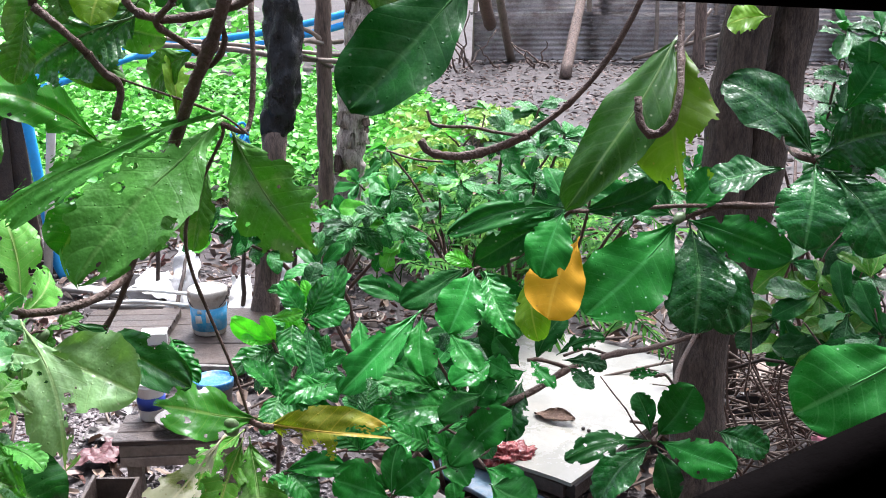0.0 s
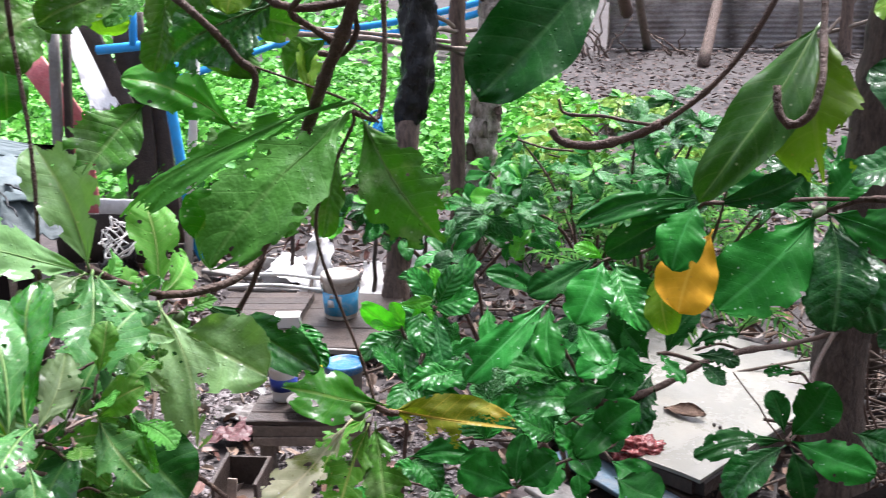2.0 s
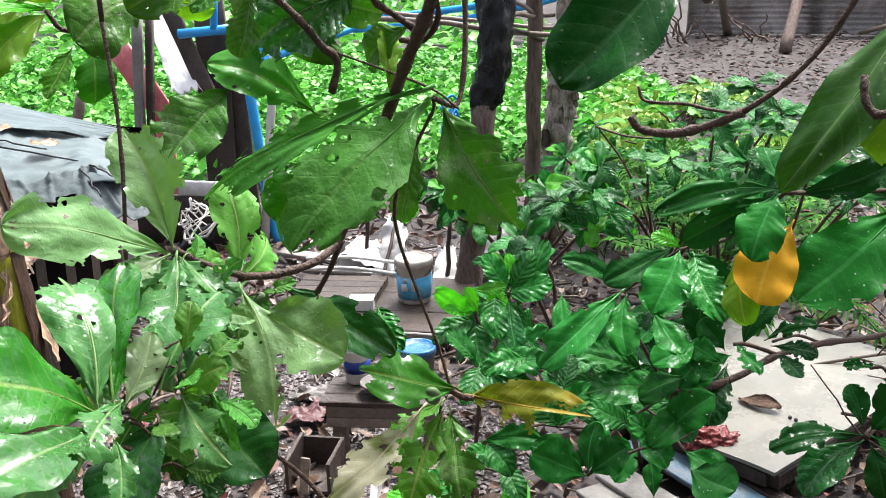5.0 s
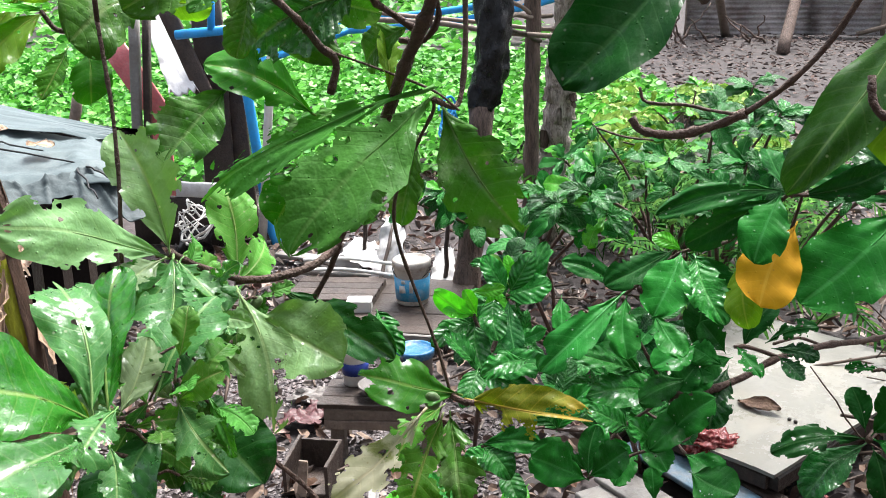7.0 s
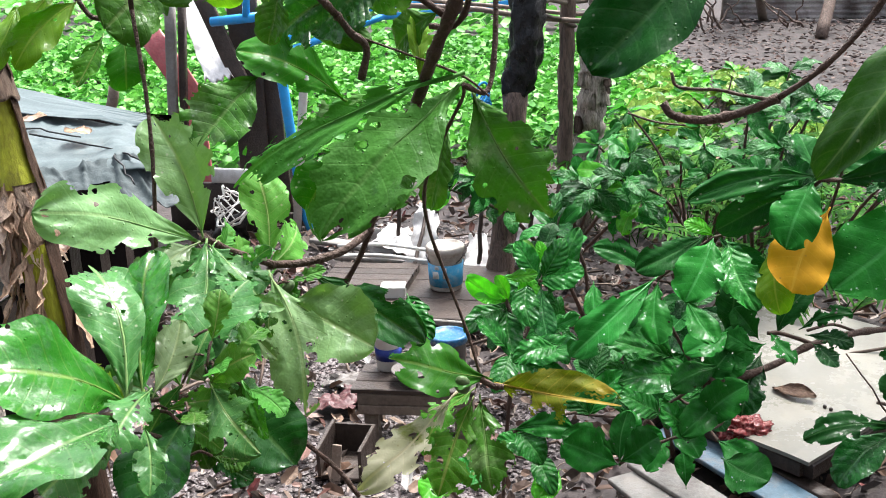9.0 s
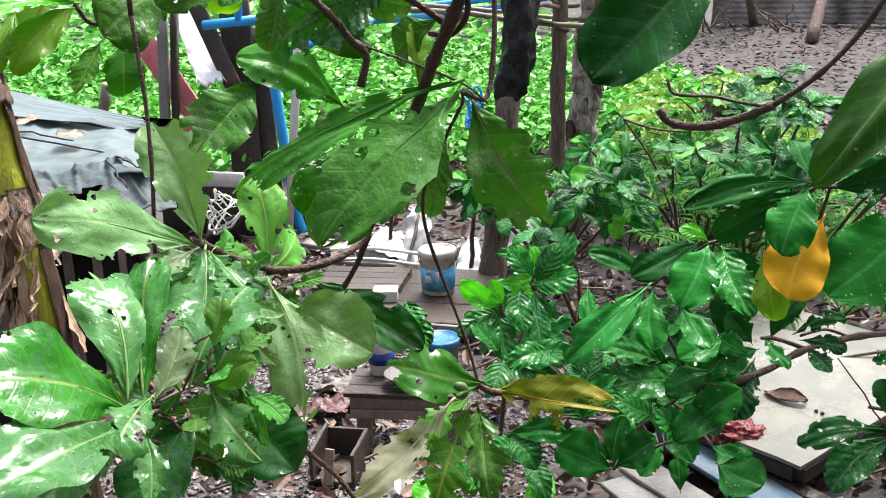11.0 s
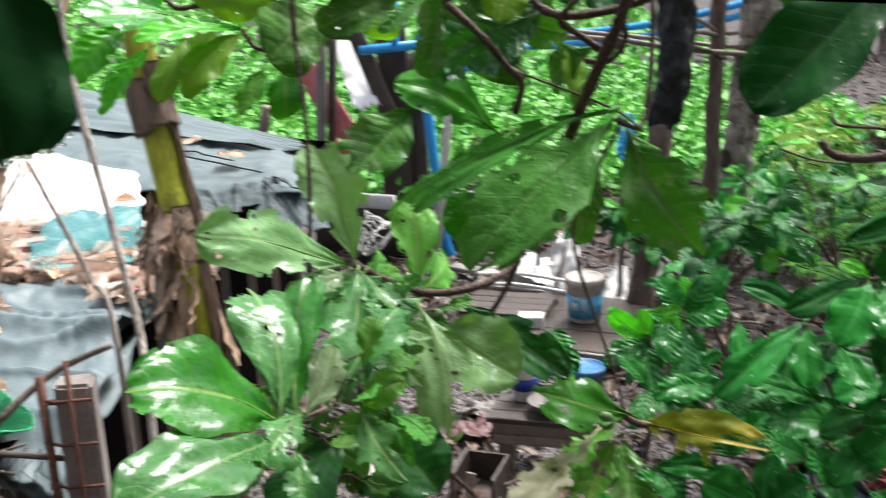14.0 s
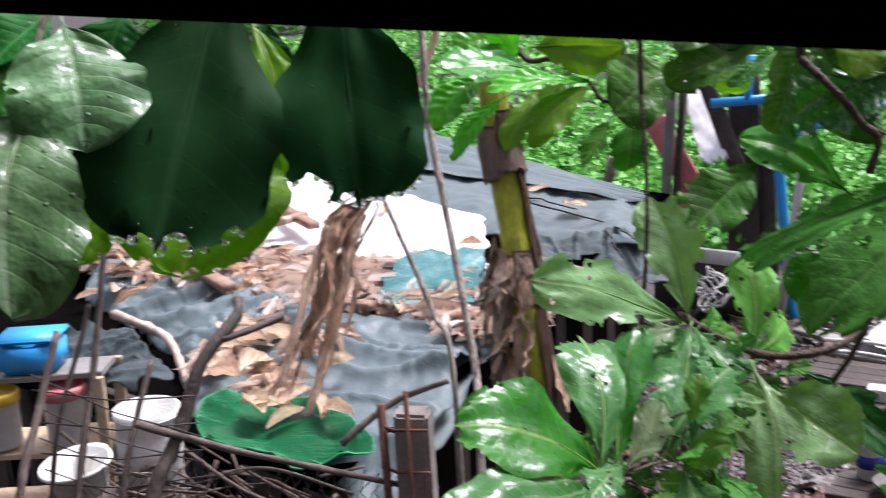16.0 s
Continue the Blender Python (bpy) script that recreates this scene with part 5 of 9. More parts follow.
thing("black_bag", "crumpled black plastic bag beside the basket", "bag", (-4.09, 9.55, 0.00), bm, BLACKRUB)

# ---------------------------------------------------------------- the work place in the middle
platform = thing("wooden_platform", "low dark platform of wet boards", "platform", (-1.75, 8.1, 0.0))
for i in range(3):
    y = 7.72 + i * 0.39
    part("board", plank((-2.2, y + 0.02, 0.12), (-1.3, y, 0.12), 0.38, 0.035), DARKWOOD, platform, smooth=False)
for x in (-2.1, -1.4):
    part("bearer", plank((x, 7.55, 0.05), (x, 8.75, 0.05), 0.08, 0.1), DARKWOOD, platform, smooth=False)
part("edge_strip", plank((-2.2, 7.5, 0.13), (-1.3, 7.46, 0.13), 0.03, 0.04), GREYWOOD, platform, smooth=False)


def pail(name, label, c, r0, r1, h, wall, band=None, bandz=(0.2, 0.8), lid=None, rim=True, handle=True, lean=(0, 0, 0)):
    t = thing(name, label, "bucket", c)
    prof = [(r0 * 0.96, 0), (r0, 0.01), (r1 * 0.985, h * 0.86), (r1 * 1.04, h * 0.87), (r1 * 1.04, h * 0.91), (r1, h * 0.92), (r1, h * 0.97), (r1 * 1.05, h * 0.975), (r1 * 1.05, h), (r1 * 0.97, h), (r0 * 0.93, 0.02)]
    part("body", lathe(c, prof, 32, lean), wall, t)
    if band:
        za, zb = bandz[0] * h, bandz[1] * h
        rr = lambda z: r0 + (r1 - r0) * z / (h * 0.86)
        part("label_band", lathe(c, [(rr(za) + 0.001, za), (rr(za) + 0.003, za), (rr(zb) + 0.003, zb), (rr(zb) + 0.001, zb)], 32, lean), band, t)
    if lid:
        part("lid", lathe((c[0], c[1], c[2] + h * 0.99), [(r1 * 1.07, -0.03), (r1 * 1.08, 0.01), (r1 * 1.03, 0.022), (r1 * 0.95, 0.02), (r1 * 0.9, 0.008), (r1 * 0.3, 0.012), (0.001, 0.012)], 32, lean), lid, t)
    if rim:
        tilt = Euler([radians(a) for a in lean]).to_matrix()
        part("rim", tube(bmesh.new(), [Vector(c) + tilt @ Vector((r1 * 1.045 * math.cos(g), r1 * 1.045 * math.sin(g), h * 0.985)) for g in np.linspace(0, 2 * math.pi, 33)], r1 * 0.035, 6), wall, t)
    if handle:
        part("handle", tube(bmesh.new(), [Vector(c) + Vector((r1 * 1.06 * math.cos(g), -r1 * 0.75 * math.sin(g) - 0.01, h * 0.9 - 0.09 * math.sin(g))) for g in np.linspace(0, math.pi, 12)], 0.004, 6), IRON, t)
    return t


bk = pail("paint_bucket", "dirty white paint bucket with a blue label, on boards", (-1.72, 8.17, 0.14), 0.125, 0.14, 0.33, DIRTYWHITE, LABELBLUE, (0.12, 0.66), lid=DIRTYWHITE)
c = Vector((-1.72, 8.17, 0.14))
for i, (x, w, z, hh) in enumerate(((-0.05, 0.05, 0.14, 0.06), (0.02, 0.03, 0.16, 0.09), (-0.04, 0.035, 0.2, 0.03))):
    y = -math.sqrt(max(0, 0.137 ** 2 - x * x)) - 0.003
    part("label_mark", box((c.x + x, c.y + y, c.z + z), (w, 0.004, hh), 0.001, 0), WHITE, bk, "plain white bar on the label")
pail("lidded_tub", "grey tub with a dirty blue lid, on the earth", (-1.47, 6.99, 0.00), 0.115, 0.125, 0.24, DIRTYGREY, None, lid=LIDBLUE, handle=False)
pail("white_tub", "white tub with a navy label, standing on the bench", (-1.67, 6.18, 0.36), 0.072, 0.085, 0.24, WHITE, NAVY, (0.3, 0.62), handle=False)
c = (-1.49, 6.02, 0.37)
thing("enamel_basin", "shallow pale basin on the bench", "basin", c, lathe(c, [(0.06, 0), (0.08, 0.012), (0.115, 0.06), (0.125, 0.062), (0.12, 0.07), (0.11, 0.066), (0.08, 0.02), (0.001, 0.014)], 30), DIRTYGREY)
c = (-1.48, 6.31, 0.38)
bm = lathe(c, [(0.03, 0), (0.035, 0.01), (0.035, 0.08), (0.02, 0.1), (0.015, 0.12), (0.001, 0.12)], 16)
jar = thing("small_bottle", "small white bottle with a yellow cap on the bench", "bottle", c, bm, WHITE)
part("cap", lathe((c[0], c[1], c[2] + 0.118), [(0.02, 0), (0.02, 0.03), (0.001, 0.032)], 14), YELLOW, jar, "yellow cap")
bench = thing("wooden_bench", "old dark wooden bench with a boarded apron", "bench", (-1.5, 6.1, 0))
for i in range(3):
    part("top_board", plank((-1.83, 5.92 + 0.12 * i, 0.345), (-1.1, 5.97 + 0.12 * i, 0.345), 0.115, 0.028), DARKWOOD, bench, smooth=False)
for z, hgt in ((0.29, 0.07), (0.222, 0.06)):
    part("apron_board", plank((-1.79, 5.88, z), (-1.13, 5.93, z), hgt, 0.025, (0, -1, 0)), WOOD, bench, smooth=False)
for x, y in ((-1.72, 5.93), (-1.18, 5.97), (-1.76, 6.17), (-1.2, 6.21)):
    part("leg", plank((x, y, 0), (x, y, 0.34), 0.085, 0.07, (0, 1, 0)), WOOD, bench, smooth=False)
crate = thing("wooden_crate", "small broken dark crate on the earth", "crate", (-1.78, 5.55, 0))
part("side", plank((-1.9, 5.42, 0.1), (-1.9, 5.75, 0.12), 0.2, 0.02, (1, 0, 0)), DARKWOOD, crate, smooth=False)
part("side", plank((-1.66, 5.42, 0.1), (-1.66, 5.75, 0.1), 0.2, 0.02, (1, 0, 0)), DARKWOOD, crate, smooth=False)
part("back", plank((-1.9, 5.74, 0.1), (-1.66, 5.74, 0.1), 0.2, 0.02, (0, 1, 0)), DARKWOOD, crate, smooth=False)
part("bottom", plank((-1.9, 5.58, 0.015), (-1.66, 5.58, 0.015), 0.3, 0.02), DARKWOOD, crate, smooth=False)
part("slat", plank((-1.8, 5.4, 0.02), (-1.79, 5.44, 0.22), 0.05, 0.02, (0, 1, 0)), WOOD, crate, smooth=False)
low = thing("wooden_box", "low brown wooden box with pale strips along its back", "box", (-2.3, 8.3, 0))
for k in range(4):
    part("board", plank((-2.68, 8.0 + 0.13 * k, 0.2), (-2.0, 8.03 + 0.13 * k, 0.2), 0.125, 0.025), DARKWOOD, low, smooth=False)
part("front", plank((-2.68, 7.95, 0.1), (-2.0, 7.98, 0.1), 0.18, 0.025, (0, -1, 0)), WOOD, low, smooth=False)
for x in (-2.66, -2.02):
    part("side", plank((x, 7.96, 0.1), (x, 8.5, 0.1), 0.19, 0.025, (1, 0, 0)), WOOD, low, smooth=False)
for k, z in ((0, 0.24), (1, 0.3)):
    part("strip", tube(bmesh.new(), smooth_line([(-2.72, 8.5 + 0.1 * k, z), (-2.35, 8.53 + 0.1 * k, z + 0.015), (-1.95, 8.5 + 0.1 * k, z - 0.01)], 5), 0.016, 8), WHITE, low, "pale plastic strip")
thing("white_block", "small white foam block on the platform's edge", "block", (-2.08, 7.88, 0.14), box((-2.09, 7.95, 0.18), (0.19, 0.14, 0.09), 0.004, 8), WHITE, smooth=False)
bm = sheet(((-2.65, 9.23, 0.02), (-2.23, 9.20, 0.02), (-2.20, 9.20, 0.23), (-2.60, 9.20, 0.27)), 16, 12, 0.05, 5, 0.12, 0, 4)
thing("pale_sack", "flattened pale sack behind the basin", "sack", (-2.49, 9.31, 0.00), bm, SACK)
for k, (crn, sd) in enumerate((
        (((-2.56, 9.00, 0.12), (-2.14, 8.95, 0.06), (-2.17, 9.25, 0.20), (-2.48, 9.30, 0.16)), 3),
        (((-2.15, 8.80, 0.05), (-1.80, 8.70, 0.06), (-1.92, 9.10, 0.50), (-2.12, 9.10, 0.53)), 7),
        (((-1.69, 8.75, 0.05), (-1.49, 8.70, 0.04), (-1.54, 9.10, 0.28), (-1.70, 9.10, 0.20)), 17),
        (((-1.37, 9.00, 0.07), (-1.03, 8.95, 0.05), (-1.09, 9.30, 0.46), (-1.38, 9.30, 0.48)), 12))):
    low_c = Vector(crn[0]).lerp(Vector(crn[1]), 0.5)
    bm = sheet(crn, 50, 50, 0.05, 1.8, 0.16, 0, sd, 0.005, 0.0, 0.09)
    for v in bm.verts:
        v.co.z = max(v.co.z, 0.0)
    thing("white_sack", "crumpled white woven sack slumped on the earth", "sack", (low_c.x, low_c.y, 0), bm, SACK, group="white sacks")
    p = low_c + Vector((0, 0.12, 0))
    thing("prop_stick", "short dark stake that holds up a sack", "stick", (p.x, p.y, 0), pole((p.x, p.y, 0), (p.x + 0.03, p.y + 0.1, max(0.55, crn[2][2])), 0.02, 0.018), DARKWOOD)
stand("white_board", "white board standing behind the dead trunk", "board", (-1.17, 9.22, 0.00), (-1.19, 9.30, 0.49), 0.36, 0.03, SACK)
stand("pale_plank", "pale weathered plank lying on the mud", "plank", (-2.87, 9.02, 0.06), (-2.15, 8.97, 0.06), 0.12, 0.04, GREYWOOD, (0, 0, 1))
stand("pale_plank", "pale weathered plank lying on the mud", "plank", (-3.22, 9.46, 0.06), (-2.63, 9.27, 0.06), 0.14, 0.04, GREYWOOD, (0, 0, 1))
a, b = (-2.08, 8.56, 0.10), (-2.04, 9.00, 0.50)
thing("prop_stick", "thin dark stick leaning by the sacks", "stick", a, pole(a, b, 0.018, 0.014), DARKWOOD)
a, b = (-0.83, 8.57, 0.00), (-0.70, 8.60, 0.35)
thing("prop_stick", "pale split stick leaning in the shrubs", "stick", a, pole(a, b, 0.03, 0.02), PALEBARK)
for k, (c, sd, m) in enumerate((((-2.07, 6.27, 0.03), 4, DUSTPINK), ((-1.95, 6.45, 0.03), 9, DUSTPINK), ((-2.10, 6.61, 0.03), 15, DIRTYGREY), ((-2.41, 5.60, 0.03), 21, DIRTYWHITE))):
    c = Vector(c)
    bm = sheet((c + Vector((-0.14, -0.08, 0)), c + Vector((0.13, -0.1, 0.01)), c + Vector((0.15, 0.1, 0.02)), c + Vector((-0.1, 0.12, 0))), 24, 24, 0.02, 9, 0.12, 0, sd, 0.003, 0.02, 0.018)
    for v in bm.verts:
        v.co.z = max(v.co.z, 0.0)
    thing("plastic_bag", "crumpled dirty pink plastic bag on the mud" if m is DUSTPINK else "crumpled dirty white plastic bag on the mud", "bag", (c.x, c.y, 0), bm, m)
# block of broken concrete and a rough stone by the shrubs
for c, s in (((-0.37, 7.26, 0.10), 0.16), ((-0.12, 6.42, 0.05), 0.12), ((2.56, 8.39, 0.10), 0.2), ((2.58, 7.63, 0.10), 0.26)):
    bm = bmesh.new()
    bmesh.ops.create_icosphere(bm, subdivisions=3, radius=s)
    for v in bm.verts:
        v.co = v.co * (1 + 0.35 * noise.noise(v.co * 7 + Vector(c))) * 0.9
        v.co.z *= 0.7
    bmesh.ops.translate(bm, verts=bm.verts, vec=c)
    thing("rubble_stone", "rough pinkish-grey lump of rubble on the mud", "stone", (c[0], c[1], 0), bm, CONCRETE, group="rubble")

# ---------------------------------------------------------------- cream board, planks and the red bag
A, du, dv = Vector((0.73, 5.55, 0.25)), Vector((-0.78, 0.62, 0)).normalized(), Vector((0.62, 0.78, 0)).normalized()
U, V = 1.45, 1.9
table = thing("cream_board_table", "large cream board lying on a low dark frame", "table", (1.1, 6.6, 0))
bm = bmesh.new()
nx, ny = 14, 28
top = [[bm.verts.new(A + du * U * i / nx + dv * V * j / ny + Vector((0, 0, 0.006 * noise.noise((i * 0.4, j * 0.3, 0))))) for j in range(ny + 1)] for i in range(nx + 1)]
for i in range(nx):
    for j in range(ny):
        bm.faces.new((top[i][j], top[i + 1][j], top[i + 1][j + 1], top[i][j + 1]))
bmesh.ops.recalc_face_normals(bm, faces=bm.faces)
bmesh.ops.solidify(bm, geom=bm.faces[:], thickness=0.022)
part("board", bm, CREAM, table, "cream-painted wet board", smooth=False)
for s, e in ((A + du * 0.03 + dv * 0.05, A + du * 0.03 + dv * (V - 0.1)), (A + dv * 0.05 + du * 0.06, A + dv * 0.05 + du * (U - 0.06)), (A + du * (U - 0.05) + dv * 0.1, A + du * (U - 0.05) + dv * (V - 0.1)), (A + dv * (V - 0.06) + du * 0.06, A + dv * (V - 0.06) + du * (U - 0.06))):
    part("rail", plank(s - Vector((0, 0, 0.075)), e - Vector((0, 0, 0.075)), 0.06, 0.09), DARKWOOD, table, smooth=False)
for i, j in ((0.08, 0.15), (U - 0.08, 0.15), (0.08, V - 0.15), (U - 0.08, V - 0.15)):
    c = A + du * i + dv * j
    part("leg", plank((c.x, c.y, 0), (c.x, c.y, 0.14), 0.09, 0.09, (0, 1, 0)), DARKWOOD, table, smooth=False)


def dead_leaf(p, length, width, turn, m=DRYLEAF, lift=0.0, curl=0.35, name="dead_leaf", label="dry curled brown leaf", group=""):
    bm = bmesh.new()
    n = 10
    rows = []
    for i in range(n + 1):
        v = i / n
        w = width / 2 * math.sin(math.pi * min(1, v * 0.96 + 0.02)) ** 0.7 * (1 + 0.35 * noise.noise((v * 6, p[0] * 11, p[1] * 5)))
        rows.append([bm.verts.new((v * length - length / 2, u * w * (1 - curl * 0.3), abs(u) * w * curl + 0.012 + 0.08 * length * noise.noise((v * 3 + p[0] * 9, u * 2, p[1])) + 0.07 * length * abs(noise.noise((v * 6 + p[0] * 7, u * 2.5, p[1] * 3))) + 0.03 * length)) for u in (-1, -0.5, 0, 0.5, 1)])
    for i in range(n):
        for j in range(4):
            bm.faces.new((rows[i][j], rows[i + 1][j], rows[i + 1][j + 1], rows[i][j + 1]))
    bmesh.ops.solidify(bm, geom=bm.faces[:], thickness=0.002)
    bmesh.ops.rotate(bm, verts=bm.verts, cent=(0, 0, 0), matrix=Euler((rnd.uniform(-0.2, 0.2) * (1 + 1.5 * curl), rnd.uniform(-0.15, 0.15) * (1 + curl), radians(turn))).to_matrix())
    bmesh.ops.translate(bm, verts=bm.verts, vec=(p[0], p[1], p[2] + lift))
    return thing(name, label, "leaf", p, bm, m, group=group)


dead_leaf((0.73, 6.34, 0.25), 0.28, 0.15, -35, HUSKDRY, label="dry curled brown leaf lying on the cream board")
for q in ((0.88, 6.20, 0.26), (0.91, 6.17, 0.26), (0.83, 6.33, 0.26)):
    bm = bmesh.new()
    bmesh.ops.create_icosphere(bm, subdivisions=2, radius=0.012)
    bmesh.ops.translate(bm, verts=bm.verts, vec=q)
    thing("pebble", "small dark crumb on the cream board", "pebble", q, bm, DARKWOOD, group="crumbs on the board")
bm = bmesh.new()
bmesh.ops.create_icosphere(bm, subdivisions=5, radius=1)
c = Vector((0.43, 5.91, 0.22))
for v in bm.verts:
    k = 1 + 0.28 * noise.fractal(v.co * 2.2 + Vector((3, 1, 0)), 0.7, 2.1, 5) - 0.3 * abs(noise.noise(v.co * 4.5)) - 0.16 * abs(noise.noise(v.co * 10 + Vector((4, 0, 0))))
    v.co = c + Vector((v.co.x * 0.16 * k, v.co.y * 0.13 * k, max(-0.04, v.co.z * 0.09 * k)))
thing("red_plastic_bag", "crumpled red plastic bag at the cream board's corner", "bag", c, bm, BAGRED)
stand("blue_plank", "faded blue painted plank lying below the cream board", "plank", (0.02, 6.12, 0.10), (0.72, 5.33, 0.10), 0.24, 0.03, BLUEWOOD, (0, 0, 1))
stand("grey_plank", "weathered grey-white plank lying on the mud", "plank", (-0.13, 5.69, 0.12), (0.33, 5.18, 0.12), 0.2, 0.03, GREYWOOD, (0, 0, 1))
stand("grey_plank", "weathered grey-white plank lying on the mud", "plank", (-0.22, 5.55, 0.09), (0.05, 5.19, 0.09), 0.2, 0.03, GREYWOOD, (0, 0, 1))
stand("dark_plank", "dark wet plank on edge below the cream board", "plank", (0.37, 6.03, 0.08), (0.85, 5.49, 0.08), 0.1, 0.04, DARKWOOD, (0, 0, 1))
stand("dark_plank", "dark wet plank lying in the shrubs", "plank", (-0.35, 6.18, 0.10), (0.05, 6.53, 0.10), 0.08, 0.04, DARKWOOD, (0, 0, 1))

# ---------------------------------------------------------------- coop with its patched roof
def roof_z(x, y):
    return 1.25 + 0.08 * (y - 3)


coop = thing("coop", "low coop roofed with boards and patched plastic", "coop", (-5.0, 5.2, 0))
bm = bmesh.new()
nx, ny = 26, 26
g = [[bm.verts.new((-8.2 + 5.2 * i / nx - 0.13 * (4.6 * j / ny), 3.15 + 4.6 * j / ny + 0.35 * (1 - i / nx), 0)) for j in range(ny + 1)] for i in range(nx + 1)]
for row in g:
    for v in row:
        v.co.z = roof_z(v.co.x, v.co.y) - 0.05 + 0.04 * noise.noise(v.co * 1.3)
for i in range(nx):
    for j in range(ny):
        bm.faces.new((g[i][j], g[i + 1][j], g[i + 1][j + 1], g[i][j + 1]))
bmesh.ops.solidify(bm, geom=bm.faces[:], thickness=0.03)
# Near-black sheet: the dark between the coverings is put in as colour.
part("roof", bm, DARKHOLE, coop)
for x, y in ((-3.15, 3.4), (-5.6, 3.5), (-8.0, 3.7), (-3.5, 5.4), (-3.85, 7.5), (-6.2, 7.5), (-8.5, 7.6)):
    part("post", pole((x, y, -0.05), (x, y, roof_z(x, y) - 0.05), 0.06, 0.055), DARKWOOD, coop)
for a, b in (((-3.15, 3.4), (-8.0, 3.7)), ((-3.15, 3.4), (-3.85, 7.5)), ((-3.85, 7.5), (-8.5, 7.6))):
    za, zb = roof_z(*a) - 0.1, roof_z(*b) - 0.1
    part("beam", pole((*a, za), (*b, zb), 0.05, 0.05), DARKWOOD, coop)
for i in range(26):
    x = -3.2 - 4.8 * i / 25
    # Two slats in three are near black, painting the shade inside the coop.
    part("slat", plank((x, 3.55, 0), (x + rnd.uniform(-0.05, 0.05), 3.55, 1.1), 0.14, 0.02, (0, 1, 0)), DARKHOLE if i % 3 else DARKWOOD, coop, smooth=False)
for i in range(24):
    t = i / 23
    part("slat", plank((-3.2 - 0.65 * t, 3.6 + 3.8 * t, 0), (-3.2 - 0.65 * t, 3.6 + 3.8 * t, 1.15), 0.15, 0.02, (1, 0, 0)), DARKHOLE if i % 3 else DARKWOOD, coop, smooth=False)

grey_tarp = thing("grey_tarpaulin", "wet grey-green tarpaulin over the coop's far edge", "tarpaulin", (-3.9, 6.4, 1.5))
part("sheet", sheet(((-3.12, 6.35, 1.55), (-3.42, 7.05, 1.6), (-7.10, 8.83, 1.75), (-5.59, 6.23, 1.52)), 70, 70, 0.025, 1.5, 0.03, 0.03, 11, 0.004, 0.0, 0.03), TARP, grey_tarp)
# The steep side's shade comes from a darker copy of the tarp colour.
part("hanging_fold", sheet(((-4.0, 6.02, 1.52), (-3.13, 6.72, 1.58), (-2.96, 6.3, 1.3), (-3.55, 5.72, 1.36)), 90, 50, 0.03, 3.0, 0.05, 0, 23, 0.004, 0.0, 0.05), TARPHANG, grey_tarp, "wrinkled hanging fold, shaded by a darker colour")
part("ridge_flap", sheet(((-3.44, 7.04, 1.63), (-3.57, 7.22, 1.67), (-8.00, 9.37, 1.86), (-7.28, 7.84, 1.70)), 60, 16, 0.03, 1.6, 0.05, 0, 31, 0.004, 0.0, 0.03), TARP, grey_tarp)
a, b = (-3.694, 5.813, 1.514), (-3.087, 5.713, 1.471)
thing("edge_plank", "brown weathered plank along the coop's eave", "plank", a, plank(a, b, 0.09, 0.05, (0, -0.5, 1)), WOOD)
for q, ln, wd, tn in (((-3.87, 6.76, 1.61), 0.24, 0.16, -20), ((-4.33, 6.99, 1.65), 0.2, 0.1, 30)):
    dead_leaf(q, ln, wd, tn, DRYPALE, 0.03, 0.4, label="pale dead leaf on the grey tarpaulin", group="leaves on the coop roof")
thing("white_sheet", "bright white plastic sheet spread on the coop's roof", "sheet", (-5.36, 6.29, 1.51), sheet(((-3.66, 5.40, 1.49), (-4.51, 6.53, 1.60), (-7.49, 7.37, 1.69), (-6.34, 5.22, 1.48)), 60, 50, 0.02, 1.4, 0.06, 0, 41, 0.004, 0.0, 0.02), WHITETARP)
slate_tarp = thing("slate_tarpaulin", "wrinkled slate-blue wet tarpaulin over the coop's near edge", "tarpaulin", (-3.4, 3.8, 1.31))
part("near_sheet", sheet(((-3.31, 4.82, 1.44), (-4.45, 4.52, 1.42), (-3.34, 3.28, 1.29), (-2.76, 3.26, 1.15)), 90, 90, 0.018, 1.8, 0.08, 0.03, 51, 0.004, 0.0, 0.085), TARPDARK, slate_tarp)
part("under_sheet", sheet(((-3.30, 4.91, 1.37), (-5.01, 4.08, 1.31), (-4.04, 3.40, 1.23), (-2.72, 3.25, 1.07)), 90, 90, 0.015, 2, 0.05, 0.03, 57, 0.004, 0.0, 0.04), TARP, slate_tarp)
part("edge_sheet", sheet(((-4.41, 4.58, 1.42), (-6.88, 5.41, 1.50), (-6.17, 4.36, 1.36), (-4.34, 3.77, 1.29)), 100, 80, 0.02, 2.4, 0.08, 0.05, 61, 0.004, 0.0, 0.08), TARPDARK, slate_tarp)
thing("teal_plastic", "torn teal plastic scrap on the coop's roof", "plastic", (-3.84, 5.08, 1.42), sheet(((-3.38, 4.88, 1.50), (-3.80, 5.56, 1.59), (-4.30, 5.46, 1.58), (-4.06, 4.66, 1.48)), 50, 44, 0.03, 1.6, 0.18, 0, 71, 0.003, 0.02, 0.035), TEAL)
gp = Vector((-3.40, 3.31, 1.38))
tray = thing("green_net_tray", "bright green plastic net tray holding dead leaves", "tray", gp)


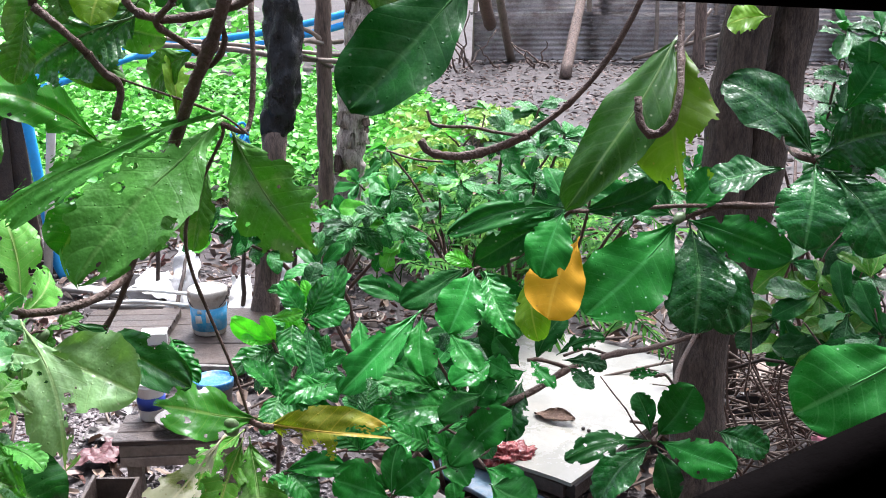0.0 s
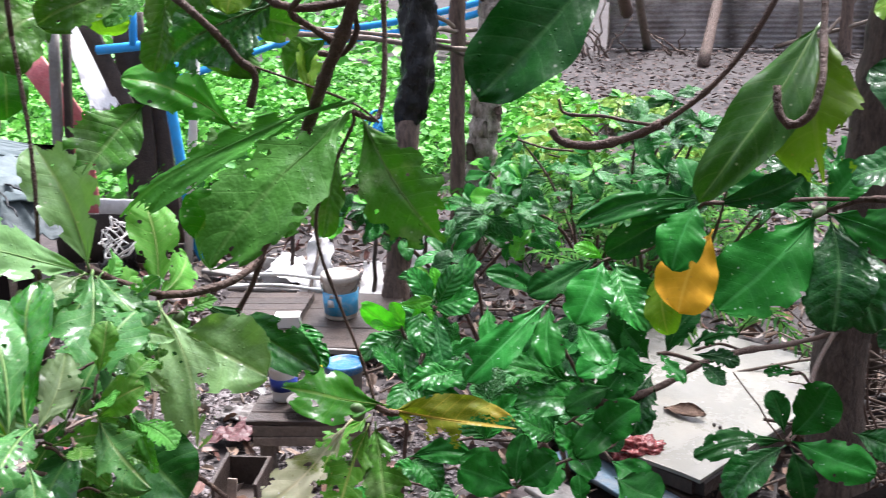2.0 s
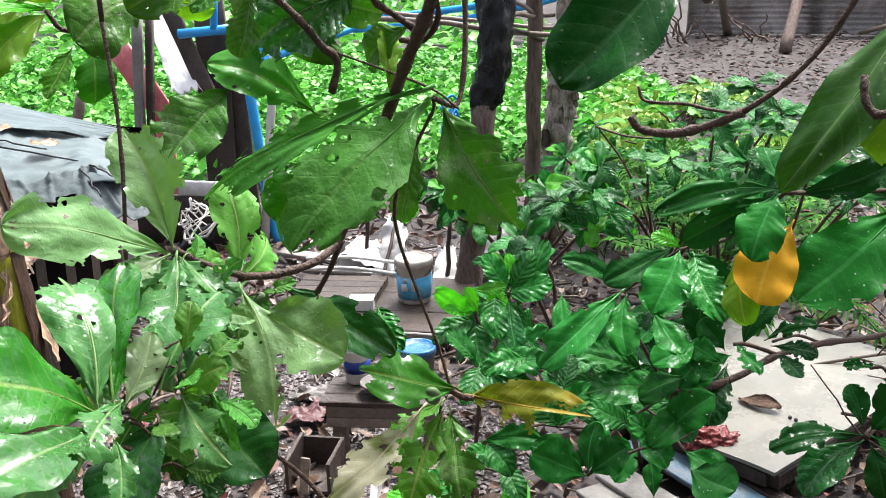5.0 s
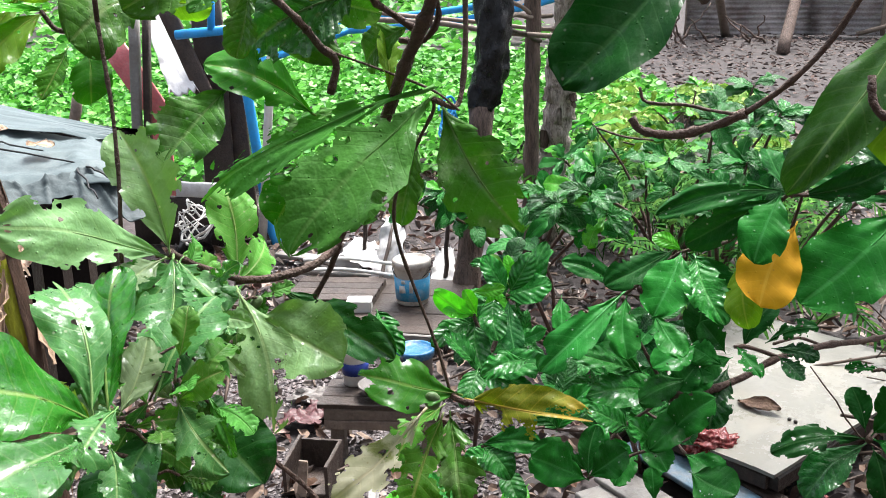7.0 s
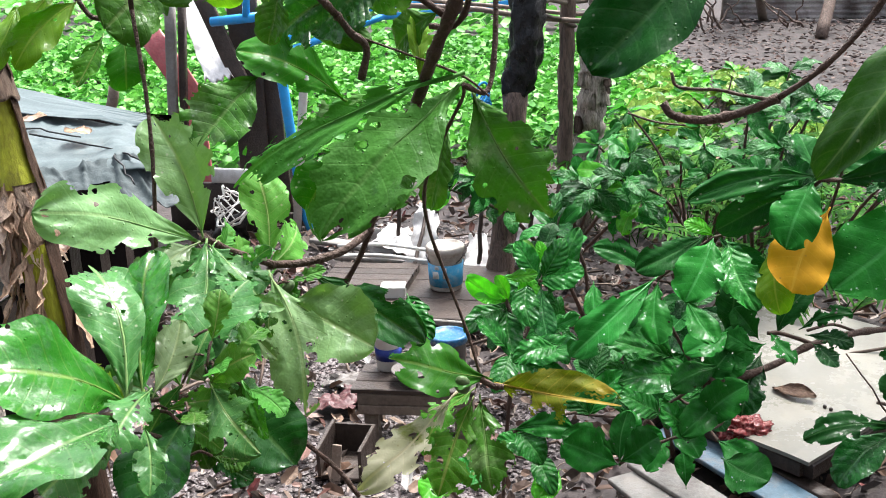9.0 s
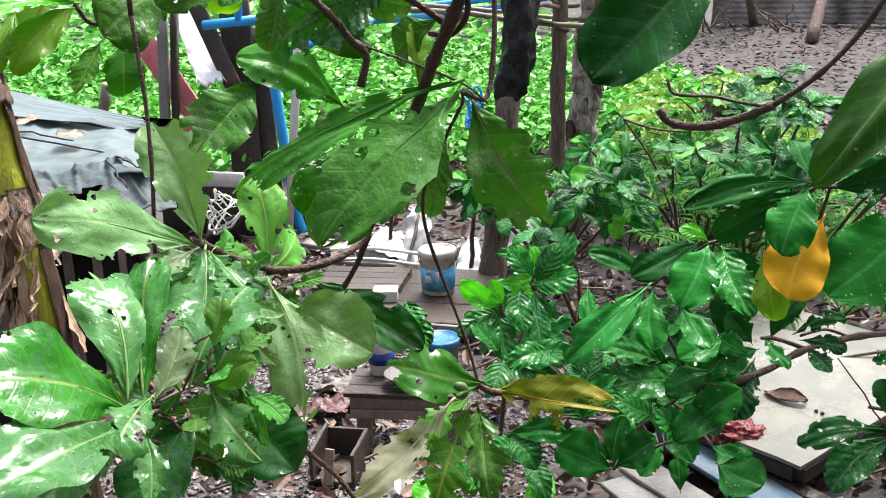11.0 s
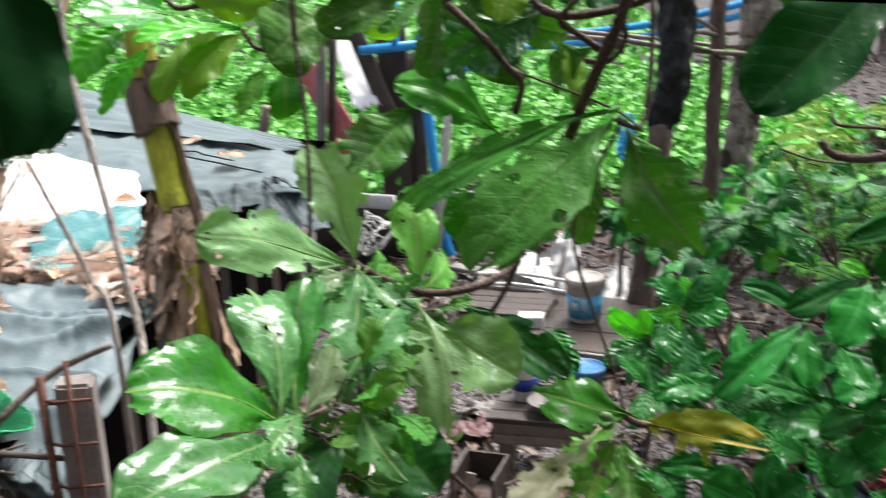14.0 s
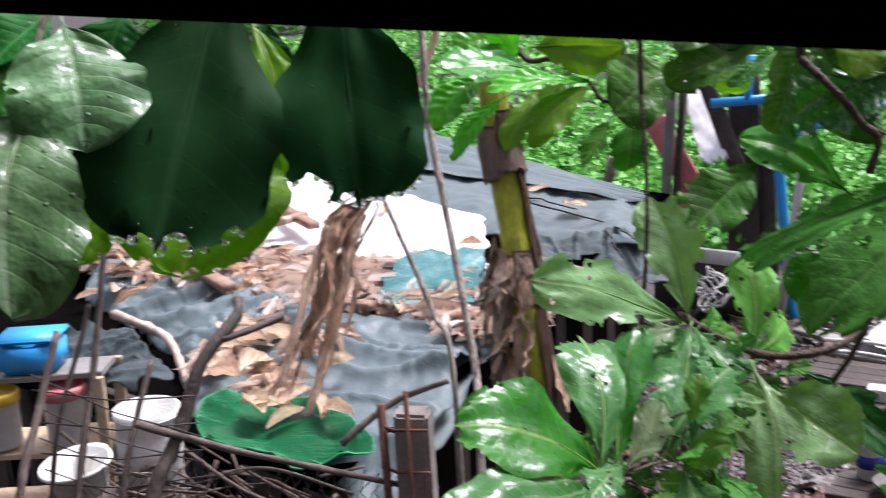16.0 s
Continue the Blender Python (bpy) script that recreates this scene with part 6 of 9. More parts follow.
def on_tray(rr, g):
    """A point of the sagging tray: rr from 0 at its middle to 1 at its rim."""
    dent = 1 - 0.16 * max(0.0, math.cos(g - 2.2)) ** 3 + 0.16 * noise.noise((math.cos(g) * 1.5, math.sin(g) * 1.5, 4))
    q = Vector((0.486 * math.cos(g) - 0.108 * math.sin(g), 0.3 * math.sin(g), 0)) * rr * dent
    pleat = 0.035 * rr * max(0.0, 1 - 3 * abs(noise.noise((math.cos(g) * 2.1, math.sin(g) * 2.1, 9)))) ** 2 + 0.02 * max(0.0, 1 - 3 * abs(noise.noise(q * 4 + Vector((3, 0, 0))))) ** 2
    return gp + q + Vector((0, 0, pleat + 0.02 * rr ** 3 - 0.03 + 0.05 * noise.noise(q * 5) + 0.05 * max(0.0, math.cos(g - 3.0)) ** 4 * rr ** 2))


bm = bmesh.new()
rings = [[bm.verts.new(on_tray((k + 0.001) / 12, 2 * math.pi * j / 64)) for j in range(64)] for k in range(13)]
for k in range(12):
    for j in range(64):
        bm.faces.new((rings[k][j], rings[k][(j + 1) % 64], rings[k + 1][(j + 1) % 64], rings[k + 1][j]))
bmesh.ops.solidify(bm, geom=bm.faces[:], thickness=0.003)
part("base", bm, GREENDEEP, tray)
bm = bmesh.new()
for k in range(-27, 28):
    a = k / 28
    half = math.sqrt(1 - a * a)
    for sg in (1, -1):
        row = []
        for j in range(13):
            b = half * (2 * j / 12 - 1)
            x, y = (a + b) * 0.7071, (a - b) * 0.7071 * sg
            row.append(on_tray(min(1.0, math.hypot(x, y)), math.atan2(y, x)) + Vector((0, 0, 0.005)))
        tube(bm, row, 0.0011, 4, cap=False)
part("net", bm, GREENP, tray, "lighter green crossing net strands")
part("rim", tube(bmesh.new(), [on_tray(1.0, 2 * math.pi * j / 60) for j in range(61)], 0.005, 6), GREENP, tray)


def on_roof_band(x, y):
    """The stretch of roof between the near tarpaulins and the white sheet."""
    near = 4.55 + 0.12 * (x + 4) + 0.2 * noise.noise((x * 2, 0, 5))
    far = 5.35 - 0.2 * (x + 4) + 0.25 * noise.noise((x * 2.5, 3, 0))
    if x < -4.6:
        near, far = 4.6, 5.3 - 0.1 * (x + 4.6)
    return near < y < far or (-4.4 < x < -3.7 and 3.6 < y < 4.4 and noise.noise((x * 3, y * 3, 0)) > 0.0)


for i in range(100):
    x, y = rnd.uniform(-6.8, -3.0), rnd.uniform(3.4, 6.4)
    while not on_roof_band(x, y) and rnd.random() > 0.06:
        x, y = rnd.uniform(-6.8, -3.0), rnd.uniform(3.4, 6.4)
    p = (x, y, roof_z(x, y) + 0.04)
    dead_leaf(p, rnd.uniform(0.12, 0.3), rnd.uniform(0.05, 0.13), rnd.uniform(0, 360), rnd.choice((DRYLEAF, DRYPALE, DRYPALE)), rnd.uniform(0, 0.06), rnd.uniform(0.2, 0.9), label="dry fallen leaf on the coop's roof", group="leaves on the coop roof")
DRYLITTER = island_material("dry_litter", [(0.62, 0.43, 0.34), (0.86, 0.7, 0.6), (0.76, 0.6, 0.5), (0.9, 0.8, 0.74), (0.42, 0.27, 0.2), (0.88, 0.76, 0.68), (0.7, 0.53, 0.44)], 0.7, 0.35, 0.3, 0.85)
scatter("roof_litter", "layer of dry leaves and husks on the coop's roof", "leaves", 2000, (-6.9, -3.0, 3.5, 6.3), (0.03, 0.13), DRYLITTER, lambda x, y: roof_z(x, y) + 0.02 + 0.04 * rnd.random(), tilt=0.35, keep=on_roof_band, aspect=0.45)
scatter("roof_litter", "shredded dry leaf strips and straws on the coop's roof", "leaves", 1500, (-6.9, -3.0, 3.5, 6.3), (0.1, 0.34), DRYLITTER, lambda x, y: roof_z(x, y) + 0.03 + 0.04 * rnd.random(), tilt=0.1, keep=on_roof_band, aspect=0.13)
scatter("rubbish_scraps", "white and grey plastic scraps among the dry leaves", "rubbish", 220, (-6.9, -3.0, 3.9, 6.0), (0.05, 0.16), SCRAP, lambda x, y: roof_z(x, y) + 0.06 + 0.03 * rnd.random(), tilt=0.3, keep=on_roof_band)
for q, ln, wd, tn in (((-3.54, 3.38, 1.40), 0.3, 0.26, 50), ((-3.53, 3.31, 1.41), 0.22, 0.16, -20), ((-3.31, 3.47, 1.41), 0.26, 0.14, -40), ((-3.18, 3.47, 1.41), 0.2, 0.12, 15), ((-3.47, 3.49, 1.41), 0.2, 0.14, 80), ((-3.99, 3.55, 1.41), 0.22, 0.16, 10), ((-3.98, 3.70, 1.43), 0.24, 0.18, 110), ((-3.57, 3.87, 1.44), 0.18, 0.12, 40), ((-4.31, 3.86, 1.40), 0.25, 0.18, 60), ((-4.52, 4.18, 1.42), 0.22, 0.16, 10), ((-6.04, 4.63, 1.48), 0.34, 0.26, -30), ((-4.18, 3.68, 1.37), 0.2, 0.16, 80), ((-4.38, 3.99, 1.42), 0.2, 0.17, 140), ((-4.23, 3.97, 1.43), 0.22, 0.16, 200), ((-4.45, 3.87, 1.38), 0.18, 0.13, 20), ((-3.97, 3.77, 1.41), 0.2, 0.14, 100), ((-4.55, 4.09, 1.42), 0.2, 0.15, 300), ((-3.58, 3.93, 1.42), 0.2, 0.12, 60), ((-4.12, 4.09, 1.42), 0.22, 0.14, 10), ((-3.36, 3.33, 1.39), 0.2, 0.15, 70)):
    dead_leaf(q, ln * rnd.uniform(0.7, 1.05), wd * rnd.uniform(0.6, 1.05), tn, rnd.choice((DRYCREAM, DRYCREAM, DRYPALE)), 0.01, 0.9, label="broad pale dead leaf on the coop's roof", group="leaves on the coop roof")
for a, b, w in (((-6.89, 5.26, 1.53), (-4.93, 4.49, 1.47), 0.1), ((-5.88, 4.98, 1.53), (-5.52, 5.81, 1.60), 0.1), ((-6.66, 6.34, 1.62), (-5.27, 5.62, 1.58), 0.09), ((-3.91, 4.59, 1.46), (-4.29, 4.54, 1.45), 0.08), ((-5.98, 5.33, 1.56), (-5.53, 5.67, 1.59), 0.06)):
    a, b = Vector(a) + Vector((0, 0, 0.06)), Vector(b) + Vector((0, 0, 0.06))
    thing("roof_batten", "rain-soaked brown batten lying on the coop's roof", "batten", a, plank(a, b, w, 0.045, (0, 0, 1)), SOAKED if w > 0.075 else BLEACHED, group="battens on the coop roof")

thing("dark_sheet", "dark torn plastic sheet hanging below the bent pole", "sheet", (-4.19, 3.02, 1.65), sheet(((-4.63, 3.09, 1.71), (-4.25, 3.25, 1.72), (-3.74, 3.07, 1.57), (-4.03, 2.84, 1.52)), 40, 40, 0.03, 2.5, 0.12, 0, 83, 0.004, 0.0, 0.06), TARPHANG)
line = smooth_line([(-5.45, 4.04, 1.42), (-4.95, 3.96, 1.40), (-4.65, 3.82, 1.36), (-4.38, 3.65, 1.25)], 6)
thing("bleached_pole", "bent bleached pole along the coop's eave", "pole", line[0], tube(bmesh.new(), line, [0.03 - 0.0006 * i for i in range(len(line))], 10, 0.45), BLEACHED)
for a, b in (((-4.29, 6.72, 1.71), (-3.79, 6.65, 1.66)), ((-4.14, 6.63, 1.68), (-3.43, 6.54, 1.60)), ((-3.45, 6.43, 1.60), (-3.18, 6.13, 1.50)), ((-3.40, 6.45, 1.61), (-3.14, 6.37, 1.54))):
    thing("loose_cord", "thin black cord lying over the tarpaulin", "cord", a, pole(a, b, 0.007, 0.005, 0.1, 6, 8, 0.02), BLACKRUB, group="cords on the tarpaulin")
# hanging bunch of dry leaves
bunch = thing("dry_leaf_bunch", "hanging bunch of dry brown banana leaves", "leaves", (-2.74, 3.30, 2.46))
top = Vector((-2.75, 3.30, 2.46))
ends = ((-2.76, 2.86, 1.72), (-2.77, 3.00, 1.86), (-2.82, 2.79, 1.84), (-2.82, 2.84, 1.80), (-2.77, 3.11, 1.95), (-2.77, 2.88, 1.93), (-2.76, 2.93, 1.78), (-2.74, 3.20, 2.10), (-2.75, 3.05, 2.10), (-2.85, 2.77, 1.81), (-2.83, 2.82, 1.87), (-2.83, 2.92, 1.98), (-2.80, 3.01, 2.02), (-2.81, 3.12, 2.20))


def dry_strip(line, wd, i, m):
    """A hanging dry leaf: a folded, twisted strip with torn edges."""
    bm = bmesh.new()
    n = len(line)
    rows = []
    for k, p in enumerate(line):
        w = wd * (0.3 + 0.7 * math.sin(math.pi * min(1, k / n * 0.85 + 0.1))) * (1 + 0.6 * noise.noise((k * 0.3, i * 7.3, 0)))
        g = 2.4 * noise.noise((k * 0.1, i * 3.1, 5)) + 0.5 + 0.25 * i
        side = Vector((math.cos(g) * 0.9, math.sin(g) * 0.9, 0.15))
        face = Vector((-math.sin(g), math.cos(g), 0))
        row = []
        for u in np.linspace(-1, 1, 9):
            torn = 1 + 0.5 * abs(u) ** 4 * noise.noise((k * 0.9, float(u) * 2, i * 5.0))
            dent = 0.75 * abs(float(u)) - 0.4 + 0.25 * math.cos(float(u) * 7 + k * 0.2 + i) + 0.6 * noise.noise((float(u) * 3, k * 0.4, i))
            row.append(bm.verts.new(p + side * (float(u) * w * torn) + face * (w * dent)))
        rows.append(row)
    for k in range(n - 1):
        for j in range(8):
            bm.faces.new((rows[k][j], rows[k + 1][j], rows[k + 1][j + 1], rows[k][j + 1]))
    bmesh.ops.solidify(bm, geom=bm.faces[:], thickness=0.002)
    part("dry_leaf", bm, m, bunch)


for i, e in enumerate(ends):
    e = Vector(e)
    wd = (0.036, 0.019, 0.03, 0.013, 0.02, 0.04, 0.014, 0.012, 0.026, 0.024, 0.013, 0.026, 0.01, 0.015)[i]
    m1 = top.lerp(e, 0.3) + Vector((rnd.uniform(-0.09, 0.06), rnd.uniform(-0.06, 0.05), rnd.uniform(0.02, 0.1)))
    m2 = top.lerp(e, 0.68) + Vector((rnd.uniform(-0.07, 0.08), rnd.uniform(-0.05, 0.05), rnd.uniform(-0.03, 0.05)))
    dry_strip(smooth_line([top, m1, m2, e], 14), wd, i, (DRYPALE, DRYLEAF, DRYPALE, HUSK)[i % 4])
arc = [top + Vector(v) for v in ((0.02, 0.01, 0.02), (-0.09, -0.053, -0.02), (-0.136, -0.078, -0.105), (-0.145, -0.084, -0.23))]
dry_strip(smooth_line(arc, 12), 0.018, 21, DRYPALE)
arc = [top + Vector(v) for v in ((0.0, 0.0, 0.0), (-0.05, -0.03, -0.05), (-0.12, -0.07, -0.16), (-0.15, -0.12, -0.36))]
dry_strip(smooth_line(arc, 12), 0.022, 24, DRYLEAF)
part("stalk", tube(bmesh.new(), smooth_line([top, Vector((-2.69, 3.39, 2.66)), Vector((-2.63, 3.61, 3.05)), Vector((-2.61, 3.63, 3.30))], 5), 0.013, 6, 0.2), DRYLEAF, bunch)

# banana-like stem with dry husks
p0, p1, p2, p3 = Vector((-2.48, 3.97, 1.58)), Vector((-2.63, 4.08, 2.19)), Vector((-2.73, 4.12, 2.73)), Vector((-2.81, 4.22, 3.29))
foot = Vector((p0.x + 0.08, p0.y, 0))
stem = thing("plant_stem", "thick green and brown stem wrapped in dry husks", "stem", foot)
line = smooth_line([foot, p0, p1, p2, p3], 6)
part("stalk", knobbly(tube(bmesh.new(), line, [0.082 - 0.001 * i for i in range(len(line))], 20, 0.15), 0.012, 9.0, 0.5), STEM, stem)


def along_stem(t):
    k = min(max(t, 0.0), 0.999) * (len(line) - 1)
    return line[int(k)].lerp(line[int(k) + 1], k % 1)


def sheath(t0, t1, g0, g1, m, seed, lift=0.004, fringe=0.07):
    """A dry leaf base that hugs the stem between two angles, with a torn lower rim."""
    bm = bmesh.new()
    rows = []
    for a in range(13):
        row = []
        for b in range(17):
            u, v = b / 16, a / 12
            g = radians(g0 + (g1 - g0) * u) + 0.12 * noise.noise((v * 4, seed, u))
            tt = t1 + (t0 - t1) * v * (1 + fringe * 8 * noise.noise((u * 7, seed * 3.1, 1)))
            c0 = along_stem(tt)
            r2 = 0.083 + lift + 0.012 * v * v + 0.009 * noise.noise((u * 9, v * 2.5, seed)) + 0.01 * (abs(2 * u - 1) ** 4)
            row.append(bm.verts.new(c0 + Vector((r2 * math.cos(g), r2 * math.sin(g), 0))))
        rows.append(row)
    for a in range(12):
        for b in range(16):
            bm.faces.new((rows[a][b], rows[a + 1][b], rows[a + 1][b + 1], rows[a][b + 1]))
    bmesh.ops.solidify(bm, geom=bm.faces[:], thickness=0.003)
    part("sheath", bm, m, stem, "brown dry leaf base round the stem")


# Most of the dark sheaths sit on the stem's right side.
for t0, t1, g0, g1, m in ((0.6, 0.7, -185, 70, HUSKGREY), (0.66, 0.73, -60, 80, HUSKDARK), (0.44, 0.615, -14, 95, HUSKDARK), (0.35, 0.445, -190, 80, HUSK), (0.4, 0.455, -70, 20, HUSKGREY), (0.215, 0.345, -35, 90, HUSKDARK), (0.12, 0.225, -170, 60, HUSK), (0.05, 0.14, -170, 90, HUSKDARK)):
    sheath(t0, t1, g0, g1, m, t0 * 37)
for i in range(120):
    low, high = ((0.4, 0.45), (0.42, 0.48), (0.38, 0.44), (0.24, 0.33), (0.4, 0.45))[i % 5]
    p = along_stem(rnd.uniform(low, high))
    g0 = radians(rnd.gauss(-140, 50))
    h, w, off = rnd.uniform(0.1, 0.34), rnd.uniform(0.005, 0.019), rnd.uniform(0.004, 0.025) if rnd.random() < 0.55 else rnd.uniform(0.03, 0.12)
    lean, bow = rnd.uniform(-0.5, 0.5), rnd.uniform(0.0, 0.03)
    bm = bmesh.new()
    rows = []
    for a in range(11):
        v = a / 10
        ww = w * (math.sin(math.pi * (0.1 + 0.88 * v)) ** 0.8 + 0.05) / 0.09 * (1 + 0.5 * noise.noise((a * 0.5, i * 3.1, 0)))
        row = []
        for u in np.linspace(-1, 1, 5):
            r2 = 0.092 + off * v * v + bow * math.sin(math.pi * v) + 0.02 * noise.noise((a * 0.5, u * 2.5, i * 5.0)) * v + 0.01 * abs(u) * (0.3 + v)
            g1 = g0 + u * ww + lean * v + 0.25 * noise.noise((a * 0.35, i * 1.7, 3))
            row.append(bm.verts.new(p + Vector((r2 * math.cos(g1), r2 * math.sin(g1), -h * v))))
        rows.append(row)
    for a in range(10):
        for b in range(4):
            bm.faces.new((rows[a][b], rows[a + 1][b], rows[a + 1][b + 1], rows[a][b + 1]))
    part("husk", bm, (DRYPALE, HUSK, DRYLEAF, HUSK, HUSKGREY)[i % 5], stem)
# thin bare saplings beside it
for pts, r in ((((-2.04, 2.92, 1.51), (-2.20, 3.14, 1.89), (-2.40, 3.30, 2.38), (-2.54, 3.40, 2.77), (-2.62, 3.50, 3.26)), 0.014), (((-2.25, 3.08, 1.82), (-2.41, 3.19, 2.06), (-2.57, 3.22, 2.34), (-2.66, 3.25, 2.47)), 0.01)):
    pts = [Vector(p) for p in pts]
    ft = Vector((pts[0].x, pts[0].y, 0))
    thing("bare_sapling", "thin bare grey-brown sapling", "sapling", ft, tube(bmesh.new(), smooth_line([ft] + pts, 6), r, 7, 0.2), PALEBARK)

# concrete post with rusty bars
c, c2 = Vector((-2.40, 3.02, 1.42)), Vector((-2.49, 3.12, 1.75))
bm = box((c.x, c.y, c2.z / 2), (0.13, 0.11, c2.z), 0.012, 25)
for v in bm.verts:
    v.co += 0.008 * Vector((noise.noise(v.co * 9), noise.noise(v.co * 9 + Vector((5, 0, 0))), 0))
post = thing("concrete_post", "broken concrete post with rusty bars", "post", (c.x, c.y, 0), bm, CONCRETE, smooth=False)
for dx, z1 in ((-0.085, 0.03), (0.03, 0.1)):
    part("bar", tube(bmesh.new(), [(c.x + dx, c.y - 0.07, 0.3), (c.x + dx + 0.005, c.y - 0.07, c2.z * 0.6), (c.x + dx, c.y - 0.07, c2.z + z1)], 0.016 if dx < 0 else 0.009, 8, 0.15), RUST, post, "rusty iron bar")
for k in range(6):
    z = c2.z - 0.06 - 0.16 * k
    part("tie", tube(bmesh.new(), [(c.x - 0.11, c.y - 0.06, z), (c.x - 0.02, c.y - 0.085, z + 0.01), (c.x + 0.1, c.y - 0.05, z + 0.02)], 0.006, 6, 0.2), RUST, post, "rusty tie")

# stick fence and bent branch in front of the coop
def bough(name, label, cat, pts, r0, r1, m=BARK, to_ground=True):
    pts = [Vector(p) for p in pts]
    if to_ground:
        d = (pts[0] - pts[1]).normalized()
        d = Vector((d.x * 0.5, d.y * 0.5, -1))
        k = pts[0].z + 0.03
        pts = [pts[0] + d * k * f for f in (1, 0.66, 0.33)] + pts
    line = smooth_line(pts, 6)
    n = len(line)
    return thing(name, label, cat, pts[0], tube(bmesh.new(), line, [r0 + (r1 - r0) * i / n for i in range(n)], 10, 0.3), m)


lim = bough("stump_branch", "knobbly grey-brown branch standing by the coop", "branch", ((-3.00, 2.31, 1.56), (-3.00, 2.42, 1.70), (-3.00, 2.51, 1.84), (-2.99, 2.59, 1.98), (-2.97, 2.75, 2.10), (-3.01, 2.80, 2.15)), 0.034, 0.02, STICKWOOD)
part("side_branch", tube(bmesh.new(), smooth_line([(-2.96, 2.66, 2.04), (-2.95, 2.79, 2.04), (-2.93, 2.94, 2.05)], 5), 0.014, 8, 0.3), STICKWOOD, lim)
for pts, r in ((((-3.23, 2.17, 1.54), (-3.34, 2.39, 1.97), (-3.41, 2.56, 2.40)), 0.022), (((-3.06, 2.23, 1.56), (-3.10, 2.35, 1.79), (-3.14, 2.49, 1.99)), 0.02), (((-3.10, 1.88, 1.70), (-3.18, 2.04, 1.93), (-3.23, 2.19, 2.17)), 0.024), (((-3.40, 2.23, 1.71), (-3.42, 2.41, 2.06), (-3.42, 2.46, 2.17)), 0.016)):
    bough("fence_stick", "weathered upright stick of a rough fence", "stick", pts, r * 0.75, r * 0.5, STICKWOOD)
for pts, r in ((((-3.06, 2.33, 1.82), (-2.87, 2.56, 1.68), (-2.66, 2.79, 1.56), (-2.46, 2.99, 1.46)), 0.02), (((-2.62, 2.87, 1.63), (-2.51, 3.04, 1.75), (-2.33, 3.15, 1.83)), 0.02), (((-3.04, 2.59, 1.52), (-2.89, 2.76, 1.52), (-2.64, 2.94, 1.40)), 0.012), (((-3.05, 2.51, 1.66), (-2.88, 2.60, 1.51), (-2.75, 2.69, 1.43)), 0.012), (((-3.00, 2.72, 1.52), (-2.76, 2.81, 1.38)), 0.01), (((-3.03, 2.64, 1.57), (-3.03, 2.54, 1.43)), 0.012), (((-2.75, 2.88, 1.47), (-2.63, 3.00, 1.49)), 0.01)):
    bough("cross_stick", "thin grey stick laid across the rough fence", "stick", pts, r * 0.7, r * 0.5, STICKWOOD, False)
for i in range(9):
    a = Vector((-3.45, 2.20, 1.78)) + Vector((0, 0, -0.06 * i + 0.2))
    b = Vector((-3.01, 2.48, 1.55)) + Vector((0.1, 0, -0.05 * i + 0.2 + 0.2 * (i % 2)))
    thing("fence_wire", "thin dark wire strung on the sticks", "wire", a, tube(bmesh.new(), [a, a.lerp(b, 0.5) - Vector((0, 0, 0.03)), b], 0.003, 5), IRON, group="fence wires")

brush = bmesh.new()
for k in range(260):
    a = Vector((-3.05, 2.78, 1.44)) + Vector((rnd.uniform(-0.55, 0.55), rnd.uniform(-0.35, 0.1), rnd.uniform(-0.5, 0.02)))
    g, ln = rnd.uniform(0, 6.28), rnd.uniform(0.15, 0.5)
    b = a + Vector((math.cos(g) * ln, math.sin(g) * ln * 0.4, rnd.uniform(-0.2, 0.08)))
    tube(brush, [a, a.lerp(b, 0.5) + Vector((rnd.uniform(-0.04, 0.04), 0, rnd.uniform(-0.04, 0.04))), b], rnd.uniform(0.003, 0.009), 5)
thing("brushwood", "dark wet brushwood stacked below the coop's eave", "sticks", (-3.6, 3.4, 0), brush, STICKS, kind="stuff")

net = thing("wire_netting", "dark rusty wire netting on the rough stick fence", "netting", (-2.9, 2.6, 0.9))
na, nb = Vector((-3.35, 2.28, 1.62)), Vector((-2.47, 3.0, 1.5))


def on_net(u, z):
    return na.lerp(nb, u) + Vector((0.03 * noise.noise((u * 6, z * 5, 0)), 0.05 * noise.noise((u * 4, z * 6, 3)), -0.5 * z + 0.03 * noise.noise((u * 9, z * 3, 8))))


for k in range(24):
    for sg in (1, -1):
        bm = tube(bmesh.new(), [on_net(min(1, max(0, (k / 23) + sg * 0.09 * (z - 3) / 3 + 0.012 * (-1) ** z)), z / 6) for z in range(7)], 0.0022, 4, cap=False)
        part("wire", bm, IRON, net)

# shelf with tubs left of the coop
sh = thing("crate_shelf", "rough pale-wood shelf with a grey top", "shelf", (-3.95, 2.46, 1.29))
S0 = Vector((-4.20, 2.72, 1.69))
for dz, m in ((0.0, GREYWOOD), (-0.33, PALEWOOD), (-0.62, PALEWOOD)):
    part("shelf_board", plank((S0.x - 0.42, S0.y - 0.28, S0.z + dz), (S0.x + 0.2, S0.y + 0.2, S0.z + dz), 0.22 if dz == 0 else 0.32, 0.025), m, sh, smooth=False)
for dx, dy in ((-0.4, -0.4), (0.28, 0.08), (-0.5, -0.1), (0.12, 0.3)):
    part("upright", plank((S0.x + dx, S0.y + dy, 0), (S0.x + dx, S0.y + dy, S0.z), 0.045, 0.03, (0.6, -0.8, 0)), PALEWOOD, sh, smooth=False)
bb = thing("blue_box", "bright blue plastic box on the shelf", "box", (S0.x - 0.02, S0.y, S0.z + 0.015))
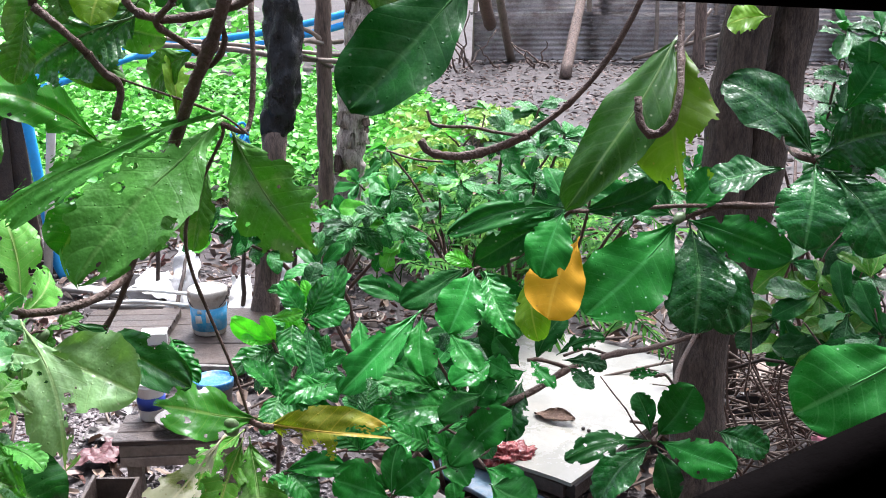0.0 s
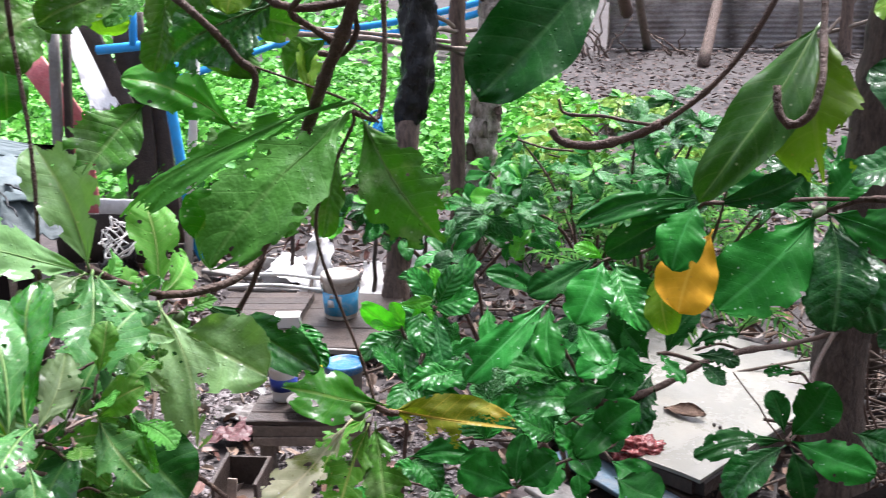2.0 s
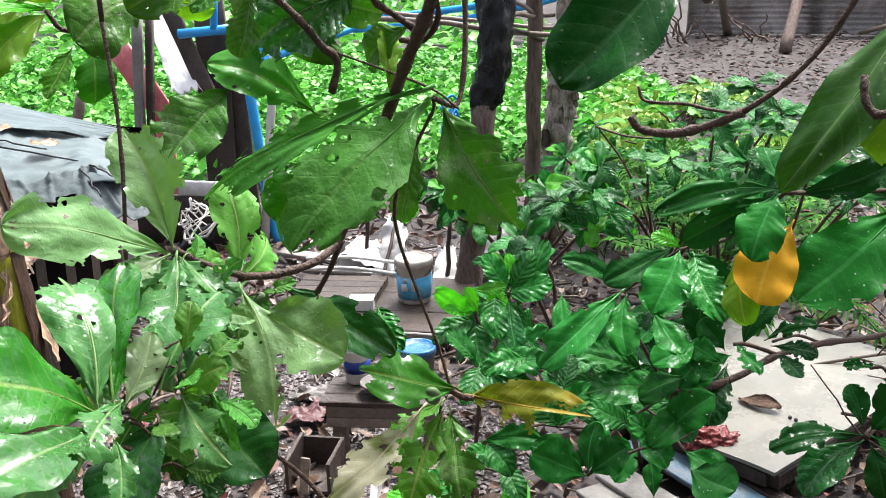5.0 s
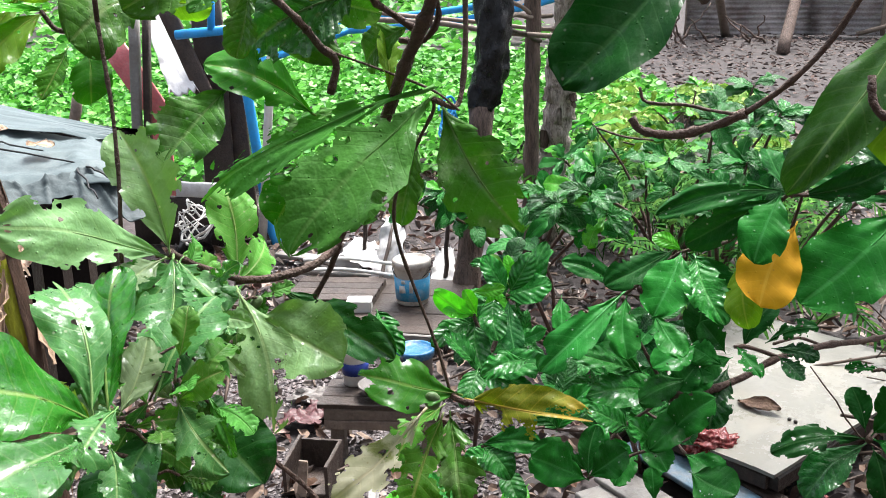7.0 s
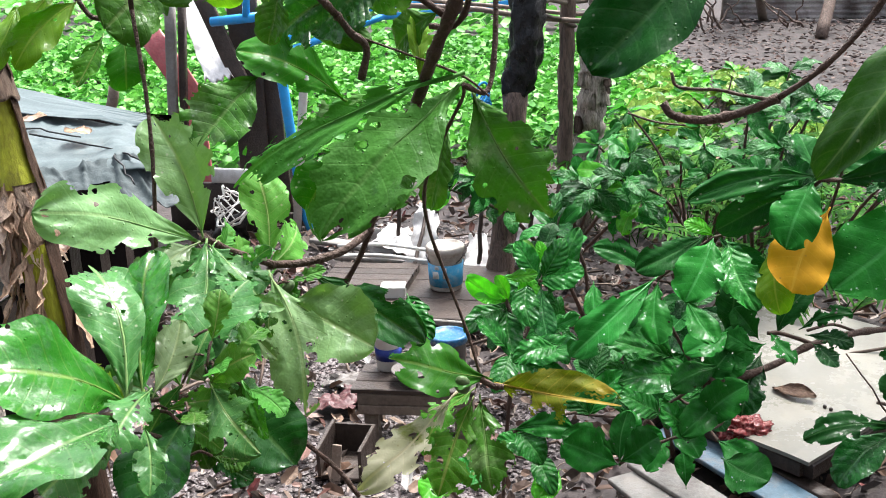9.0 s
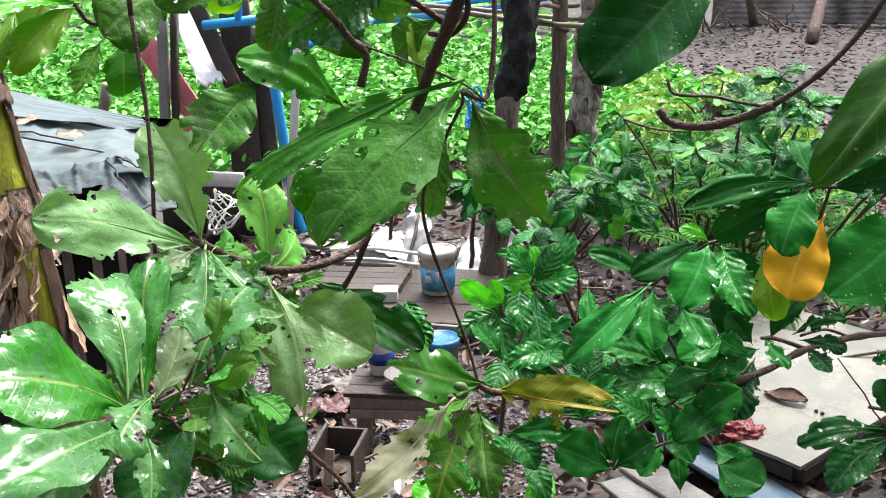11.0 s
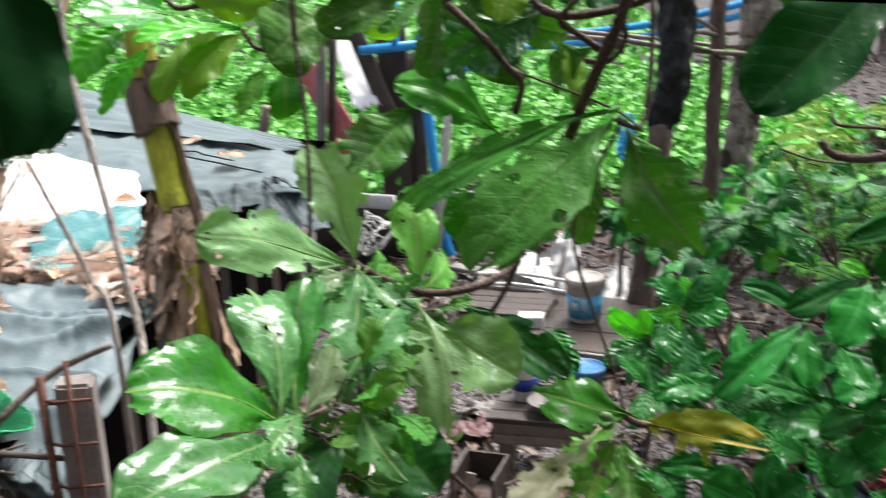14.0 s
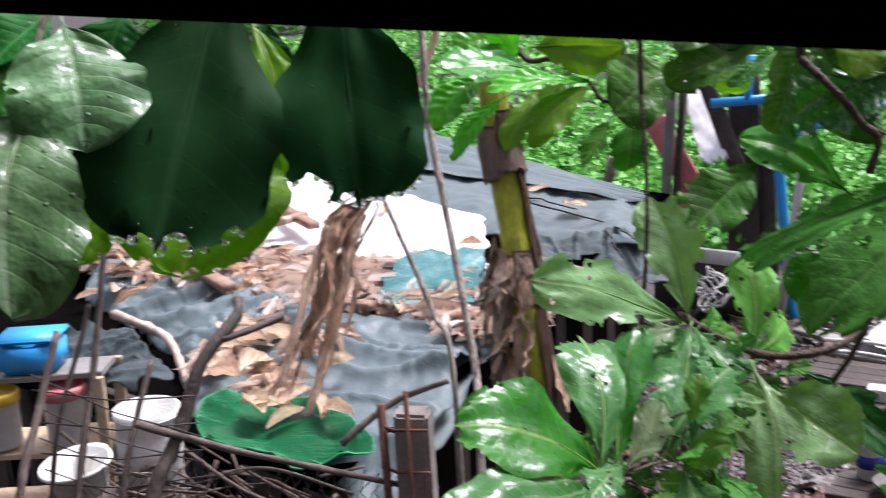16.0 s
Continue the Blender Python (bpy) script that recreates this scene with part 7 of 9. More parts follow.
part("body", box((S0.x - 0.04, S0.y, S0.z + 0.085), (0.25, 0.2, 0.14), 0.02, 38), BLUE, bb)
part("lid", box((S0.x - 0.04, S0.y, S0.z + 0.166), (0.27, 0.22, 0.022), 0.008, 38), BLUE, bb)
pail("yellow_lidded_jar", "clear white jar with a yellow lid on the shelf", (S0.x - 0.11, S0.y - 0.15, S0.z - 0.3), 0.075, 0.08, 0.23, WHITE, lid=YELLOW, handle=False)
pail("red_lidded_jar", "clear white jar with a red lid on the shelf", (S0.x + 0.11, S0.y + 0.02, S0.z - 0.3), 0.085, 0.09, 0.24, WHITE, lid=RED, handle=False)
c = Vector((-3.70, 2.82, 1.55))
pail("white_drum", "large white plastic drum standing on the earth", (c.x, c.y, 0.0), 0.122, 0.13, c.z + 0.05, DIRTYPAIL, handle=False, lean=(0, 2, 0))
c = Vector((-3.47, 2.36, 1.51))
bs = thing("washing_basin", "white plastic basin on a block", "basin", (c.x, c.y, 0))
part("bowl", lathe((c.x, c.y, c.z - 0.05), [(0.08, 0), (0.09, 0.01), (0.122, 0.11), (0.136, 0.115), (0.133, 0.128), (0.118, 0.12), (0.08, 0.02), (0.001, 0.015)], 32, (8, 0, 0)), DIRTYPAIL, bs)
part("block", box((c.x, c.y, (c.z - 0.05) / 2), (0.22, 0.22, c.z - 0.055), 0.02), DARKWOOD, bs)
c = Vector((-3.55, 2.47, 1.55))
pail("white_jug", "white plastic jug in the basin", (c.x, c.y, c.z - 0.14), 0.05, 0.06, 0.16, WHITE, handle=False)

# ---------------------------------------------------------------- almond tree over the window
almond_tree = thing("almond_tree", "sea almond tree with big wet rain-spotted leaves", "tree", (1.3, 5.0, 0))
bm = bmesh.new()
line = smooth_line([(1.3, 5.0, -0.05), (1.26, 5.0, 0.7), (1.26, 5.0, 1.3), (1.41, 5.0, 1.9), (1.49, 5.0, 2.4), (1.56, 5.0, 2.95), (1.6, 4.95, 3.6)], 14)
tube(bm, line, [0.17 - 0.045 * min(1, i / 22) - 0.02 * i / 84 for i in range(len(line))], 24, 0.15)
knobbly(bm, 0.022, 11.0, 0.4)
tube(bm, smooth_line([(1.31, 5.0, 1.5), (1.28, 4.93, 2.0), (1.29, 4.9, 2.5), (1.4, 4.86, 3.1), (1.75, 4.6, 4.0)], 6), [0.1] * 25, 18, 0.22)
bmesh.ops.create_icosphere(bm, subdivisions=2, radius=0.035, matrix=Matrix.Translation((1.43, 4.83, 2.36)) @ Matrix.Diagonal((0.8, 0.6, 1.2, 1)))
part("trunk", bm, TRUNKBARK, almond_tree)
part("limb", tube(bmesh.new(), LIMB, [0.1 - 0.0022 * i for i in range(len(LIMB))], 10, 0.2), BARK, almond_tree)
# Crown out of view, added to shade the cream board and the right side.
crown = random.Random(31)
for k in range(64):
    t = LIMB[crown.randrange(2, 14)] if k % 2 else Vector((1.62, 4.95, 3.5))
    e = Vector((crown.uniform(-0.2, 3.8), crown.uniform(4.2, 9.0), crown.uniform(3.7, 5.2)))
    st = branch(almond_tree)
    line = smooth_line([t, t.lerp(e, 0.5) + Vector((0, 0, 0.3)), e], 5)
    add_tube(st, line, [0.03 - 0.0018 * i for i in range(len(line))], 6)
    spray(st, e, Vector((0, 0, 1)), ["broad", "greendk", "glossdk"], 0.3, 9)
    spray(st, line[6], Vector((0, 0, 1)), ["broad", "greendk", "glossdk"], 0.28, 6)
noni_shrub = thing("noni_shrub", "young shrub with glossy ribbed bright green leaves", "shrub", (-1.02, 4.4, 0))

# rosette low
br = branch(almond_tree)
leaf(br, "gloss", (-0.671, 1.270, 2.612), (-0.788, 1.119, 2.712), 0.143, (0.709, -0.087, 0.700), 0.04, ((0.98, 0.5, 0.04), (0.99, -0.3, 0.03), (0.9, 0.95, 0.03), (0.8, -1, 0.03)))
leaf(br, "fresh", (-0.671, 1.273, 2.617), (-0.781, 1.417, 2.747), 0.107, (0.411, -0.417, 0.811), 0.10, ((1.0, 0.6, 0.13), (1.0, -0.5, 0.13), (0.93, 1.0, 0.07), (0.62, -1.05, 0.05), (0.5, -1.05, 0.05)))
leaf(br, "gloss", (-0.653, 1.283, 2.617), (-0.706, 1.458, 2.749), 0.080, (-0.156, -0.624, 0.766), 0.05)
leaf(br, "pale", (-0.650, 1.304, 2.607), (-0.642, 1.390, 2.677), 0.052, (0.591, -0.540, 0.599), 0.10)
leaf(br, "wet", (-0.652, 1.231, 2.612), (-0.717, 0.991, 2.640), 0.127, (0.310, 0.025, 0.951), 0.03)
leaf(br, "fresh", (-0.637, 1.272, 2.629), (-0.639, 1.156, 2.601), 0.072, (0.337, -0.197, 0.920), 0.25, ((0.6, 0.9, 0.12), (0.65, -0.95, 0.14), (0.95, 0.5, 0.08)))
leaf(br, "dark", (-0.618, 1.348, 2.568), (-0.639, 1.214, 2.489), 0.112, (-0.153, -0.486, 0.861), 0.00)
leaf(br, "fresh", (-0.622, 1.355, 2.609), (-0.584, 1.494, 2.698), 0.096, (0.125, -0.560, 0.819), 0.28)
leaf(br, "olivefresh", (-0.600, 1.370, 2.595), (-0.530, 1.355, 2.649), 0.054, (-0.412, -0.863, 0.291), 0.05)
leaf(br, "fresh", (-0.596, 1.361, 2.597), (-0.500, 1.271, 2.556), 0.073, (-0.110, -0.502, 0.858), 0.10, ((0.75, 0.8, 0.16), (0.95, 0.5, 0.08), (0.7, -0.95, 0.08)))
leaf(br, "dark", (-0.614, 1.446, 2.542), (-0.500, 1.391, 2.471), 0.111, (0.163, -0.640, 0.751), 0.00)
leaf(br, "olive", (-0.668, 1.270, 2.608), (-0.739, 1.249, 2.646), 0.062, (0.501, -0.185, 0.846), 0.10)
leaf(br, "fresh", (-0.648, 1.265, 2.580), (-0.611, 1.190, 2.530), 0.044, (0.245, -0.453, 0.857), 0.20)
leaf(br, "pale", (-0.615, 1.385, 2.589), (-0.664, 1.405, 2.628), 0.053, (0.505, -0.313, 0.804), 0.15)
leaf(br, "fresh", (-0.694, 1.290, 2.556), (-0.747, 1.175, 2.527), 0.078, (0.667, -0.451, 0.593), 0.15)
leaf(br, "olivefresh", (-0.653, 1.387, 2.581), (-0.718, 1.448, 2.623), 0.058, (0.097, -0.491, 0.866), 0.10)
leaf(br, "dark", (-0.630, 1.421, 2.579), (-0.624, 1.513, 2.618), 0.068, (0.520, -0.361, 0.774), 0.10)
leaf(br, "under", (-0.627, 1.387, 2.557), (-0.590, 1.311, 2.502), 0.050, (-0.098, -0.615, 0.782), 0.10)
leaf(br, "pale", (-0.676, 1.283, 2.593), (-0.721, 1.322, 2.620), 0.047, (0.154, -0.428, 0.890), 0.10)
twig(br, 0.0040, [(-0.680, 1.286, 2.604), (-0.658, 1.358, 2.575), (-0.640, 1.448, 2.546), (-0.648, 1.581, 2.531), (-0.672, 1.765, 2.520), (-0.673, 1.884, 2.559)])
twig(br, 0.0035, [(-0.600, 1.388, 2.537), (-0.624, 1.326, 2.533), (-0.668, 1.302, 2.551)])
twig(br, 0.0048, [(-0.585, 1.658, 2.358), (-0.528, 1.652, 2.313), (-0.488, 1.639, 2.272)])
tuft(br, (-0.612, 1.385, 2.613), 16, 0.085, ("olivefresh", "fresh", "under", "sheen"), 3)
tuft(br, (-0.646, 1.321, 2.543), 8, 0.08, ("under", "dark", "olivefresh"), 9)

# rosette mid
br = branch(almond_tree)
leaf(br, "paletop", (-0.757, 1.734, 2.678), (-0.856, 1.803, 2.862), 0.111, (0.413, -0.771, 0.484), 0.10, ((0.95, -0.6, 0.05), (0.85, -1, 0.04), (0.72, -1, 0.03), (0.6, -1, 0.03), (0.48, -1, 0.02)))
leaf(br, "paletop", (-0.767, 1.727, 2.672), (-0.941, 1.549, 2.769), 0.117, (0.704, -0.347, 0.620), 0.14)
leaf(br, "fresh", (-0.744, 1.715, 2.673), (-0.700, 1.538, 2.562), 0.116, (0.081, -0.511, 0.855), 0.30)
leaf(br, "fresh", (-0.736, 1.717, 2.667), (-0.635, 1.647, 2.615), 0.087, (0.288, -0.276, 0.917), 0.28)
leaf(br, "pale", (-0.757, 1.710, 2.674), (-0.806, 1.581, 2.645), 0.077, (0.271, -0.310, 0.911), 0.25)
leaf(br, "fresh", (-0.739, 1.737, 2.665), (-0.777, 1.636, 2.598), 0.083, (-0.013, -0.548, 0.836), 0.30)
leaf(br, "olivefresh", (-0.680, 1.730, 2.580), (-0.727, 1.677, 2.643), 0.055, (0.841, -0.497, 0.214), 0.17)
leaf(br, "fresh", (-0.672, 1.738, 2.593), (-0.694, 1.649, 2.567), 0.065, (0.210, -0.315, 0.925), 0.20)
leaf(br, "paletop", (-0.749, 1.733, 2.602), (-0.805, 1.757, 2.641), 0.051, (0.263, -0.611, 0.747), 0.15)
leaf(br, "olivefresh", (-0.698, 1.782, 2.585), (-0.734, 1.821, 2.637), 0.045, (0.240, -0.689, 0.684), 0.10)
leaf(br, "fresh", (-0.755, 1.747, 2.646), (-0.825, 1.686, 2.635), 0.069, (0.475, -0.660, 0.582), 0.15)
leaf(br, "sheen", (-0.699, 1.678, 2.585), (-0.739, 1.584, 2.573), 0.071, (0.324, -0.253, 0.912), 0.20)
leaf(br, "fresh", (-0.665, 1.656, 2.556), (-0.688, 1.566, 2.536), 0.058, (0.389, -0.296, 0.873), 0.20)
leaf(br, "olivefresh", (-0.680, 1.811, 2.554), (-0.657, 1.734, 2.514), 0.044, (0.021, -0.459, 0.888), 0.10)
twig(br, 0.0068, [(-0.756, 1.733, 2.676), (-0.727, 1.788, 2.633), (-0.680, 1.848, 2.591)])
tuft(br, (-0.727, 1.692, 2.608), 12, 0.08, ("olivefresh", "fresh", "sheen", "paletop"), 4)

# rosette right
br = branch(almond_tree)
leaf(br, "olivefresh", (-0.690, 1.845, 2.595), (-0.732, 1.932, 2.739), 0.087, (0.297, -0.779, 0.552), 0.11)
leaf(br, "paletop", (-0.667, 1.786, 2.593), (-0.566, 1.629, 2.426), 0.103, (0.245, -0.643, 0.726), 0.10, ((0.7, 1, 0.14), (0.8, 0.7, 0.08), (0.3, 1, 0.05), (0.97, -0.4, 0.06), (0.9, 0.55, 0.05)))
leaf(br, "paletop", (-0.657, 1.834, 2.534), (-0.490, 1.773, 2.481), 0.146, (-0.011, -0.694, 0.720), 0.07, ((0.4, -0.95, 0.16), (0.62, -1, 0.06)))
leaf(br, "dark", (-0.624, 1.880, 2.565), (-0.413, 1.824, 2.471), 0.083, (0.052, -0.722, 0.690), 0.12)
leaf(br, "noni", (-0.467, 1.936, 2.510), (-0.412, 1.872, 2.455), 0.053, (0.117, -0.562, 0.819), 0.10)
leaf(br, "olivefresh", (-0.701, 1.835, 2.577), (-0.752, 1.786, 2.656), 0.072, (0.870, -0.340, 0.357), 0.25)
leaf(br, "olivefresh", (-0.690, 1.843, 2.587), (-0.679, 1.972, 2.625), 0.069, (0.889, -0.194, 0.416), 0.15)
leaf(br, "dark", (-0.689, 1.886, 2.550), (-0.675, 1.795, 2.458), 0.086, (-0.076, -0.713, 0.697), 0.10)
leaf(br, "olivefresh", (-0.725, 1.836, 2.546), (-0.727, 1.707, 2.442), 0.081, (0.743, -0.427, 0.516), 0.25)

twig(br, 0.0085, [(-0.692, 1.844, 2.592), (-0.633, 1.885, 2.585), (-0.575, 1.940, 2.595), (-0.548, 2.011, 2.621), (-0.494, 1.952, 2.736), (-0.422, 1.843, 2.867)])
twig(br, 0.0065, [(-0.548, 2.008, 2.611), (-0.590, 2.022, 2.527), (-0.642, 2.032, 2.451)])
twig(br, 0.0029, [(-0.690, 1.843, 2.587), (-0.709, 1.665, 2.463)])
fruit(br, (-0.676, 1.790, 2.584), 0.033)
fruit(br, (-0.707, 1.760, 2.596), 0.025)
fruit(br, (-0.684, 1.773, 2.577), 0.027)
fruit(br, (-0.702, 1.782, 2.619), 0.029)
fruit(br, (-0.700, 1.787, 2.601), 0.029)
fruit(br, (-0.648, 1.815, 2.563), 0.030)
tuft(br, (-0.691, 1.811, 2.554), 12, 0.075, ("olivefresh", "fresh", "sheen", "under"), 5)

# node upper
br = branch(almond_tree)
leaf(br, "under", (-0.326, 1.867, 2.891), (-0.193, 1.769, 2.717), 0.135, (-0.127, -0.892, 0.433), 0.12, ((0.9, 0.7, 0.07), (0.78, 1, 0.05), (0.6, 1, 0.04), (0.95, -0.5, 0.06), (0.85, -1, 0.05), (0.7, -0.95, 0.05), (0.5, -1, 0.03)))
leaf(br, "sheen", (-0.344, 1.837, 2.909), (-0.520, 1.618, 2.731), 0.175, (0.053, -0.657, 0.752), 0.25)
leaf(br, "sheen", (-0.349, 1.818, 2.928), (-0.699, 1.731, 2.768), 0.088, (-0.160, -0.675, 0.720), 0.25)
leaf(br, "green", (-0.516, 1.807, 2.818), (-0.587, 1.758, 2.720), 0.100, (-0.161, -0.827, 0.538), 0.08)
leaf(br, "under", (-0.623, 1.690, 2.948), (-0.687, 1.595, 2.862), 0.118, (0.206, -0.743, 0.636), 0.08, ((0.97, 0.15, 0.13), (0.9, 0.8, 0.07), (0.9, -0.75, 0.08), (0.6, -1, 0.04)))
leaf(br, "green", (-0.516, 1.773, 2.899), (-0.649, 1.691, 2.990), 0.087, (0.668, -0.611, 0.425), 0.10)
leaf(br, "olive", (-0.399, 1.808, 2.927), (-0.412, 1.871, 3.018), 0.046, (0.641, -0.587, 0.495), 0.05)
leaf(br, "mottle", (-0.450, 1.766, 3.079), (-0.634, 1.747, 2.972), 0.102, (-0.057, -0.962, 0.266), 0.22)
leaf(br, "under", (-0.518, 1.846, 3.027), (-0.536, 1.832, 2.967), 0.104, (0.170, -0.970, 0.173), 0.00)
leaf(br, "under", (-0.543, 1.895, 3.062), (-0.433, 1.920, 3.033), 0.069, (0.196, -0.976, -0.096), 0.05)
leaf(br, "under", (-0.571, 1.679, 3.094), (-0.592, 1.660, 3.000), 0.059, (-0.260, -0.931, 0.255), 0.10)
leaf(br, "under", (-0.387, 1.945, 2.821), (-0.413, 1.902, 2.681), 0.068, (-0.379, -0.862, 0.335), 0.05)
leaf(br, "under", (-0.489, 1.876, 2.850), (-0.447, 1.796, 2.712), 0.088, (0.445, -0.711, 0.544), 0.15)
leaf(br, "under", (-0.466, 1.870, 2.894), (-0.615, 1.825, 2.797), 0.079, (-0.262, -0.659, 0.705), 0.25)
twig(br, 0.0113, [(-0.306, 1.748, 3.111), (-0.324, 1.761, 3.061), (-0.351, 1.780, 3.008), (-0.378, 1.797, 2.954), (-0.419, 1.845, 2.871), (-0.497, 1.952, 2.737)])
riser(br, (-0.306, 1.748, 3.111), 0.0113)
twig(br, 0.0061, [(-0.377, 1.734, 3.106), (-0.406, 1.745, 3.076), (-0.386, 1.768, 3.053), (-0.348, 1.792, 3.022)])
riser(br, (-0.377, 1.734, 3.106), 0.0061)
twig(br, 0.0053, [(-0.316, 1.764, 3.077), (-0.315, 1.780, 3.042), (-0.340, 1.792, 3.008), (-0.380, 1.804, 3.007)])
twig(br, 0.0071, [(-0.509, 1.744, 3.031), (-0.492, 1.756, 3.004), (-0.472, 1.768, 2.978), (-0.483, 1.767, 2.930)])
twig(br, 0.0023, [(-0.498, 1.795, 2.994), (-0.412, 1.811, 2.960), (-0.337, 1.841, 2.923), (-0.301, 1.870, 2.886)])
twig(br, 0.0051, [(-0.300, 1.951, 3.094), (-0.297, 1.917, 2.970), (-0.305, 1.881, 2.893), (-0.337, 1.838, 2.910)])
riser(br, (-0.300, 1.951, 3.094), 0.0051)
twig(br, 0.0033, [(-0.337, 1.838, 2.910), (-0.338, 1.844, 2.891), (-0.357, 1.843, 2.854), (-0.394, 1.861, 2.783), (-0.412, 1.862, 2.725), (-0.408, 1.865, 2.664), (-0.385, 1.873, 2.581), (-0.346, 1.869, 2.469), (-0.323, 1.859, 2.390)])
twig(br, 0.0070, [(-0.576, 1.731, 3.101), (-0.530, 1.731, 3.059), (-0.509, 1.744, 3.031)])
riser(br, (-0.576, 1.731, 3.101), 0.0070)
twig(br, 0.0074, [(-0.467, 1.762, 3.135), (-0.446, 1.765, 3.096), (-0.409, 1.762, 3.080), (-0.359, 1.763, 3.082), (-0.293, 1.766, 3.098), (-0.233, 1.768, 3.135)])
riser(br, (-0.467, 1.762, 3.135), 0.0074)
riser(br, (-0.233, 1.768, 3.135), 0.0074)
leaf(br, "under", (-0.686, 1.961, 3.145), (-0.842, 1.835, 3.058), 0.100, (0.318, -0.770, 0.553), 0.15)
leaf(br, "mottle", (-0.458, 1.873, 3.100), (-0.579, 1.826, 2.992), 0.112, (-0.004, -0.914, 0.407), 0.20)
leaf(br, "under", (-0.607, 1.936, 3.135), (-0.679, 1.902, 3.028), 0.070, (-0.118, -0.921, 0.372), 0.15)
leaf(br, "under", (-0.381, 1.842, 3.121), (-0.478, 1.817, 3.121), 0.067, (0.182, -0.717, 0.673), 0.15)
leaf(br, "under", (-0.376, 1.834, 3.023), (-0.453, 1.859, 2.959), 0.072, (-0.520, -0.794, 0.315), 0.15)

leaf(br, "under", (-0.799, 1.945, 3.195), (-0.822, 1.840, 3.106), 0.093, (0.30, -0.85, 0.35), 0.12)
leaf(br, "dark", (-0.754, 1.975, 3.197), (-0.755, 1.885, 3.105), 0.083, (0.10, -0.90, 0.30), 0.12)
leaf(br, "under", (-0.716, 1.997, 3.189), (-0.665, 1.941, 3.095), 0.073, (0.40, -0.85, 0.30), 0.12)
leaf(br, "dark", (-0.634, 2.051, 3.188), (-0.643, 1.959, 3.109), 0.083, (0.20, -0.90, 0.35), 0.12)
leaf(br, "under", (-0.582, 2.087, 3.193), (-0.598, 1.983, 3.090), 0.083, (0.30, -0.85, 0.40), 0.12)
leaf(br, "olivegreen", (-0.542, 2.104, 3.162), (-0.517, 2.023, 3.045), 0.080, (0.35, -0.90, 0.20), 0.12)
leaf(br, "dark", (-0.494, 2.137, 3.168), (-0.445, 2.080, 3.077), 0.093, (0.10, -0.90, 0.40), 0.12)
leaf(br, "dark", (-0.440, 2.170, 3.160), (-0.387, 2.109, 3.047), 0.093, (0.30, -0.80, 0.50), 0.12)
leaf(br, "dark", (-0.890, 1.888, 3.207), (-0.888, 1.805, 3.133), 0.083, (0.40, -0.80, 0.40), 0.12)
leaf(br, "sheen", (-0.702, 1.978, 3.096), (-0.742, 1.875, 3.045), 0.045, (0.30, -0.70, 0.60), 0.12)
leaf(br, "under", (-0.653, 2.017, 3.119), (-0.593, 1.970, 3.036), 0.068, (0.20, -0.90, 0.30), 0.12)
leaf(br, "dark", (-0.568, 2.063, 3.084), (-0.570, 1.974, 2.998), 0.073, (0.30, -0.80, 0.40), 0.12)

# node lower
br = branch(almond_tree)
leaf(br, "green", (-0.311, 1.863, 2.391), (-0.469, 1.800, 2.451), 0.110, (0.476, -0.546, 0.690), 0.10, ((0.95, 0.5, 0.08), (0.9, -0.8, 0.1), (0.75, -1, 0.06), (0.7, 0.4, 0.03)))
leaf(br, "turning", (-0.290, 1.860, 2.382), (-0.079, 1.825, 2.372), 0.095, (-0.164, -0.843, 0.512), 0.05, ((0.2, -1, 0.1), (0.42, -1, 0.1), (0.72, -0.75, 0.16), (0.85, -0.6, 0.14), (1.0, -0.4, 0.12), (0.97, 0.2, 0.05)))
leaf(br, "skeleton", (-0.370, 1.838, 2.366), (-0.495, 1.646, 2.286), 0.081, (0.167, -0.469, 0.867), 0.25)
leaf(br, "olivegreen", (-0.336, 1.840, 2.357), (-0.373, 1.711, 2.242), 0.096, (0.315, -0.677, 0.665), 0.36)
leaf(br, "under", (-0.323, 1.843, 2.359), (-0.285, 1.726, 2.241), 0.095, (-0.228, -0.727, 0.648), 0.36)
leaf(br, "olivegreen", (-0.345, 1.892, 2.351), (-0.417, 1.782, 2.280), 0.080, (-0.160, -0.457, 0.875), 0.36)
fruit(br, (-0.351, 1.831, 2.390), 0.048)
twig(br, 0.0070, [(-0.323, 1.859, 2.390), (-0.303, 1.857, 2.379), (-0.283, 1.859, 2.377)])

# twig top
br = branch(almond_tree)
leaf(br, "under", (-0.955, 2.170, 3.051), (-1.032, 2.013, 2.978), 0.147, (0.579, -0.559, 0.593), 0.05)
leaf(br, "green", (-1.053, 2.112, 2.948), (-1.028, 2.052, 2.860), 0.086, (0.211, -0.782, 0.586), 0.05)
leaf(br, "olivegreen", (-1.085, 2.095, 2.953), (-1.105, 2.013, 2.870), 0.064, (-0.041, -0.707, 0.706), 0.10)
leaf(br, "olive", (-1.119, 2.086, 3.021), (-1.172, 1.925, 2.928), 0.076, (0.429, -0.556, 0.712), 0.05)
leaf(br, "olive", (-1.214, 2.031, 3.018), (-1.213, 1.897, 2.917), 0.061, (0.103, -0.598, 0.795), 0.05)
leaf(br, "bright", (-1.123, 2.085, 3.028), (-1.244, 1.894, 3.032), 0.081, (0.287, -0.164, 0.944), 0.05)
leaf(br, "olive", (-0.942, 2.174, 3.031), (-0.837, 2.215, 3.010), 0.063, (0.302, -0.915, -0.269), 0.00)
leaf(br, "olive", (-1.272, 2.114, 3.094), (-1.068, 2.117, 3.095), 0.122, (0.013, -0.966, 0.257), 0.05)
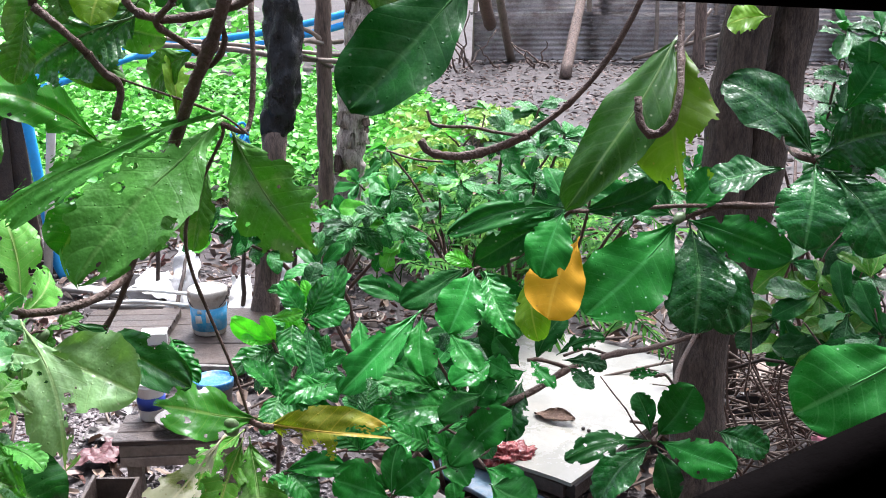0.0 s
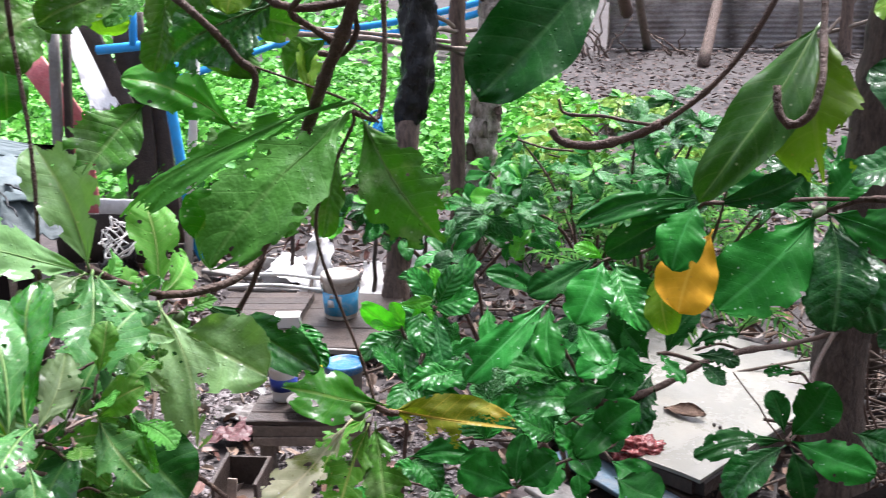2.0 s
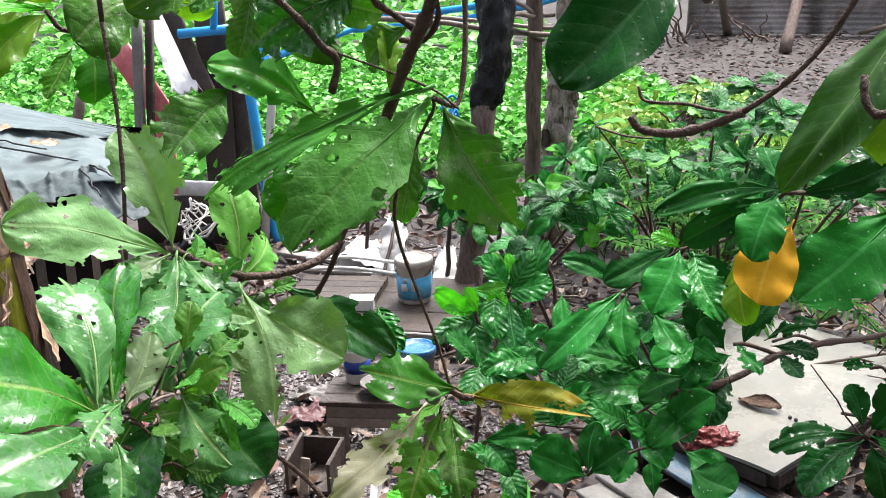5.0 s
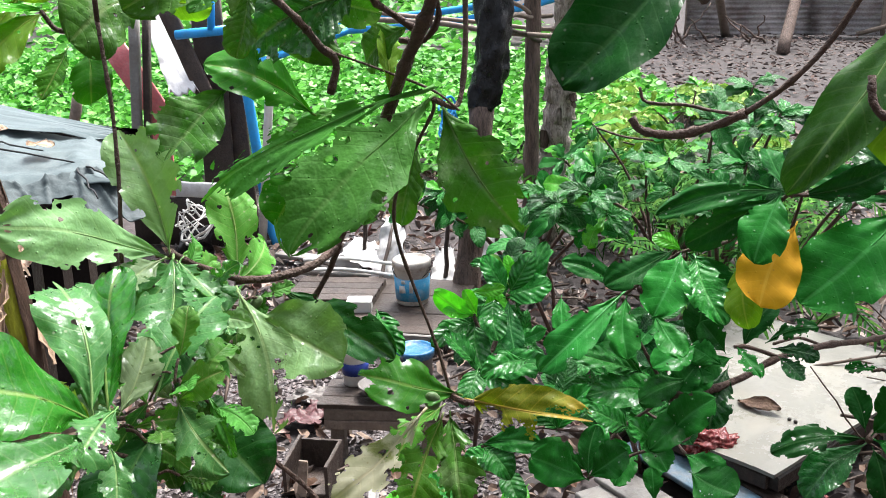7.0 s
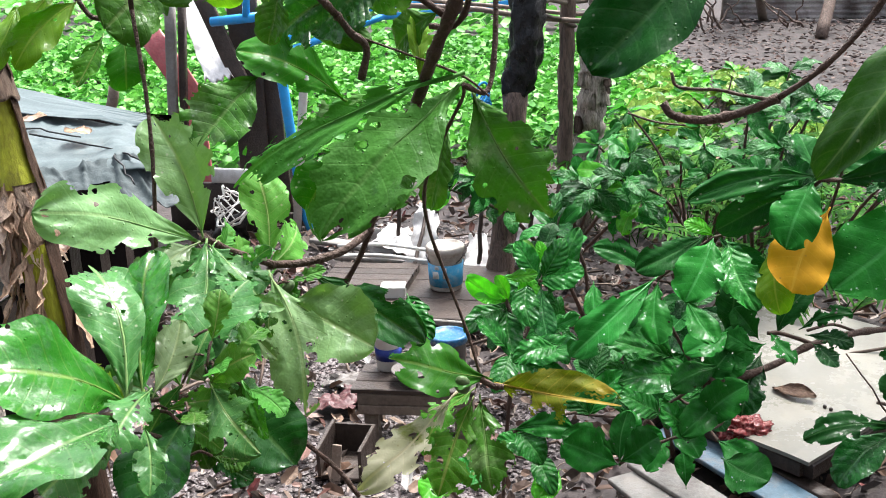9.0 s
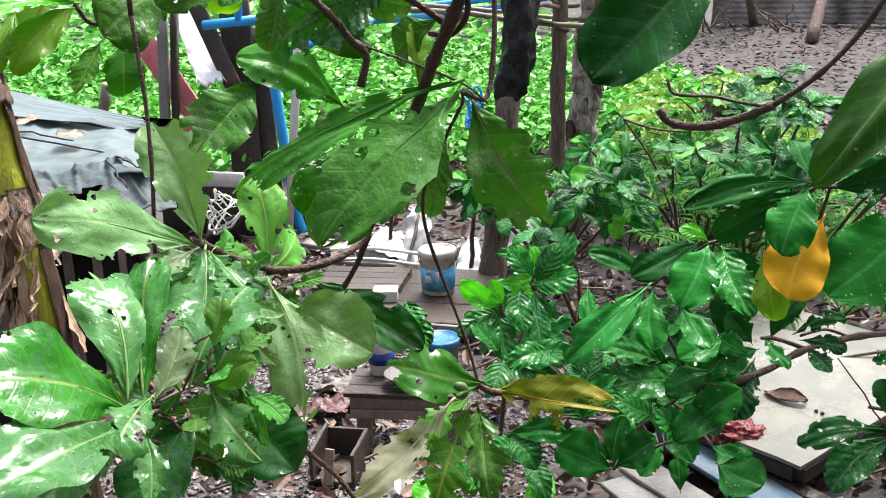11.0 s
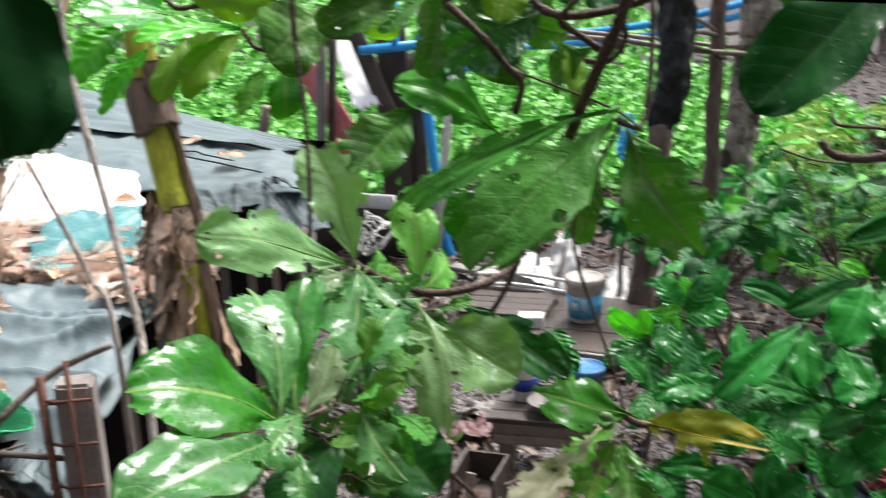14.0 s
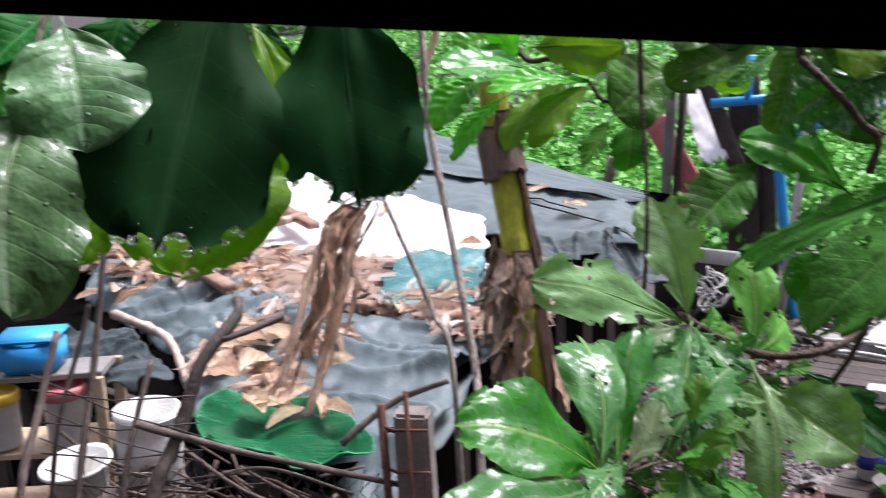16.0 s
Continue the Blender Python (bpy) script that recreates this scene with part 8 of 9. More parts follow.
leaf(br, "gloss", (-1.263, 2.116, 3.047), (-1.371, 1.922, 3.069), 0.136, (0.428, -0.137, 0.893), 0.05)
leaf(br, "bright", (-1.357, 2.054, 3.045), (-1.383, 1.899, 2.956), 0.077, (0.487, -0.496, 0.719), 0.05)
leaf(br, "bright", (-1.321, 2.073, 2.995), (-1.381, 1.951, 2.876), 0.054, (0.237, -0.735, 0.635), 0.05)
leaf(br, "olive", (-1.202, 2.152, 3.043), (-1.277, 2.032, 2.922), 0.081, (0.203, -0.754, 0.625), 0.05)
leaf(br, "bright", (-1.328, 2.139, 3.129), (-1.409, 2.021, 3.105), 0.090, (0.507, -0.494, 0.706), 0.05)
leaf(br, "olive", (-1.268, 2.173, 3.066), (-1.199, 2.161, 3.181), 0.092, (0.476, -0.801, -0.364), 0.05)
leaf(br, "under", (-1.088, 2.222, 3.162), (-1.137, 2.133, 3.050), 0.090, (0.150, -0.804, 0.576), 0.05)
leaf(br, "bright", (-1.330, 2.133, 3.058), (-1.340, 2.072, 3.145), 0.068, (0.810, -0.519, -0.272), 0.00)
twig(br, 0.0042, [(-0.875, 1.813, 3.034), (-0.862, 1.795, 2.972), (-0.847, 1.773, 2.897), (-0.835, 1.745, 2.805), (-0.828, 1.717, 2.717), (-0.825, 1.700, 2.667)])
riser(br, (-0.875, 1.813, 3.034), 0.0042)
twig(br, 0.0058, [(-0.870, 2.208, 3.068), (-0.942, 2.174, 3.031), (-0.991, 2.151, 3.021), (-1.088, 2.098, 2.985), (-1.123, 2.084, 3.025)])
riser(br, (-0.870, 2.208, 3.068), 0.0058)
twig(br, 0.0073, [(-1.087, 2.223, 3.173), (-1.202, 2.156, 3.089), (-1.283, 2.128, 3.064), (-1.329, 2.136, 3.094)])

# twig overhead
br = branch(almond_tree)
leaf(br, "greendk", (0.048, 1.571, 3.154), (-0.109, 1.471, 2.994), 0.126, (-0.034, -0.809, 0.587), 0.00)
leaf(br, "under", (-0.112, 1.669, 3.141), (-0.018, 1.669, 3.103), 0.063, (0.015, -0.999, 0.033), 0.05)
leaf(br, "olive", (-0.428, 1.618, 3.144), (-0.445, 1.557, 3.094), 0.065, (0.189, -0.652, 0.734), 0.00)
twig(br, 0.0045, [(0.048, 1.571, 3.154), (0.084, 1.571, 3.190), (0.128, 1.588, 3.231)])
riser(br, (0.048, 1.571, 3.154), 0.0045)
riser(br, (0.128, 1.588, 3.231), 0.0045)

# twig drop
br = branch(almond_tree)
leaf(br, "greenol", (0.353, 1.774, 3.041), (0.183, 1.658, 2.820), 0.100, (-0.319, -0.716, 0.621), 0.00)
leaf(br, "oliveback", (0.369, 1.782, 3.044), (0.361, 1.684, 2.839), 0.134, (-0.199, -0.881, 0.429), 0.10, ((0.78, 0.8, 0.12), (0.9, 0.3, 0.1), (0.65, 0.95, 0.08)))
leaf(br, "olive", (0.498, 1.793, 3.078), (0.439, 1.808, 3.064), 0.059, (-0.323, -0.663, 0.676), 0.10)
twig(br, 0.0059, [(0.342, 1.694, 3.148), (0.336, 1.647, 3.067), (0.324, 1.579, 2.999), (0.311, 1.564, 2.960), (0.289, 1.566, 2.943), (0.272, 1.572, 2.958), (0.270, 1.588, 2.990)])
riser(br, (0.342, 1.694, 3.148), 0.0059)
twig(br, 0.0073, [(0.440, 2.427, 3.095), (0.391, 2.447, 2.984), (0.338, 2.464, 2.894), (0.271, 2.482, 2.818), (0.201, 2.499, 2.763)])
riser(br, (0.440, 2.427, 3.095), 0.0073)
twig(br, 0.0106, [(0.201, 2.499, 2.763), (0.128, 2.518, 2.726), (0.054, 2.517, 2.710), (-0.009, 2.520, 2.718), (-0.034, 2.525, 2.745)])
twig(br, 0.0044, [(0.189, 2.499, 2.758), (0.128, 2.525, 2.763), (0.078, 2.529, 2.773), (-0.002, 2.552, 2.774), (-0.018, 2.557, 2.805)])
twig(br, 0.0026, [(0.017, 2.613, 2.677), (-0.048, 2.615, 2.683), (-0.112, 2.617, 2.703)])

# node right
br = branch(almond_tree)
leaf(br, "glossdk", (0.794, 2.386, 2.731), (0.601, 2.421, 2.891), 0.143, (0.280, -0.810, 0.515), 0.03)
leaf(br, "glossdk", (0.794, 2.382, 2.716), (0.744, 2.255, 2.581), 0.146, (-0.231, -0.664, 0.712), 0.05)
leaf(br, "glossdk", (0.799, 2.384, 2.730), (0.920, 2.298, 2.805), 0.133, (-0.656, -0.714, 0.245), 0.02)
leaf(br, "glossdk", (0.836, 2.384, 2.694), (0.914, 2.242, 2.573), 0.137, (-0.395, -0.713, 0.579), 0.05)
leaf(br, "glossdk", (0.757, 2.495, 2.684), (0.609, 2.526, 2.638), 0.114, (-0.348, -0.392, 0.851), 0.03)
leaf(br, "glossdk", (0.813, 2.427, 2.706), (0.872, 2.323, 2.597), 0.101, (-0.210, -0.758, 0.617), 0.05)
leaf(br, "greendk", (0.915, 2.572, 2.802), (0.977, 2.564, 2.904), 0.087, (-0.207, -0.977, 0.049), 0.06)
leaf(br, "greendk", (0.947, 2.567, 2.841), (0.957, 2.578, 2.952), 0.086, (-0.036, -0.994, 0.103), 0.06)
leaf(br, "greendk", (0.916, 2.565, 2.765), (0.908, 2.541, 2.641), 0.058, (-0.341, -0.919, 0.199), 0.06)
twig(br, 0.0112, [(0.794, 2.385, 2.728), (0.784, 2.495, 2.722), (1.014, 3.256, 2.617), (1.646, 4.920, 2.341)])

# node centre
br = branch(almond_tree)
leaf(br, "broad", (0.563, 2.615, 2.530), (0.339, 2.491, 2.346), 0.190, (-0.084, -0.776, 0.625), 0.06)
leaf(br, "broad", (0.589, 2.611, 2.536), (0.777, 2.438, 2.497), 0.111, (-0.543, -0.696, 0.470), 0.06)
leaf(br, "glossdk", (0.592, 2.607, 2.523), (0.577, 2.436, 2.325), 0.158, (-0.170, -0.740, 0.651), 0.08)
leaf(br, "glossdk", (0.620, 2.638, 2.507), (0.676, 2.461, 2.315), 0.143, (0.016, -0.732, 0.681), 0.03)
leaf(br, "broad", (0.580, 2.615, 2.544), (0.670, 2.669, 2.635), 0.089, (-0.131, -0.790, 0.599), 0.06)
leaf(br, "greendk", (0.559, 2.640, 2.538), (0.367, 2.668, 2.590), 0.086, (0.056, -0.777, 0.627), 0.06)
leaf(br, "greendk", (0.556, 2.663, 2.542), (0.471, 2.744, 2.634), 0.089, (0.089, -0.700, 0.708), 0.06)
twig(br, 0.0086, [(0.573, 2.615, 2.539), (0.671, 2.640, 2.562), (0.811, 2.663, 2.559), (1.155, 3.379, 2.420), (1.668, 4.919, 2.114)])
fruit(br, (0.563, 2.598, 2.544), 0.040)

# node yellow
br = branch(almond_tree)
leaf(br, "broad", (0.269, 2.377, 2.622), (0.213, 2.267, 2.515), 0.099, (-0.016, -0.694, 0.719), 0.06)
leaf(br, "yellow", (0.301, 2.375, 2.558), (0.229, 2.265, 2.422), 0.125, (-0.062, -0.757, 0.651), 0.00)
leaf(br, "olive", (0.211, 2.396, 2.488), (0.211, 2.298, 2.363), 0.075, (-0.416, -0.716, 0.561), 0.10)
leaf(br, "greenlt", (0.280, 2.377, 2.629), (0.022, 2.332, 2.586), 0.063, (0.051, -0.826, 0.562), 0.06)
leaf(br, "greendk", (0.270, 2.394, 2.609), (0.084, 2.361, 2.515), 0.075, (0.047, -0.968, 0.248), 0.06)
leaf(br, "greendk", (0.308, 2.420, 2.608), (0.484, 2.406, 2.674), 0.070, (-0.146, -0.972, 0.185), 0.06)
leaf(br, "greendk", (0.286, 2.427, 2.621), (0.246, 2.500, 2.690), 0.057, (0.140, -0.633, 0.761), 0.06)
twig(br, 0.0058, [(0.283, 2.375, 2.623), (0.375, 2.460, 2.600), (0.550, 2.578, 2.579), (0.671, 2.640, 2.562)])

# node mid
br = branch(almond_tree)
leaf(br, "broad", (0.092, 2.736, 2.375), (0.029, 2.593, 2.266), 0.118, (0.072, -0.625, 0.777), 0.06)
leaf(br, "noni", (0.125, 2.732, 2.367), (0.190, 2.581, 2.255), 0.101, (-0.054, -0.609, 0.791), 0.03)
leaf(br, "greendk", (0.078, 2.739, 2.384), (-0.087, 2.665, 2.317), 0.082, (0.009, -0.677, 0.736), 0.06)
leaf(br, "bright", (0.092, 2.738, 2.380), (0.022, 2.749, 2.411), 0.041, (0.086, -0.849, 0.521), 0.00)
leaf(br, "greendk", (0.106, 2.784, 2.362), (0.229, 2.692, 2.274), 0.079, (-0.356, -0.849, 0.390), 0.06)
leaf(br, "greenlt", (-0.045, 2.798, 2.242), (-0.236, 2.622, 2.099), 0.099, (0.132, -0.709, 0.693), 0.06)
leaf(br, "broad", (-0.035, 2.796, 2.237), (-0.027, 2.646, 2.132), 0.082, (-0.008, -0.575, 0.818), 0.06)
leaf(br, "greendk", (-0.053, 2.843, 2.219), (-0.105, 2.751, 2.127), 0.059, (-0.260, -0.609, 0.750), 0.06)
leaf(br, "broad", (0.037, 2.873, 2.160), (0.107, 2.740, 2.103), 0.076, (-0.231, -0.482, 0.845), 0.06)
leaf(br, "greendk", (-0.038, 2.897, 2.223), (-0.200, 2.867, 2.305), 0.071, (0.455, -0.565, 0.689), 0.06)
twig(br, 0.0048, [(-0.037, 2.798, 2.243), (0.034, 2.770, 2.314), (0.097, 2.737, 2.378), (0.198, 2.692, 2.421), (0.283, 2.375, 2.623)])

# branch low
br = branch(almond_tree)
leaf(br, "noni", (0.103, 3.336, 1.720), (-0.150, 3.238, 1.747), 0.139, (0.287, -0.511, 0.810), 0.03)
leaf(br, "broad", (0.174, 3.325, 1.703), (0.044, 3.175, 1.616), 0.101, (0.137, -0.583, 0.801), 0.06)
leaf(br, "glossdk", (0.279, 3.455, 1.763), (0.220, 3.289, 1.635), 0.119, (-0.041, -0.601, 0.798), 0.10)
leaf(br, "broad", (0.306, 3.480, 1.827), (0.367, 3.346, 1.786), 0.064, (-0.310, -0.406, 0.860), 0.30)
leaf(br, "glossdk", (0.439, 3.503, 1.788), (0.504, 3.423, 1.752), 0.068, (-0.191, -0.524, 0.830), 0.20)
leaf(br, "greendk", (0.402, 3.524, 1.829), (0.542, 3.481, 1.905), 0.066, (-0.486, -0.739, 0.466), 0.25)
leaf(br, "glossdk", (0.421, 3.515, 1.812), (0.549, 3.445, 1.821), 0.061, (-0.343, -0.534, 0.772), 0.15)
leaf(br, "broad", (0.283, 3.421, 1.813), (0.154, 3.354, 1.764), 0.095, (0.101, -0.704, 0.703), 0.06)
leaf(br, "broad", (0.265, 3.430, 1.829), (0.190, 3.422, 1.929), 0.088, (0.351, -0.917, 0.189), 0.06)
leaf(br, "greendk", (0.328, 3.524, 1.809), (0.422, 3.569, 1.951), 0.090, (-0.223, -0.877, 0.426), 0.10)
leaf(br, "broad", (0.172, 3.396, 1.862), (0.045, 3.280, 1.835), 0.105, (0.218, -0.443, 0.870), 0.06)
leaf(br, "greendk", (0.175, 3.435, 1.827), (0.191, 3.447, 1.996), 0.110, (0.057, -0.996, 0.066), 0.06)
leaf(br, "broad", (0.011, 3.365, 1.779), (-0.097, 3.413, 1.894), 0.095, (0.272, -0.772, 0.574), 0.06)
leaf(br, "noni", (0.011, 3.365, 1.779), (-0.234, 3.288, 1.870), 0.088, (0.438, -0.538, 0.720), 0.03)
leaf(br, "broad", (0.154, 3.354, 1.764), (0.010, 3.238, 1.741), 0.094, (0.327, -0.553, 0.766), 0.06)
leaf(br, "broad", (0.135, 3.340, 1.732), (0.225, 3.358, 1.782), 0.079, (-0.169, -0.798, 0.579), 0.06)
twig(br, 0.0126, [(1.232, 4.971, 1.334), (0.979, 4.532, 1.462), (0.794, 4.084, 1.618), (0.605, 3.731, 1.740), (0.445, 3.548, 1.768), (0.323, 3.441, 1.741), (0.189, 3.336, 1.729), (0.100, 3.336, 1.720)])
twig(br, 0.0075, [(0.445, 3.548, 1.768), (0.344, 3.495, 1.821), (0.297, 3.480, 1.827)])
twig(br, 0.0059, [(0.605, 3.731, 1.740), (0.515, 3.658, 1.794), (0.427, 3.567, 1.807)])

# twig side
br = branch(almond_tree)
leaf(br, "greenlt", (0.621, 1.435, 2.687), (0.460, 1.410, 2.610), 0.121, (-0.202, -0.717, 0.667), 0.00)
twig(br, 0.0034, [(0.692, 1.729, 3.162), (0.675, 1.590, 2.896), (0.621, 1.435, 2.687)])
riser(br, (0.692, 1.729, 3.162), 0.0034)

# shoot front
br = branch(almond_tree)
leaf(br, "broad", (0.644, 3.064, 1.759), (0.740, 3.059, 1.917), 0.134, (-0.484, -0.833, 0.267), 0.06)
leaf(br, "broad", (0.652, 3.055, 1.744), (0.828, 2.893, 1.744), 0.118, (-0.477, -0.520, 0.709), 0.06)
leaf(br, "greendk", (0.617, 3.062, 1.743), (0.370, 2.985, 1.733), 0.093, (0.134, -0.549, 0.825), 0.20)
leaf(br, "glossdk", (0.623, 3.071, 1.719), (0.459, 2.960, 1.605), 0.128, (-0.249, -0.490, 0.836), 0.03)
leaf(br, "greendk", (0.624, 3.071, 1.765), (0.589, 3.127, 1.869), 0.070, (-0.085, -0.888, 0.451), 0.06)
leaf(br, "glossdk", (0.834, 3.123, 1.742), (0.960, 3.020, 1.731), 0.100, (-0.413, -0.590, 0.694), 0.03)
leaf(br, "greendk", (0.647, 3.063, 1.714), (0.677, 2.971, 1.598), 0.088, (-0.310, -0.780, 0.543), 0.06)
leaf(br, "greendk", (0.693, 3.221, 1.879), (0.586, 3.241, 1.874), 0.037, (-0.171, -0.761, 0.626), 0.25)
twig(br, 0.0105, [(0.633, 3.059, 1.743), (0.748, 3.350, 1.696), (0.875, 3.850, 1.628), (1.233, 4.985, 1.371)])
twig(br, 0.0055, [(0.801, 3.560, 1.691), (0.693, 3.222, 1.882), (0.660, 3.227, 1.876)])

# shoot bright
br = branch(noni_shrub)
leaf(br, "bright", (-0.619, 4.130, 1.642), (-0.761, 4.044, 1.762), 0.090, (0.455, -0.885, -0.097), 0.02)
leaf(br, "bright", (-0.619, 4.129, 1.638), (-0.729, 4.023, 1.691), 0.061, (0.666, -0.369, 0.648), 0.02)
leaf(br, "bright", (-0.615, 4.131, 1.642), (-0.659, 4.112, 1.753), 0.053, (0.452, -0.891, 0.031), 0.02)
leaf(br, "olivefresh", (-0.511, 4.282, 1.721), (-0.592, 4.309, 1.827), 0.078, (0.248, -0.877, 0.412), 0.02)
leaf(br, "bright", (-0.504, 4.285, 1.727), (-0.521, 4.318, 1.827), 0.045, (0.144, -0.932, 0.331), 0.02)
leaf(br, "bright", (-0.640, 4.159, 1.725), (-0.504, 4.135, 1.755), 0.055, (-0.265, -0.789, 0.554), 0.02)
leaf(br, "noni", (-0.631, 4.118, 1.616), (-0.764, 3.969, 1.577), 0.104, (0.258, -0.456, 0.852), 0.02)
leaf(br, "noni", (-0.623, 4.117, 1.612), (-0.565, 3.958, 1.476), 0.111, (0.096, -0.625, 0.775), 0.02)
leaf(br, "noni", (-0.508, 4.177, 1.728), (-0.599, 4.212, 1.859), 0.094, (0.363, -0.809, 0.462), 0.02)
leaf(br, "noni", (-0.491, 4.179, 1.727), (-0.411, 4.237, 1.869), 0.091, (-0.001, -0.926, 0.378), 0.02)
leaf(br, "bright", (-0.593, 4.137, 1.650), (-0.508, 4.170, 1.707), 0.092, (0.085, -0.912, 0.401), 0.02)
leaf(br, "noni", (-0.551, 4.161, 1.699), (-0.516, 4.012, 1.585), 0.108, (0.074, -0.594, 0.801), 0.02)
leaf(br, "glossdk", (-0.497, 4.167, 1.697), (-0.449, 4.002, 1.543), 0.093, (0.079, -0.666, 0.741), 0.02)
leaf(br, "noni", (-0.508, 4.170, 1.707), (-0.335, 4.207, 1.763), 0.129, (-0.090, -0.674, 0.733), 0.02)
leaf(br, "noni", (-0.475, 4.251, 1.629), (-0.365, 4.350, 1.879), 0.111, (-0.132, -0.901, 0.413), 0.02)
leaf(br, "noni", (-0.577, 3.963, 1.492), (-0.319, 3.912, 1.559), 0.127, (-0.311, -0.573, 0.758), 0.02)
leaf(br, "noni", (-0.577, 3.963, 1.492), (-0.359, 3.858, 1.448), 0.113, (-0.086, -0.528, 0.845), 0.02)
leaf(br, "noni", (-0.588, 3.962, 1.492), (-0.622, 3.805, 1.407), 0.103, (0.114, -0.494, 0.862), 0.02)
leaf(br, "noni", (-0.599, 3.969, 1.512), (-0.724, 3.993, 1.617), 0.097, (0.536, -0.410, 0.738), 0.02)
twig(br, 0.0090, [(-0.632, 4.132, 1.652), (-0.592, 4.096, 1.550), (-0.590, 4.036, 1.412), (-0.604, 4.005, 1.237), (-0.629, 4.032, 0.977), (-0.635, 4.006, 0.740)])
twig(br, 0.0089, [(-0.497, 4.175, 1.717), (-0.524, 4.175, 1.588), (-0.590, 4.036, 1.412)])

# shoot bottom
br = branch(almond_tree)
leaf(br, "broad", (-0.156, 3.487, 1.356), (-0.331, 3.416, 1.458), 0.110, (0.561, -0.651, 0.511), 0.06)
leaf(br, "broad", (-0.149, 3.490, 1.361), (-0.119, 3.560, 1.492), 0.080, (-0.025, -0.880, 0.475), 0.06)
leaf(br, "broad", (-0.141, 3.489, 1.359), (-0.019, 3.486, 1.454), 0.092, (-0.378, -0.805, 0.458), 0.06)
leaf(br, "broad", (-0.511, 3.491, 1.425), (-0.309, 3.473, 1.455), 0.093, (-0.162, -0.732, 0.662), 0.06)
leaf(br, "noni", (-0.501, 3.488, 1.416), (-0.400, 3.409, 1.354), 0.104, (0.072, -0.561, 0.825), 0.02)
leaf(br, "broad", (0.013, 3.638, 1.422), (0.108, 3.494, 1.368), 0.103, (-0.229, -0.470, 0.852), 0.06)
leaf(br, "noni", (-0.027, 3.647, 1.440), (-0.163, 3.625, 1.515), 0.116, (0.461, -0.588, 0.665), 0.02)
leaf(br, "broad", (0.161, 3.431, 1.466), (0.281, 3.289, 1.430), 0.108, (-0.319, -0.475, 0.820), 0.06)
leaf(br, "noni", (0.053, 3.672, 1.492), (0.204, 3.552, 1.487), 0.114, (-0.292, -0.406, 0.866), 0.02)
leaf(br, "broad", (0.033, 3.673, 1.492), (-0.026, 3.731, 1.617), 0.103, (0.096, -0.884, 0.458), 0.06)
leaf(br, "noni", (-0.269, 3.720, 1.381), (-0.149, 3.795, 1.522), 0.103, (-0.205, -0.781, 0.589), 0.02)
leaf(br, "noni", (-0.269, 3.720, 1.381), (-0.391, 3.765, 1.493), 0.104, (0.312, -0.716, 0.625), 0.02)
leaf(br, "broad", (0.012, 3.523, 1.417), (-0.063, 3.382, 1.368), 0.093, (0.205, -0.417, 0.885), 0.06)
leaf(br, "noni", (-0.450, 3.568, 1.342), (-0.563, 3.463, 1.390), 0.100, (0.561, -0.242, 0.792), 0.02)
leaf(br, "noni", (-0.438, 3.551, 1.308), (-0.365, 3.406, 1.244), 0.086, (-0.014, -0.409, 0.912), 0.02)
leaf(br, "bright", (-0.358, 3.532, 1.259), (-0.420, 3.389, 1.228), 0.092, (0.291, -0.326, 0.900), 0.02)
leaf(br, "noni", (-0.588, 3.481, 1.225), (-0.727, 3.388, 1.311), 0.111, (0.644, -0.316, 0.697), 0.02)
leaf(br, "bright", (-0.743, 3.463, 1.245), (-0.795, 3.326, 1.233), 0.101, (0.405, -0.224, 0.886), 0.02)
twig(br, 0.0068, [(-0.147, 3.489, 1.359), (-0.066, 3.638, 1.422), (0.033, 3.673, 1.492), (0.100, 3.336, 1.720)])
twig(br, 0.0060, [(-0.510, 3.488, 1.420), (-0.345, 3.671, 1.406), (-0.269, 3.720, 1.381), (-0.066, 3.638, 1.422)])
twig(br, 0.0059, [(0.161, 3.431, 1.466), (0.091, 3.609, 1.480), (0.033, 3.673, 1.492)])

# twig near
br = branch(almond_tree)
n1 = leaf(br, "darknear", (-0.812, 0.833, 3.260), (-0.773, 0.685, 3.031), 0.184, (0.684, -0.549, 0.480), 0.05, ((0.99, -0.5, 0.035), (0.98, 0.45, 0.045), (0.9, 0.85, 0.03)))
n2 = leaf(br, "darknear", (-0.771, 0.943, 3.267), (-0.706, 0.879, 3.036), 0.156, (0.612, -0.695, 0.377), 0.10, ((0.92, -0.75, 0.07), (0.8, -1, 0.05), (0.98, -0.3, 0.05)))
leaf(br, "brightol", (-0.904, 0.875, 3.163), (-0.847, 0.772, 2.983), 0.175, (0.667, -0.529, 0.524), 0.03, ((1, 0.3, 0.04), (1, -0.2, 0.03)))
leaf(br, "brightol", (-0.882, 0.931, 3.214), (-0.799, 0.894, 3.060), 0.071, (0.603, -0.629, 0.490), 0.00)
leaf(br, "rain", (-0.890, 0.706, 3.228), (-0.816, 0.659, 3.124), 0.120, (0.430, -0.230, 0.870), 0.05)
leaf(br, "rain", (-0.878, 0.665, 3.167), (-0.797, 0.556, 3.007), 0.131, (0.430, -0.230, 0.870), 0.03)
leaf(br, "brightol", (-0.939, 0.743, 3.097), (-0.894, 0.691, 3.007), 0.073, (0.674, -0.446, 0.589), 0.03)
leaf(br, "bright", (-0.913, 0.872, 3.219), (-0.933, 0.811, 3.168), 0.028, (0.722, -0.576, 0.383), 0.00)
